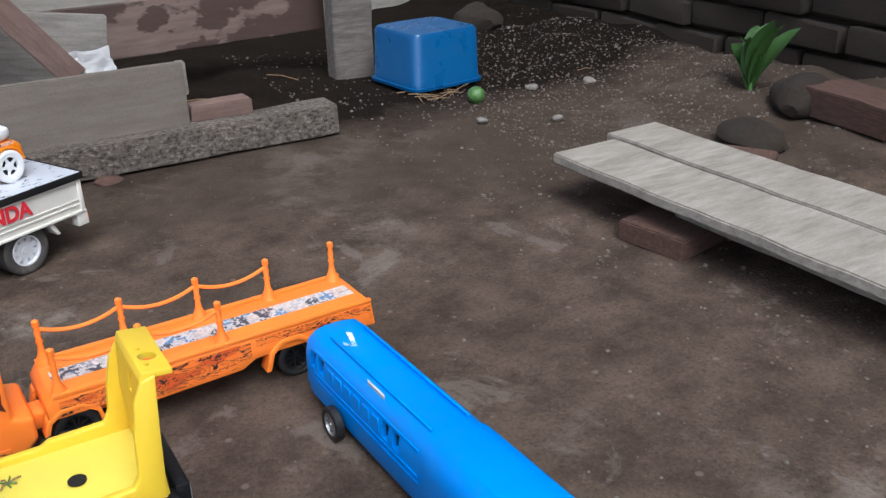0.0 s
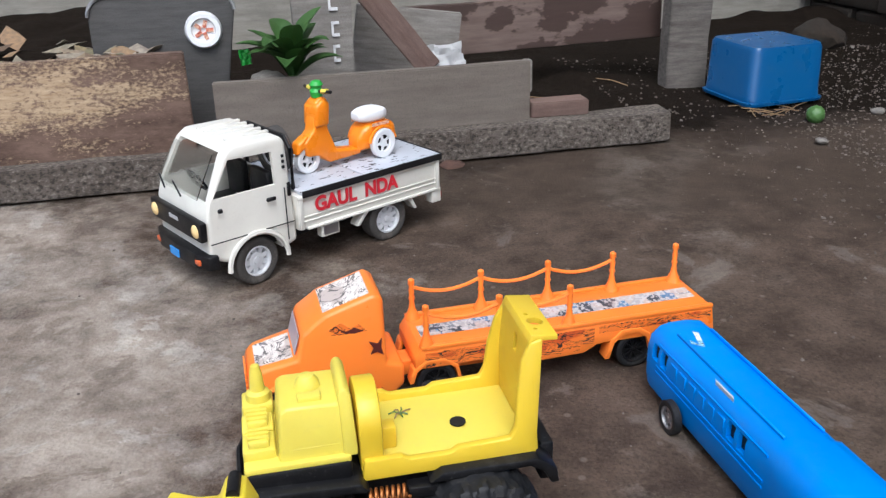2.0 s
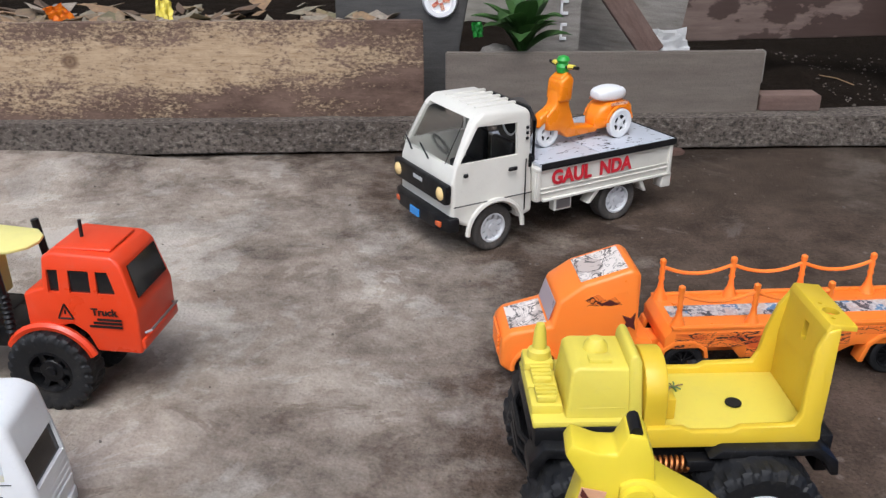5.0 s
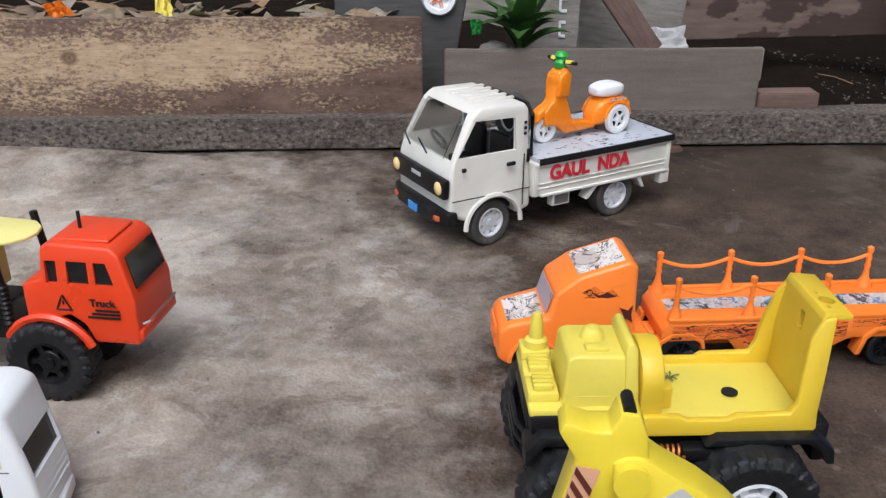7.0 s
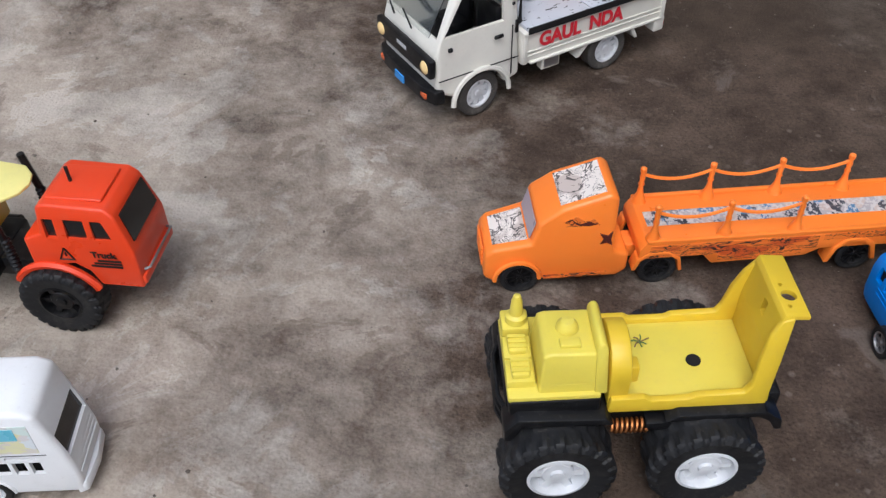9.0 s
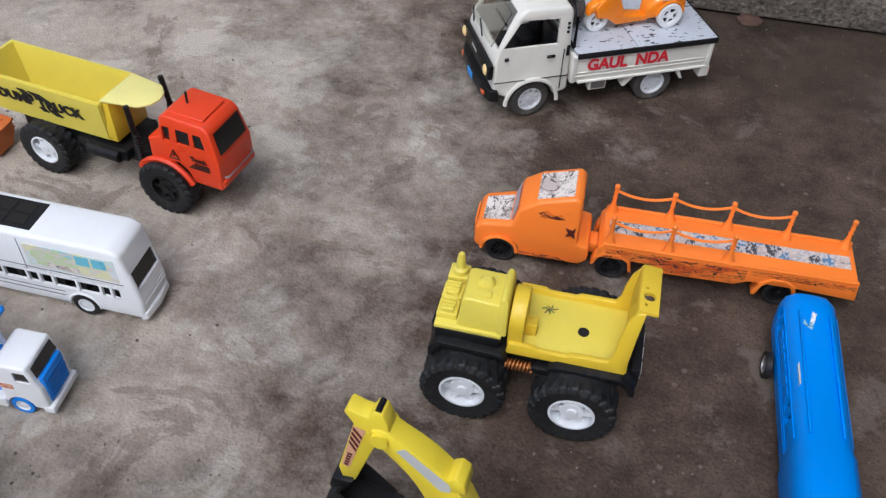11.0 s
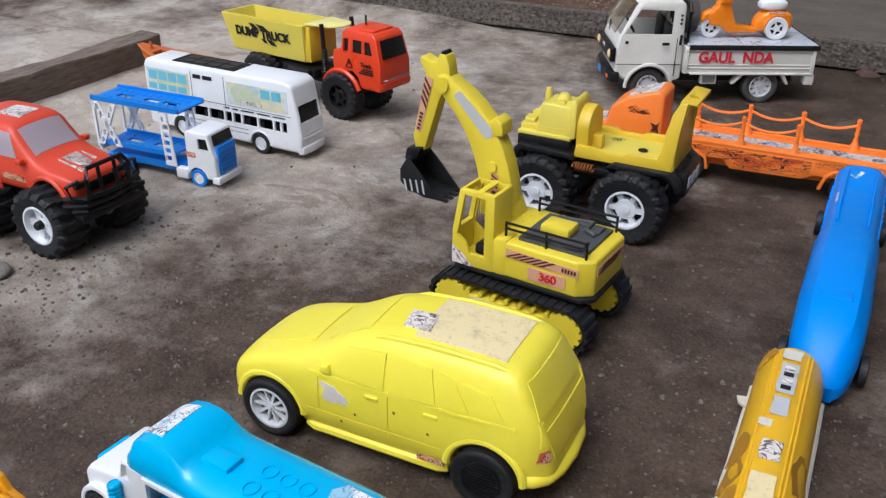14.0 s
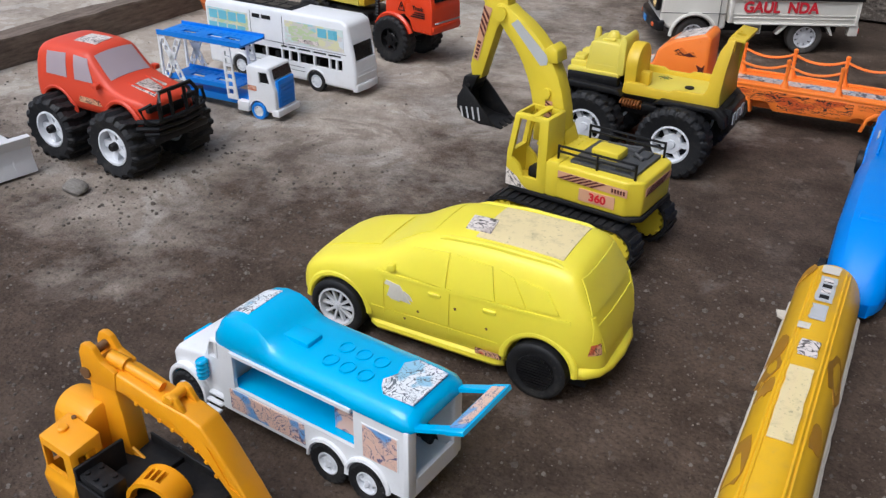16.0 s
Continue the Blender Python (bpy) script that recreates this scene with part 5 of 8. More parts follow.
def blue_train():
    B = thing("toy_train_car", place(-0.085, 0.563, 131.4, 1, 0.037),
              "long glossy blue plastic toy train car with scuffed roof", "toy train")

    def ring(x, hw, top, sh, z0=0.012):
        base = [(-hw * 0.92, z0), (-hw, z0 + 0.012), (-hw, sh - 0.012), (-hw * 0.90, sh), (-hw * 0.62, top - 0.002), (-hw * 0.3, top), (hw * 0.3, top), (hw * 0.62, top - 0.002), (hw * 0.90, sh), (hw, sh - 0.012), (hw, z0 + 0.012), (hw * 0.92, z0)]
        return [(x, y, z) for y, z in base]
    bm = fresh()
    loft(bm, [ring(0.230, 0.025, 0.064, 0.056, 0.018), ring(0.227, 0.0285, 0.073, 0.064), ring(0.219, 0.0302, 0.077, 0.067), ring(0.200, 0.0305, 0.078, 0.068), ring(0.02, 0.0305, 0.078, 0.068),
              ring(0.015, 0.033, 0.080, 0.068), ring(-0.130, 0.033, 0.080, 0.068), ring(-0.170, 0.032, 0.074, 0.060), ring(-0.200, 0.028, 0.056, 0.044), ring(-0.216, 0.021, 0.036, 0.030), ring(-0.222, 0.014, 0.026, 0.022)])
    body = part("body", bm, "blue", B)
    cuts = []
    for s in (-1, 1):
        for x in (0.208, 0.192, 0.078, 0.062):
            c = fresh()
            box(c, x - 0.0055, x + 0.0055, s * 0.0245, s * 0.045, 0.046, 0.0615)
            cuts.append(c)
    carve(body, *cuts)
    for s in (-1, 1):
        # black plates in the recesses paint in the dark of the inside
        for x in (0.208, 0.192, 0.078, 0.062):
            bm = fresh()
            box(bm, x - 0.0052, x + 0.0052, s * 0.0255 - 0.0006, s * 0.0255 + 0.0006, 0.0463, 0.0612)
            part("window", bm, "matte_black", B, "window recess with black plate for the unlit inside")
        for x in (0.173, 0.157, 0.141, 0.125, 0.109, 0.093):
            bm = fresh()
            box(bm, x - 0.0055, x + 0.0055, s * 0.0303 - 0.0008, s * 0.0303 + 0.0008, 0.046, 0.060, 0.0005, 1)
            part("window_panel", bm, "blue", B)
        for z in (0.036, 0.042, 0.064):
            bm = fresh()
            y = 0.0305 if z < 0.06 else 0.0286
            box(bm, 0.03, 0.205, s * y - 0.0008, s * y + 0.0008, z - 0.001, z + 0.001)
            part("side_rib", bm, "blue", B)
    for y in (-0.0165, 0.0165):
        bm = fresh()
        box(bm, 0.03, 0.195, y - 0.0012, y + 0.0012, 0.0765, 0.0795, 0.0006, 1)
        part("roof_rib", bm, "blue", B)
    bm = fresh()
    box(bm, -0.150, -0.125, -0.015, 0.015, 0.0745, 0.0790, 0.002)
    part("roof_panel", bm, "blue", B)
    bm = fresh()
    prism(bm, [(0.182, 0.012), (0.172, 0.008), (0.196, 0.002), (0.192, -0.002), (0.168, 0.005), (0.176, 0.014)], 0.0782, 0.0786, axis="z")
    part("scratched_sticker", bm, "dec_white", B)
    bm = fresh()
    prism(bm, [(0.122, 0.0205), (0.094, 0.0205), (0.090, 0.0225), (0.118, 0.0225)], 0.0705, 0.0755, axis="z")
    part("scuff_label", bm, "silver_label", B)
    bm = fresh()
    box(bm, -0.195, 0.205, -0.024, 0.024, 0.008, 0.016, 0.002)
    part("underframe", bm, "matte_black", B)
    for x in (0.161, -0.164):
        for s in (-1, 1):
            wheel(B, x, s * 0.0365, 0.0155, 0.008, s, "rubber", "steel", "thin")


blue_train()


def worn_train():
    Y = thing("toy_train_car", place(0.156, 0.270, 131.8, 1, 0.029),
              "worn yellow plastic toy train car with peeling stickers", "toy train")
    bm = fresh()
    rings = []
    for x, k, top in ((0.156, 0.80, 0.052), (0.152, 0.95, 0.060), (0.140, 1.0, 0.063), (-0.02, 1.0, 0.064), (-0.2, 1.0, 0.064), (-0.30, 1.0, 0.064), (-0.315, 0.9, 0.058)):
        h = 0.029 * k
        sec = [(-h * 0.96, 0.004)] + [(-h * math.cos(a), 0.022 + (top - 0.022) * math.sin(a) ** 0.9) for a in [math.pi * k / 18 for k in range(19)]] + [(h * 0.96, 0.004)]
        rings.append([(x, y, z) for y, z in sec])
    loft(bm, rings)
    part("body", bm, "train_yellow", Y)
    for y, z in ((-0.0150, 0.0590), (0.0150, 0.0590), (-0.0118, 0.0612), (0.0118, 0.0612)):
        bm = fresh()
        tube(bm, [(0.142, y, z - 0.0012), (-0.30, y, z)], 0.0013, 6)
        part("roof_rib", bm, "train_yellow", Y)
    for s in (-1, 1):
        bm = fresh()
        pts = [(0.15 - 0.0125 * k, s * (0.0302 + 0.0009 * noise.noise(Vector((k * 1.7, s, 0)))), 0.010 + 0.0015 * noise.noise(Vector((k * 0.9, 2, s)))) for k in range(37)]
        tube(bm, pts, 0.0024, 6)
        part("split_seam", bm, "paper", Y, "ragged pale split seam")
    for x0, x1, y0, y1, mat in ((0.118, 0.072, -0.006, 0.008, "silver_label"), (0.066, 0.040, -0.005, 0.008, "silver_label"), (0.006, -0.018, -0.007, 0.008, "dec_wolf"), (-0.035, -0.13, -0.008, 0.010, "cream_label"), (0.140, 0.125, -0.006, 0.009, "paper"), (0.034, 0.024, -0.002, 0.014, "paper")):
        bm = fresh()
        n = 8
        rim_a = [(x0 + (x1 - x0) * k / n, y0 + 0.0012 * noise.noise(Vector((k * 1.3, x0 * 90, 0)))) for k in range(n + 1)]
        rim_b = [(x0 + (x1 - x0) * k / n, y1 + 0.0016 * noise.noise(Vector((k * 1.7, x1 * 90, 4)))) for k in range(n, -1, -1)]
        prism(bm, rim_a + rim_b, 0.0642, 0.0647, axis="z", off=(0, 0, 0) if abs(y1) <= 0.010 else (0, 0, -0.0015))
        part("roof_sticker", bm, mat, Y)
    for i, (x, y, L, w) in enumerate(((0.005, 0.0228, 0.020, 0.006), (-0.028, 0.0235, 0.014, 0.007), (-0.060, 0.0205, 0.012, 0.005), (-0.012, -0.0235, 0.026, 0.007), (0.140, 0.0215, 0.010, 0.007), (-0.100, -0.021, 0.016, 0.005), (-0.15, 0.0225, 0.030, 0.006))):
        bm = fresh()
        n = 12
        grid = []
        for k in range(n):
            a = 2 * math.pi * k / n
            q = 1 + 0.55 * noise.noise(Vector((k * 1.1, i * 3.7, 0)))
            px, py = x + L * q * math.cos(a), y + w * q * math.sin(a)
            c = max(-0.999, min(0.999, -py / 0.029))
            z = 0.022 + 0.042 * math.sin(math.acos(c)) ** 0.9
            grid.append((px, py, z + 0.0004))
        loft(bm, [grid, [(px, py * 1.012, z + 0.0006) for px, py, z in grid]])
        part("glue_stain", bm, "glue_brown", Y, "brown patch where a sticker tore away")
    for k in range(4):
        bm = fresh()
        box(bm, 0.113 - 0.010 * k, 0.107 - 0.010 * k, -0.003, 0.005, 0.0646, 0.0651)
        part("sticker_mark", bm, "matte_black" if k % 2 else "dec_wolf", Y)
    bm = fresh()
    box(bm, -0.30, 0.15, -0.027, 0.027, 0.0, 0.006)
    part("underframe", bm, "matte_black", Y)
    bm = fresh()
    prism(bm, [(0.128, 0.030), (0.126, 0.040), (0.116, 0.037), (0.112, 0.030)], 0.012, 0.014, axis="z")
    part("torn_flap", bm, "paper", Y)


worn_train()


def car_body(bm, secs, n=7):
    """Sections (x, z0, zs, zr, half width low, half width shoulder, half width roof) joined to a smooth shell."""
    rings = []
    for x, z0, zs, zr, wl, ws, wr in secs:
        half = [(wl * 0.5, z0), (wl, z0 + 0.003), (ws, z0 + (zs - z0) * 0.5), (ws * 0.985, zs), ((ws * 0.985 + wr) / 2, zs + (zr - zs) * 0.55), (wr, zr - 0.003), (wr * 0.5, zr)]
        rings.append([(x, y, z) for y, z in half] + [(x, -y, z) for y, z in half[::-1]])
    return loft(bm, rings)


def lemon_suv():
    S = thing("toy_suv", pose(-0.0175, 0.0695, 0, 0, 0, -138.6),
              "lemon yellow moulded plastic toy SUV with peeling stickers", "toy car")
    bm = fresh()
    car_body(bm, [
        (0.150, 0.022, 0.034, 0.040, 0.0269, 0.0314, 0.0257),
        (0.146, 0.014, 0.044, 0.054, 0.0403, 0.0448, 0.0351),
        (0.134, 0.012, 0.058, 0.068, 0.0482, 0.0526, 0.0398),
        (0.110, 0.012, 0.067, 0.078, 0.0515, 0.0560, 0.0445),
        (0.075, 0.012, 0.071, 0.087, 0.0515, 0.0560, 0.0445),
        (0.058, 0.012, 0.073, 0.093, 0.0515, 0.0560, 0.0445),
        (0.030, 0.012, 0.073, 0.111, 0.0515, 0.0560, 0.0421),
        (0.010, 0.012, 0.074, 0.120, 0.0515, 0.0560, 0.0421),
        (-0.030, 0.012, 0.075, 0.124, 0.0515, 0.0560, 0.0433),
        (-0.100, 0.014, 0.080, 0.1235, 0.0515, 0.0560, 0.0440),
        (-0.118, 0.016, 0.081, 0.1205, 0.0505, 0.0555, 0.0430),
        (-0.125, 0.017, 0.081, 0.1120, 0.0490, 0.0540, 0.0425),
        (-0.134, 0.018, 0.080, 0.0950, 0.0455, 0.0510, 0.0420),
        (-0.139, 0.019, 0.076, 0.0840, 0.0425, 0.0475, 0.0405),
        (-0.145, 0.020, 0.058, 0.0660, 0.0380, 0.0425, 0.0380),
        (-0.148, 0.022, 0.046, 0.0520, 0.0330, 0.0365, 0.0330),
        (-0.149, 0.024, 0.036, 0.0420, 0.0270, 0.0290, 0.0270)])
    body = part("body", bm, "suv", S, sub=2)
    cuts = []
    for s in (-1, 1):
        for x in (0.100, -0.097):
            c = fresh()
            cyl(c, (x, 0, 0.027), 0.0305, s * 0.028, s * 0.07, n=32)
            cuts.append(c)
        for z in (0.040,):
            c = fresh()
            box(c, -0.060, 0.064, s * 0.0540, s * 0.07, z, z + 0.0015)
            cuts.append(c)
        for x in (0.050, -0.015):
            c = fresh()
            box(c, x, x + 0.001, s * 0.0538, s * 0.07, 0.030, 0.075)
            cuts.append(c)
    carve(body, *cuts)
    for s in (-1, 1):
        for poly in ([(0.044, 0.081), (0.026, 0.104), (-0.010, 0.109), (-0.010, 0.078)], [(-0.016, 0.078), (-0.016, 0.109), (-0.050, 0.108), (-0.056, 0.080)], [(-0.062, 0.081), (-0.057, 0.107), (-0.070, 0.104), (-0.084, 0.082)], [(-0.090, 0.083), (-0.076, 0.104), (-0.100, 0.101), (-0.112, 0.084)]):
            onto("side_window", body, poly, "y", s, 0.0013, "suv", S)
    onto("bonnet_panel", body, [(0.128, -0.026), (0.128, 0.026), (0.068, 0.030), (0.068, -0.030)], "z", 1, 0.0009, "suv", S)
    onto("windscreen", body, [(0.052, -0.032), (0.052, 0.032), (0.014, 0.030), (0.014, -0.030)], "z", 1, 0.0006, "suv", S)
    for s in (-1, 1):
        for x in (0.100, -0.097):
            bm = fresh()
            tube(bm, [(x + 0.0325 * math.cos(a), s * 0.0525, 0.027 + 0.0325 * math.sin(a)) for a in [math.pi * (0.02 + 0.96 * k / 18) for k in range(19)]], 0.0036, 8)
            part("wheel_arch", bm, "suv", S)
        for x in (0.000, -0.052):
            bm = fresh()
            side_tab(bm, x, s * 0.0552, 0.069, 0.012, 0.0035, 0.0012)
            part("door_handle", bm, "suv", S)
        bm = fresh()
        tube(bm, [(0.066, s * 0.0465, 0.019), (0.060, s * 0.0490, 0.018), (-0.056, s * 0.0490, 0.018), (-0.064, s * 0.0465, 0.019)], 0.0048, 8)
        part("side_sill", bm, "suv", S)
        bm = fresh()
        tube(bm, [(0.004, s * 0.0365, 0.1140), (-0.004, s * 0.037, 0.1172), (-0.045, s * 0.0375, 0.1203), (-0.098, s * 0.0375, 0.1192), (-0.108, s * 0.037, 0.1160)], 0.0024, 8)
        part("roof_rail", bm, "suv", S)
        onto("torn_sticker", body, [(0.047, 0.055), (0.043, 0.069), (0.034, 0.068), (0.023, 0.053)], "y", s, 0.0006, "paper", S, "torn grey sticker remnant")
        for k, q in enumerate(([(0.050, 0.066), (0.048, 0.070), (0.042, 0.069), (0.044, 0.065)], [(0.029, 0.058), (0.030, 0.064), (0.024, 0.061), (0.021, 0.056)], [(0.044, 0.053), (0.046, 0.057), (0.036, 0.056), (0.034, 0.052)])):
            onto("sticker_scrap", body, q, "y", s, 0.0005, "paper", S)
        for x, z in ((0.016, 0.046), (-0.050, 0.050), (0.030, 0.034), (-0.020, 0.060)):
            onto("scuff_mark", body, [(x, z), (x + 0.0012, z + 0.0022), (x - 0.0006, z + 0.003), (x - 0.0014, z + 0.001)], "y", s, 0.0004, "dull_brown", S)
        bm = fresh()
        box(bm, -0.064, -0.040, s * 0.0545 - 0.0004, s * 0.0545 + 0.0004, 0.024, 0.029)
        part("sticker", bm, "dec_hazard", S)
        bm = fresh()
        prism(bm, [(0.047, 0.080), (0.046, 0.086), (0.040, 0.087), (0.038, 0.081)], s * 0.050, s * 0.057, 0.001)
        part("mirror_stub", bm, "suv", S)
    for s in (-1, 1):
        onto("swage_line", body, [(0.060, 0.0735), (0.060, 0.0765), (-0.122, 0.0805), (-0.122, 0.0775)], "y", s, 0.0010, "suv", S)
        onto("tail_lamp", body, [(s * 0.0470, 0.064), (s * 0.0400, 0.064), (s * 0.0405, 0.084), (s * 0.0455, 0.084)], "x", -1, 0.0012, "suv", S)
    onto("roof_label", body, [(-0.026, -0.031), (-0.026, 0.031), (-0.104, 0.032), (-0.104, -0.032)], "z", 1, 0.0008, "cream_label", S, "scuffed cream roof sticker")
    onto("roof_sticker", body, [(-0.008, -0.002), (-0.012, 0.022), (-0.036, 0.024), (-0.032, 0.000)], "z", 1, 0.0014, "dec_wolf", S)
    onto("rear_window", body, [(0.044, 0.086), (-0.044, 0.086), (-0.037, 0.112), (0.037, 0.112)], "x", -1, 0.0010, "suv", S)
    onto("tailgate", body, [(0.036, 0.050), (-0.036, 0.050), (-0.042, 0.076), (0.042, 0.076)], "x", -1, 0.0009, "suv", S)
    onto("rear_sticker", body, [(0.048, 0.050), (0.040, 0.050), (0.041, 0.061), (0.047, 0.060)], "x", -1, 0.0008, "dec_hazard", S)
    bm = fresh()
    tube(bm, [(x, y, 0.031) for x, y in ((-0.126, 0.0485), (-0.134, 0.0455), (-0.142, 0.038), (-0.147, 0.024), (-0.149, 0), (-0.147, -0.024), (-0.142, -0.038), (-0.134, -0.0455), (-0.126, -0.0485))], 0.0062, 10)
    part("rear_bumper", bm, "suv", S)
    bm = fresh()
    box(bm, -0.135, 0.135, -0.040, 0.040, 0.012, 0.018)
    part("underside", bm, "matte_black", S)
    for s in (-1, 1):
        wheel(S, 0.100, s * 0.0510, 0.0272, 0.018, s, "rubber", "silver_rim", "sport")
        w = wheel(S, -0.097, s * 0.0505, 0.0262, 0.018, s, "rubber", "rubber", "plain", label="black rear wheel with ribbed cover")
        bm = fresh()
        cyl(bm, (0, 0, 0), 0.0165, 0.006, 0.0092, n=28)
        part("hub_cover", bm, "black", w)
        for k in range(-5, 6):
            z = k * 0.0027
            hw = math.sqrt(max(0, 0.0155 ** 2 - z * z))
            bm = fresh()
            box(bm, -hw, hw, 0.0090, 0.0102, z - 0.0009, z + 0.0009)
            part("cover_rib", bm, "black", w)


lemon_suv()


def digger():
    E = thing("toy_excavator", pose(-0.1540, 0.2595, 0, 0, 0, -145) @ Matrix.Diagonal((1.06, 1.0, 1.02, 1)),
              "yellow toy excavator with black tracks and black bucket", "toy excavator")
    # tracks
    for s in (-1, 1):
        yo = s * 0.0435
        path = []
        R, L = 0.0245, 0.060
        for k in range(13):
            a = -math.pi / 2 + math.pi * k / 12
            path.append((L + R * math.cos(a), R + 0.001 + R * math.sin(a)))
        for k in range(13):
            a = math.pi / 2 + math.pi * k / 12
            path.append((-L + R * math.cos(a), R + 0.001 + R * math.sin(a)))
        inner = [(x * 0.965, (z - R - 0.001) * 0.88 + R + 0.001) for x, z in path]
        bm = fresh()
        n = len(path)
        o0 = [bm.verts.new((x, yo - 0.013, z)) for x, z in path]
        o1 = [bm.verts.new((x, yo + 0.013, z)) for x, z in path]
        i0 = [bm.verts.new((x, yo - 0.013, z)) for x, z in inner]
        i1 = [bm.verts.new((x, yo + 0.013, z)) for x, z in inner]
        for k in range(n):
            j = (k + 1) % n
            bm.faces.new((o0[k], o1[k], o1[j], o0[j]))
            bm.faces.new((i0[j], i1[j], i1[k], i0[k]))
            bm.faces.new((o0[j], i0[j], i0[k], o0[k]))
            bm.faces.new((o1[k], i1[k], i1[j], o1[j]))
        bmesh.ops.recalc_face_normals(bm, faces=bm.faces[:])
        track = part("track", bm, "rubber", E, "black ribbed rubber track")
        # cleats on the belt
        per = 4 * L + 2 * math.pi * R
        cleat = None
        for k in range(44):
            d = per * k / 44
            if d < 2 * L:
                x, z, a = -L + d, 0.001, 180
            elif d < 2 * L + math.pi * R:
                t = (d - 2 * L) / R
                x, z, a = L + R * math.sin(t), R + 0.001 - R * math.cos(t), 180 - math.degrees(t)
            elif d < 4 * L + math.pi * R:
                x, z, a = L - (d - 2 * L - math.pi * R), 2 * R + 0.001, 0
            else:
                t = (d - 4 * L - math.pi * R) / R
                x, z, a = -L - R * math.sin(t), R + 0.001 + R * math.cos(t), -math.degrees(t)
            m = pose(x, yo, z, 0, a, 0)
            if cleat is None:
                bm = fresh()
                box(bm, -0.0022, 0.0022, -0.0135, 0.0135, -0.001, 0.0016, 0.0004, 1)
                cleat = part("cleat", bm, "rubber", track, at=m)
            else:
                part("cleat", cleat.data, "rubber", track, at=m)
        for x, r in ((L, 0.0172), (-L, 0.0172)):
            bm = fresh()
            gear = []
            for k in range(14):
                for da, rr in ((-0.34, r), (-0.20, r + 0.0022), (0.20, r + 0.0022), (0.34, r)):
                    a = 2 * math.pi * (k + da) / 14
                    gear.append((x + rr * math.cos(a), R + 0.001 + rr * math.sin(a)))
            prism(bm, gear, yo - 0.011, yo + 0.0115)
            part("sprocket", bm, "digger", E)
        bm = fresh()
        box(bm, -0.046, 0.046, yo - 0.011, yo + 0.011, 0.018, 0.034, 0.002)
        part("track_frame", bm, "digger", E)
        bm = fresh()
        box(bm, -0.044, 0.040, yo + s * 0.0112 - 0.0004, yo + s * 0.0112 + 0.0004, 0.020, 0.031)
        part("track_label", bm, "silver_label", E, "pale worn label on the track frame")
        for k in range(7):
            x = -0.042 + 0.014 * k
            for z, r in ((0.0110, 0.0036), (0.0375, 0.0026)):
                bm = fresh()
                cyl(bm, (x, yo, z), r, -0.010, 0.012, n=14)
                part("roller", bm, "digger", E)
    bm = fresh()
    box(bm, -0.035, 0.035, -0.036, 0.036, 0.022, 0.048, 0.004)
    cyl(bm, (0, 0, 0), 0.028, 0.046, 0.058, "z", 28)
    part("turntable", bm, "matte_black", E)
    bm = fresh()
    prism(bm, [(0.062, -0.047), (0.062, 0.046), (-0.072, 0.047), (-0.082, 0.036), (-0.082, -0.036), (-0.072, -0.047)], 0.0555, 0.0605, 0.001, axis="z")
    part("house_base", bm, "matte_black", E)
    # house
    bm = fresh()
    prism(bm, [(0.030, -0.045), (0.030, 0.045), (-0.066, 0.046), (-0.080, 0.034), (-0.080, -0.034), (-0.066, -0.046)], 0.060, 0.098, 0.003, 3, axis="z")
    part("house", bm, "digger", E)
    bm = fresh()
    box(bm, -0.068, 0.000, -0.034, 0.034, 0.0975, 0.1015, 0.001)
    part("engine_deck", bm, "deck_grey", E, "dusty grey engine deck")
    bm = fresh()
    box(bm, -0.042, -0.012, -0.012, 0.014, 0.1005, 0.111, 0.003)
    part("engine_hood", bm, "digger", E)
    for x, y, w, d in ((-0.054, 0.020, 0.016, 0.022), (-0.054, -0.020, 0.016, 0.018), (-0.018, 0.026, 0.022, 0.010), (-0.030, -0.026, 0.036, 0.008)):
        bm = fresh()
        box(bm, x - w / 2, x + w / 2, y - d / 2, y + d / 2, 0.101, 0.1045, 0.0012)
        part("deck_moulding", bm, "deck_grey", E)
    bm = fresh()
    tube(bm, [(-0.060, -0.006, 0.103), (-0.050, -0.010, 0.1055), (-0.050, -0.028, 0.1055), (-0.020, -0.028, 0.103)], 0.0022, 8)
    part("exhaust_pipe", bm, "deck_grey", E)
    bm = fresh()
    box(bm, 0.000, 0.030, -0.032, 0.010, 0.0975, 0.1015, 0.0012)
    for i in range(4):
        for j in range(4):
            cyl(bm, (0.005 + 0.0065 * i, -0.026 + 0.009 * j, 0), 0.0012, 0.101, 0.1022, "z", 6)
    part("tread_plate", bm, "digger", E, "yellow studded plate")
    for s in (-1, 1):
        for z in (0.108, 0.114):
            bm = fresh()
            tube(bm, [(0.012, s * 0.036, z), (-0.070, s * 0.036, z)], 0.0013, 6)
            part("guard_rail", bm, "black", E)
        for x in (0.012, -0.03, -0.070):
            bm = fresh()
            tube(bm, [(x, s * 0.036, 0.098), (x, s * 0.036, 0.115)], 0.0013, 6)
            part("guard_post", bm, "black", E)
        bm = fresh()
        bm.free()
        o = s * 0.0464
        q = [(0.006, o, 0.084), (-0.068, o, 0.082), (-0.068, o, 0.0905), (0.006, o, 0.092)]
        striped("side_sticker", E, *(q if s > 0 else [q[1], q[0], q[3], q[2]]), n=6, share=0.55)
        bm = fresh()
        box(bm, -0.056, -0.018, s * 0.0462 - 0.0006, s * 0.0462 + 0.0006, 0.066, 0.079)
        part("side_sticker", bm, "label_pink", E, "faded pink label")
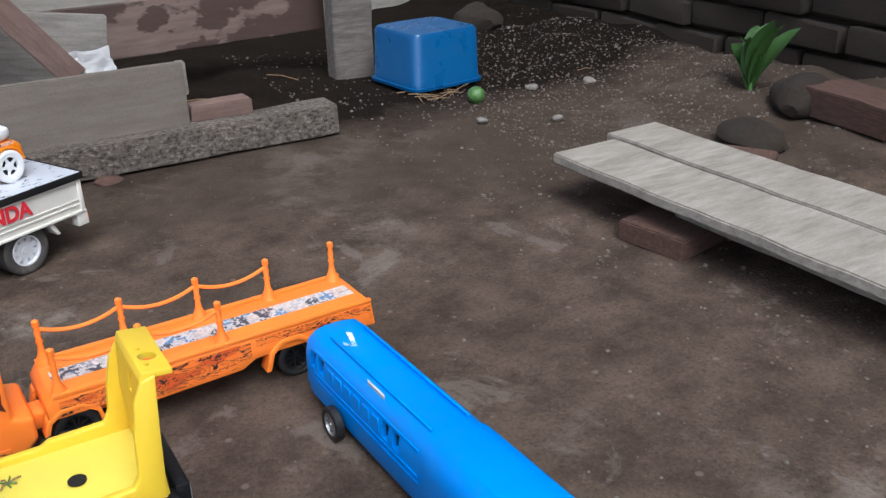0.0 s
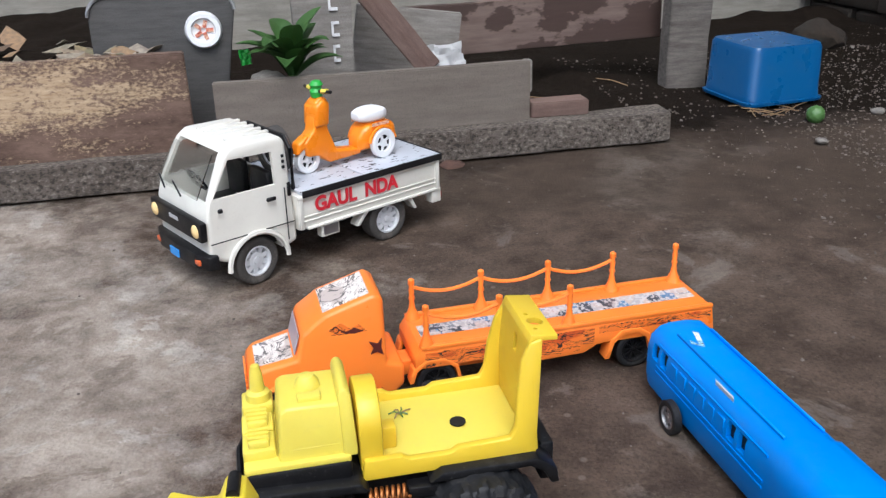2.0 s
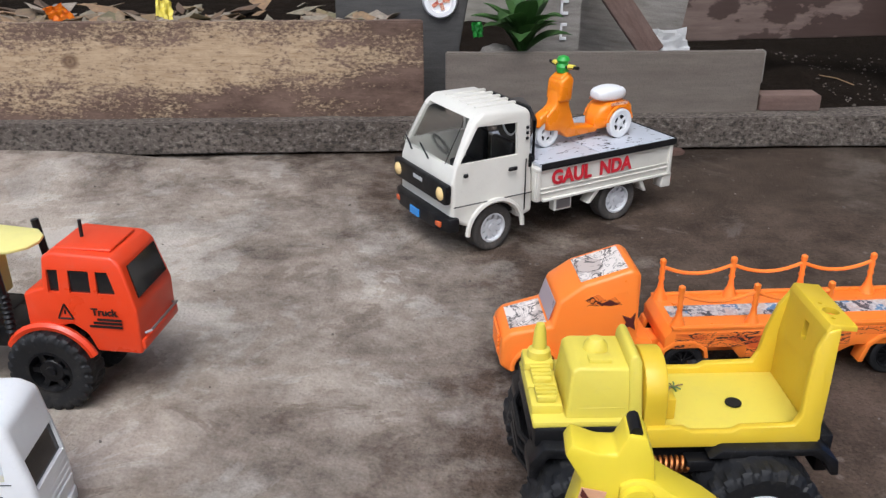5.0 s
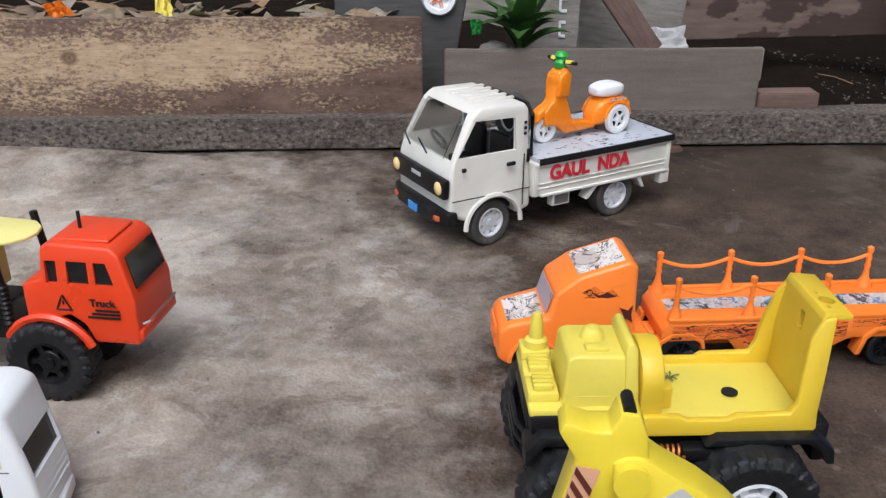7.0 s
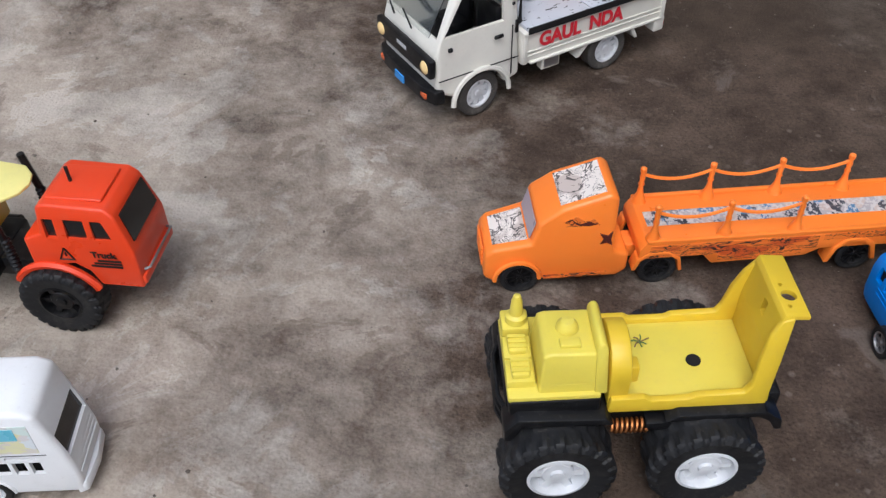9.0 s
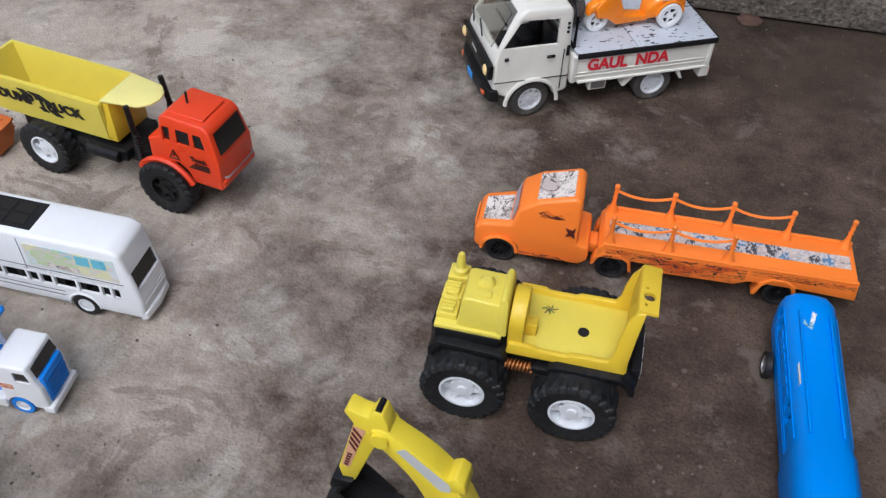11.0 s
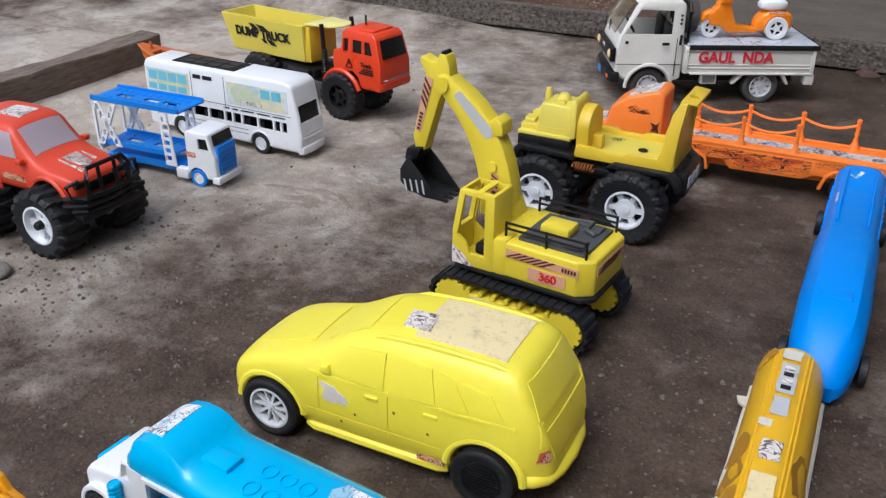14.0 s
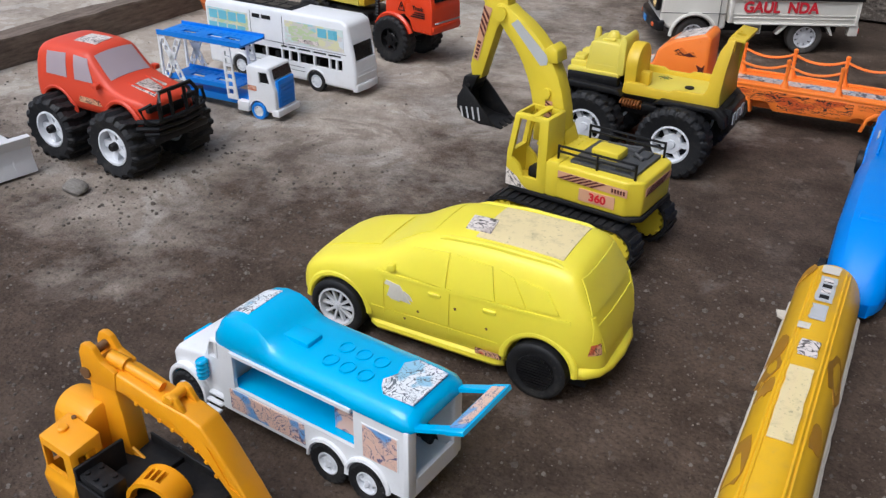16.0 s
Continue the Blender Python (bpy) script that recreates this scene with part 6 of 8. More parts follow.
        words("lettering", "360", 0.012, "letter_red", E, pose(-0.038, s * 0.0472, 0.0725, 90, 0, 0 if s < 0 else 180), "red printed number", 0.0003)
    bm = fresh()
    bm.free()
    striped("rear_sticker", E, (-0.0806, 0.032, 0.082), (-0.0806, -0.032, 0.082), (-0.0806, -0.032, 0.0905), (-0.0806, 0.032, 0.0905), n=7, share=0.7)
    # cab at its left front
    bm = fresh()
    prism(bm, [(0.020, 0.060), (0.020, 0.142), (0.058, 0.142), (0.066, 0.096), (0.066, 0.060)], 0.008, 0.046, 0.002)
    cab = part("cab", bm, "digger", E)
    c1, c2, c3 = fresh(), fresh(), fresh()
    prism(c1, [(0.025, 0.066), (0.025, 0.138), (0.054, 0.138), (0.061, 0.095), (0.061, 0.066)], 0.012, 0.042)
    prism(c2, [(0.030, 0.074), (0.030, 0.137), (0.052, 0.137), (0.060, 0.092), (0.052, 0.086), (0.046, 0.074)], 0.0, 0.06)
    box(c3, 0.024, 0.054, 0.0135, 0.0405, 0.12, 0.16)
    c4 = fresh()
    box(c4, 0.05, 0.08, 0.014, 0.040, 0.098, 0.136)
    carve(cab, c1, c2, c3, c4)
    bm = fresh()
    box(bm, 0.034, 0.040, 0.0078, 0.0462, 0.1405, 0.1425)
    part("roof_bar", bm, "digger", E)
    bm = fresh()
    box(bm, 0.028, 0.046, 0.018, 0.036, 0.070, 0.082, 0.003)
    box(bm, 0.028, 0.034, 0.018, 0.036, 0.080, 0.106, 0.003)
    part("seat", bm, "black", E)
    bm = fresh()
    prism(bm, [(0.065, 0.061), (0.065, 0.080), (0.052, 0.072), (0.046, 0.064), (0.040, 0.061)], 0.0462, 0.0467)
    part("cab_sticker", bm, "dec_wolf", E)
    bm = fresh()
    box(bm, 0.006, 0.020, 0.020, 0.046, 0.060, 0.100, 0.003)
    part("side_tank", bm, "digger", E)
    # boom, arm and bucket, on the house's right
    yb = -0.011

    def plate(name, pts, w, mat="digger", bev=0.0015):
        b = fresh()
        prism(b, pts, yb - w / 2, yb + w / 2, bev)
        return part(name, b, mat, E)
    plate("boom_foot", [(0.014, 0.095), (0.056, 0.095), (0.050, 0.120), (0.024, 0.120)], 0.030)
    def bend(p, q, r, n=9):
        return [tuple((1 - t) ** 2 * a + 2 * t * (1 - t) * b + t * t * c for a, b, c in zip(p, q, r)) for t in [k / n for k in range(n + 1)]]
    plate("boom", bend((0.064, 0.098), (0.062, 0.168), (0.108, 0.210)) + bend((0.108, 0.212), (0.124, 0.222), (0.122, 0.236), 4)[1:] + bend((0.122, 0.236), (0.112, 0.244), (0.098, 0.232), 4)[1:] + bend((0.098, 0.232), (0.022, 0.196), (0.022, 0.098))[1:], 0.020)
    plate("boom_bracket", [(0.056, 0.200), (0.048, 0.206), (0.040, 0.201), (0.038, 0.188), (0.050, 0.186)], 0.022)
    for s in (-1, 1):
        o = yb + s * 0.0104
        bm = fresh()
        prism(bm, [(0.100, 0.220), (0.060, 0.182), (0.052, 0.184), (0.050, 0.192), (0.092, 0.226)], o - 0.0002, o + 0.0003)
        part("boom_label", bm, "silver_label", E, "worn pale strip on the boom")
        q = [(0.050, o, 0.146), (0.053, o, 0.104), (0.043, o, 0.104), (0.041, o, 0.146)]
        striped("boom_sticker", E, *(q if s > 0 else [q[3], q[2], q[1], q[0]]), n=3, share=0.3)
        bm = fresh()
        cyl(bm, (0.114, yb, 0.229), 0.008, s * 0.010, s * 0.0135, n=16)
        part("pivot_pin", bm, "digger", E)
        bm = fresh()
        cyl(bm, (0.049, yb, 0.154), 0.0055, s * 0.010, s * 0.0135, n=14)
        part("pivot_pin", bm, "digger", E)
    plate("arm", [(0.108, 0.248), (0.112, 0.258), (0.120, 0.259), (0.124, 0.250), (0.132, 0.250), (0.143, 0.254), (0.146, 0.249), (0.138, 0.236), (0.155, 0.166), (0.152, 0.152), (0.140, 0.152), (0.120, 0.212), (0.106, 0.232)], 0.016)
    for s in (-1, 1):
        bm = fresh()
        o = yb + s * 0.0084
        bm.free()
        q = [(0.127, o, 0.232), (0.144, o, 0.172), (0.151, o, 0.174), (0.138, o, 0.234)]
        striped("arm_sticker", E, *(q if s < 0 else [q[3], q[2], q[1], q[0]]), n=4, share=0.45)
    bm = fresh()
    tube(bm, [(0.1165, yb - 0.006, 0.259), (0.1165, yb + 0.006, 0.259)], 0.0028, 10)
    part("arm_cap", bm, "black", E)
    bm = fresh()
    prism(bm, [(0.1400, 0.1566), (0.1606, 0.1532), (0.1640, 0.1394), (0.1503, 0.1360)], yb - 0.013, yb + 0.013, 0.002)
    part("bucket_link", bm, "black", E)
    out = [(0.1537, 0.1463), (0.1640, 0.1308), (0.1640, 0.1170), (0.1529, 0.1076), (0.1331, 0.1033), (0.1107, 0.1041), (0.1107, 0.1067), (0.1331, 0.1067), (0.1494, 0.1110), (0.1589, 0.1188), (0.1589, 0.1291), (0.1503, 0.1428)]
    bm = fresh()
    prism(bm, out, yb - 0.0185, yb + 0.0185, 0.0005)
    for s in (-1, 1):
        prism(bm, [(0.1537, 0.1463), (0.1640, 0.1308), (0.1640, 0.1170), (0.1529, 0.1076), (0.1107, 0.1050), (0.1365, 0.1308)], yb + s * 0.0185, yb + s * 0.0208, 0.0005)
    part("bucket", bm, "matte_black", E, "open black digging bucket")
    for s in (-1, 1):
        for k in range(4):
            x = 0.130 + 0.008 * k
            bm = fresh()
            quad(bm, (x, yb + s * 0.0209, 0.1085), (x + 0.0022, yb + s * 0.0209, 0.1085), (x + 0.0052, yb + s * 0.0209, 0.1235 - 0.001 * k), (x + 0.003, yb + s * 0.0209, 0.1235 - 0.001 * k), s * -0.0003)
            part("bucket_mark", bm, "silver_label", E)
    for k in range(4):
        bm = fresh()
        y = yb - 0.015 + 0.010 * k
        prism(bm, [(0.1124, 0.1041), (0.1030, 0.1033), (0.1030, 0.1046), (0.1124, 0.1076)], y - 0.003, y + 0.003)
        part("tooth", bm, "matte_black", E)


digger()
for o in [o for o in scene.objects if o.parent and o.parent.name == "toy_excavator" and o.name.split(".")[0] in ("boom", "boom_bracket", "boom_foot", "boom_label", "boom_sticker", "pivot_pin", "arm", "arm_sticker", "arm_cap", "bucket_link", "bucket", "bucket_mark", "tooth")]:
    o.matrix_basis = pose(0.04, 0, 0) @ Matrix.Diagonal((0.89, 1, 0.985, 1)) @ pose(-0.04, 0, 0)


def ice_cream_van():
    F = thing("toy_food_truck", pose(0.0620, -0.1050, 0, 0, 0, -144.2) @ Matrix.Diagonal((0.925, 1.08, 0.965, 1)),
              "white toy food truck with glossy sky blue roof and open hatch", "toy truck")
    # body shell with the counter opening
    low = [(0.046, 0.045), (0.046, 0.020)]
    for x in (-0.070, -0.109):
        low += [(x + 0.0205 * math.cos(q), max(0.018 + 0.0205 * math.sin(q), 0.020)) for q in [math.pi * (0.03 + 0.94 * k / 10) for k in range(11)]]
    low += [(-0.148, 0.020), (-0.148, 0.045)]
    for s in (-1, 1):
        bm = fresh()
        prism(bm, low, s * 0.0272, s * 0.0300)
        part("side_panel", bm, "white", F)
        bm = fresh()
        box(bm, -0.148, -0.097, s * 0.0286 - 0.0014, s * 0.0286 + 0.0014, 0.045, 0.082)
        part("rear_side_panel", bm, "white", F)
        bm = fresh()
        box(bm, 0.030, 0.046, s * 0.0286 - 0.0014, s * 0.0286 + 0.0014, 0.045, 0.082)
        part("front_side_panel", bm, "white", F)
        bm = fresh()
        box(bm, -0.1485, -0.1435, s * 0.026 - 0.0045, s * 0.026 + 0.0045, 0.020, 0.082, 0.001)
        part("corner_post", bm, "white", F)
    bm = fresh()
    box(bm, -0.148, 0.046, -0.0271, 0.0271, 0.018, 0.0225)
    box(bm, -0.1485, -0.1445, -0.0215, 0.0215, 0.020, 0.034)
    part("floor_pan", bm, "white", F)
    bm = fresh()
    box(bm, -0.098, 0.040, -0.0268, 0.0268, 0.034, 0.0445, 0.001)
    part("counter", bm, "sky_blue", F, "sky blue counter inside")
    bm = fresh()
    box(bm, -0.100, 0.036, -0.004, -0.001, 0.0445, 0.080)
    part("partition", bm, "white", F)
    # roof
    rings = []
    for x, hw, z0, z1 in ((0.052, 0.024, 0.082, 0.087), (0.049, 0.0285, 0.081, 0.096), (0.044, 0.030, 0.081, 0.104), (0.036, 0.0305, 0.081, 0.109), (0.024, 0.031, 0.081, 0.112), (0.010, 0.031, 0.081, 0.1118), (0.002, 0.031, 0.081, 0.1092), (-0.005, 0.031, 0.081, 0.1045), (-0.011, 0.031, 0.081, 0.1005), (-0.018, 0.0312, 0.081, 0.0987), (-0.03, 0.0315, 0.081, 0.098), (-0.13, 0.0315, 0.081, 0.098), (-0.143, 0.031, 0.081, 0.0965), (-0.149, 0.0295, 0.0815, 0.092), (-0.152, 0.026, 0.082, 0.087)):
        sec = [(-hw * 0.97, z0), (-hw, z0 + 0.003), (-hw * 0.96, z0 + (z1 - z0) * 0.6), (-hw * 0.80, z1 - 0.002), (-hw * 0.5, z1), (hw * 0.5, z1), (hw * 0.80, z1 - 0.002), (hw * 0.96, z0 + (z1 - z0) * 0.6), (hw, z0 + 0.003), (hw * 0.97, z0)]
        rings.append([(x, y, z) for y, z in sec])
    bm = fresh()
    loft(bm, rings)
    roof = part("roof", bm, "sky_blue", F, "glossy sky blue moulded roof")
    bm = fresh()
    box(bm, -0.036, -0.010, -0.003, 0.012, 0.097, 0.1018, 0.001)
    part("roof_hatch", bm, "sky_blue", roof)
    for i in range(3):
        for j in range(2):
            bm = fresh()
            lathe(bm, [(0.0052, 0.0975), (0.0064, 0.0975), (0.0064, 0.0990), (0.0052, 0.0990)], (-0.060 - 0.017 * i, -0.004 + 0.017 * j, 0), "z", 20)
            part("roof_ring", bm, "sky_blue", roof)
    bm = fresh()
    prism(bm, [(-0.112, 0.016), (-0.108, 0.010), (-0.113, 0.000), (-0.109, -0.012), (-0.116, -0.020), (-0.144, -0.019), (-0.144, 0.020), (-0.118, 0.021)], 0.0972, 0.0986, axis="z")
    part("roof_sticker", bm, "dec_white", roof, "pale script sticker on the roof")
    onto("roof_sticker", roof, [(0.046, -0.016), (0.046, 0.016), (0.020, 0.018), (0.022, -0.018)], "z", 1, 0.0006, "dec_white", roof)
    # cab and bonnet
    bm = fresh()
    prism(bm, [(0.044, 0.020), (0.044, 0.082), (0.062, 0.080), (0.070, 0.060), (0.104, 0.056), (0.110, 0.048), (0.110, 0.022)], -0.026, 0.026, 0.003, 3)
    cab = part("cab", bm, "white", F)
    c = fresh()
    for s in (-1, 1):
        cyl(c, (0.091, 0, 0.018), 0.021, s * 0.012, s * 0.04, n=24)
        prism(c, [(0.047, 0.062), (0.047, 0.077), (0.053, 0.077), (0.053, 0.062)], s * 0.022, s * 0.04)
        prism(c, [(0.0555, 0.062), (0.0555, 0.077), (0.061, 0.076), (0.064, 0.062)], s * 0.022, s * 0.04)
    carve(cab, c)
    bm = fresh()
    box(bm, 0.100, 0.116, -0.028, 0.028, 0.018, 0.030, 0.003)
    box(bm, 0.108, 0.113, -0.014, 0.014, 0.030, 0.052, 0.002)
    part("front_bumper", bm, "sky_blue", F)
    for s in (-1, 1):
        bm = fresh()
        pts = [(0.091 + 0.024 * math.cos(a), 0.018 + 0.026 * math.sin(a)) for a in [math.pi * (-0.05 + 1.1 * k / 12) for k in range(13)]]
        inn = [(0.091 + 0.020 * math.cos(a), 0.018 + 0.021 * math.sin(a)) for a in [math.pi * (-0.05 + 1.1 * k / 12) for k in range(12, -1, -1)]]
        prism(bm, pts + inn, s * 0.018, s * 0.031, 0.001)
        part("front_mudguard", bm, "white", F)
        bm = fresh()
        cyl(bm, (0.068, s * 0.030, 0), 0.0045, 0.040, 0.058, "z", 14, bev=0.001)
        for k in range(4):
            lathe(bm, [(0.0044, 0.043 + 0.004 * k), (0.0052, 0.0445 + 0.004 * k), (0.0044, 0.046 + 0.004 * k)], (0.068, s * 0.030, 0), "z", 14)
        part("horn_tank", bm, "sky_blue", F)
        for k in range(3):
            bm = fresh()
            box(bm, 0.046, 0.064, s * (0.028 + 0.003 * k) - 0.002, s * (0.028 + 0.003 * k) + 0.002, 0.026 - 0.005 * k, 0.0285 - 0.005 * k, 0.0006, 1)
            part("step", bm, "white", F)
        for x in (-0.070, -0.109):
            bm = fresh()
            tube(bm, [(x + 0.0205 * math.cos(a), s * 0.0305, 0.018 + 0.0205 * math.sin(a)) for a in [math.pi * k / 12 for k in range(13)]], 0.0022, 6)
            part("wheel_arch", bm, "white", F)
        bm = fresh()
        box(bm, -0.046, 0.036, s * 0.0303 - 0.0003, s * 0.0303 + 0.0003, 0.024, 0.043)
        part("side_sticker", bm, "dec_ice", F, "colourful print below the counter")
        bm = fresh()
        box(bm, -0.138, -0.106, s * 0.0303 - 0.0003, s * 0.0303 + 0.0003, 0.043, 0.072)
        part("side_sticker", bm, "dec_ice", F)
        bm = fresh()
        box(bm, -0.139, -0.105, s * 0.0303 - 0.0006, s * 0.0303 + 0.0002, 0.042, 0.073)
        part("window_frame", bm, "white", F)
        bm = fresh()
        box(bm, -0.096, 0.030, s * 0.0312 - 0.0012, s * 0.0312 + 0.0012, 0.0785, 0.0815)
        part("window_lintel", bm, "white", F)
    bm = fresh()
    box(bm, -0.090, -0.070, 0.021, 0.0215, 0.046, 0.066)
    part("menu_board", bm, "dec_ice", F)
    # rear hatch held open like an awning
    H = pose(-0.150, 0, 0.084, 0, 22, 0)
    for s in (-1, 1):
        bm = fresh()
        box(bm, -0.042, 0.0, s * 0.024 - 0.003, s * 0.024 + 0.003, -0.002, 0.002, 0.0006, 1)
        part("hatch_arm", bm, "sky_blue", F, at=H)
    bm = fresh()
    box(bm, -0.046, -0.030, -0.028, 0.028, -0.002, 0.002, 0.0006, 1)
    part("hatch_bar", bm, "sky_blue", F, at=H)
    bm = fresh()
    box(bm, -0.044, -0.032, -0.024, 0.024, 0.0021, 0.0026)
    part("hatch_sticker", bm, "dec_ice", F, at=H)
    for x in (0.091, -0.070, -0.109):
        for s in (-1, 1):
            wheel(F, x, s * 0.026, 0.0178, 0.012, s, "rubber", "white_rim", "lug")


ice_cream_van()


def red_monster():
    R = thing("toy_monster_car", pose(-0.5615, -0.2030, 0, 0, 0, 39.8),
              "red toy off-road car with big black tyres and bull bar", "toy car")
    bm = fresh()
    car_body(bm, [
        (0.098, 0.070, 0.082, 0.088, 0.026, 0.030, 0.026),
        (0.094, 0.062, 0.090, 0.097, 0.038, 0.041, 0.034),
        (0.060, 0.062, 0.094, 0.103, 0.042, 0.046, 0.038),
        (0.040, 0.062, 0.096, 0.108, 0.042, 0.046, 0.038),
        (0.028, 0.062, 0.098, 0.118, 0.042, 0.046, 0.037),
        (0.008, 0.062, 0.099, 0.141, 0.042, 0.046, 0.038),
        (0.000, 0.062, 0.100, 0.147, 0.042, 0.046, 0.039),
        (-0.050, 0.062, 0.100, 0.1485, 0.042, 0.046, 0.039),
        (-0.080, 0.062, 0.100, 0.147, 0.042, 0.046, 0.039),
        (-0.088, 0.062, 0.099, 0.138, 0.042, 0.046, 0.039),
        (-0.094, 0.062, 0.094, 0.102, 0.040, 0.043, 0.038),
        (-0.096, 0.066, 0.082, 0.088, 0.034, 0.036, 0.034)])
    body = part("body", bm, "red_body", R, sub=2)
    cuts = []
    for s in (-1, 1):
        for x in (0.057, -0.057):
            c = fresh()
            cyl(c, (x, 0, 0.062), 0.028, s * 0.025, s * 0.07, n=28)
            cuts.append(c)
    carve(body, *cuts)
    for s in (-1, 1):
        for poly in ([(0.014, 0.108), (0.004, 0.136), (-0.018, 0.138), (-0.018, 0.108)], [(-0.032, 0.108), (-0.032, 0.138), (-0.066, 0.136), (-0.070, 0.108)]):
            onto("side_window", body, poly, "y", s, 0.0006, "smoke", R, "dull violet-grey moulded window")
        onto("side_sticker", body, [(0.026, 0.080), (0.022, 0.088), (-0.012, 0.088), (-0.016, 0.080)], "y", s, 0.0005, "dec_hazard", R)
        for x in (0.057, -0.057):
            bm = fresh()
            tube(bm, [(x + 0.030 * math.cos(a), s * 0.043, 0.062 + 0.030 * math.sin(a)) for a in [math.pi * k / 14 for k in range(15)]], 0.0035, 6)
            part("wheel_arch", bm, "red_body", R)
        bm = fresh()
        box(bm, 0.020, 0.030, s * 0.049 - 0.004, s * 0.049 + 0.004, 0.104, 0.111, 0.002)
        part("wing_mirror", bm, "red_body", R)
        bm = fresh()
        box(bm, 0.090, 0.099, s * 0.028 - 0.009, s * 0.028 + 0.009, 0.082, 0.090, 0.002)
        part("headlight", bm, "matte_black", R)
        for x in (0.057, -0.057):
            w = wheel(R, x, s * 0.047, 0.040, 0.044, s, "rubber", "white_rim", "mud")
            bm = fresh()
            cyl(bm, (0, 0, 0), 0.0062, 0.010, 0.0215, n=16, r2=0.005, bev=0.0008)
            part("hub_nut", bm, "black", w, "black hub nut")
    onto("windscreen", body, [(0.034, -0.032), (0.034, 0.032), (0.008, 0.030), (0.008, -0.030)], "z", 1, 0.0006, "smoke", R, "dull violet-grey moulded windscreen")
    onto("bonnet_sticker", body, [(0.088, -0.016), (0.074, 0.020), (0.050, 0.018), (0.052, -0.018)], "z", 1, 0.0005, "dec_wolf", R, "worn pale bonnet sticker")
    onto("roof_sticker", body, [(-0.006, -0.014), (-0.012, 0.020), (-0.044, 0.014), (-0.040, -0.018)], "z", 1, 0.0005, "dec_wolf", R, "worn pale roof sticker")
    bm = fresh()
    box(bm, -0.09, 0.09, -0.030, 0.030, 0.044, 0.066, 0.004)
    for x in (0.057, -0.057):
        cyl(bm, (x, 0, 0.040), 0.008, -0.046, 0.046, n=14)
    part("chassis", bm, "black", R)
    onto("grille", body, [(0.020, 0.074), (-0.020, 0.074), (-0.022, 0.086), (0.022, 0.086)], "x", 1, 0.0010, "black", R, "black grille")
    for y in (-0.010, 0.010):
        onto("bonnet_rib", body, [(0.084, y - 0.0015), (0.084, y + 0.0015), (0.044, y * 1.5 + 0.0015), (0.044, y * 1.5 - 0.0015)], "z", 1, 0.0011, "red_body", R)
    # bull bar
    for z, w, f in ((0.058, 0.050, 0.108), (0.066, 0.052, 0.110), (0.074, 0.050, 0.110)):
        bm = fresh()
        tube(bm, [(f - 0.020, -w, z), (f, -w * 0.7, z), (f + 0.004, 0, z), (f, w * 0.7, z), (f - 0.020, w, z)], 0.0035, 8)
        part("bull_bar_rail", bm, "black", R)
    bm = fresh()
    tube(bm, [(0.110, -0.030, 0.070), (0.112, -0.032, 0.098), (0.108, -0.026, 0.108), (0.108, 0.026, 0.108), (0.112, 0.032, 0.098), (0.110, 0.030, 0.070)], 0.0028, 8)
    part("bull_bar_hoop", bm, "black", R)
    for s in (-1, 1):
        bm = fresh()
        tube(bm, [(0.108, s * 0.036, 0.070), (0.106, s * 0.050, 0.076), (0.100, s * 0.052, 0.092), (0.106, s * 0.038, 0.096)], 0.0026, 8)
        part("lamp_guard", bm, "black", R)
    for y in (-0.012, 0.012):
        bm = fresh()
        tube(bm, [(0.113, y, 0.062), (0.110, y, 0.107)], 0.0024, 8)
        part("bull_bar_post", bm, "black", R)
    bm = fresh()
    box(bm, 0.088, 0.112, -0.046, 0.046, 0.046, 0.056, 0.003)
    part("skid_plate", bm, "black", R)


red_monster()


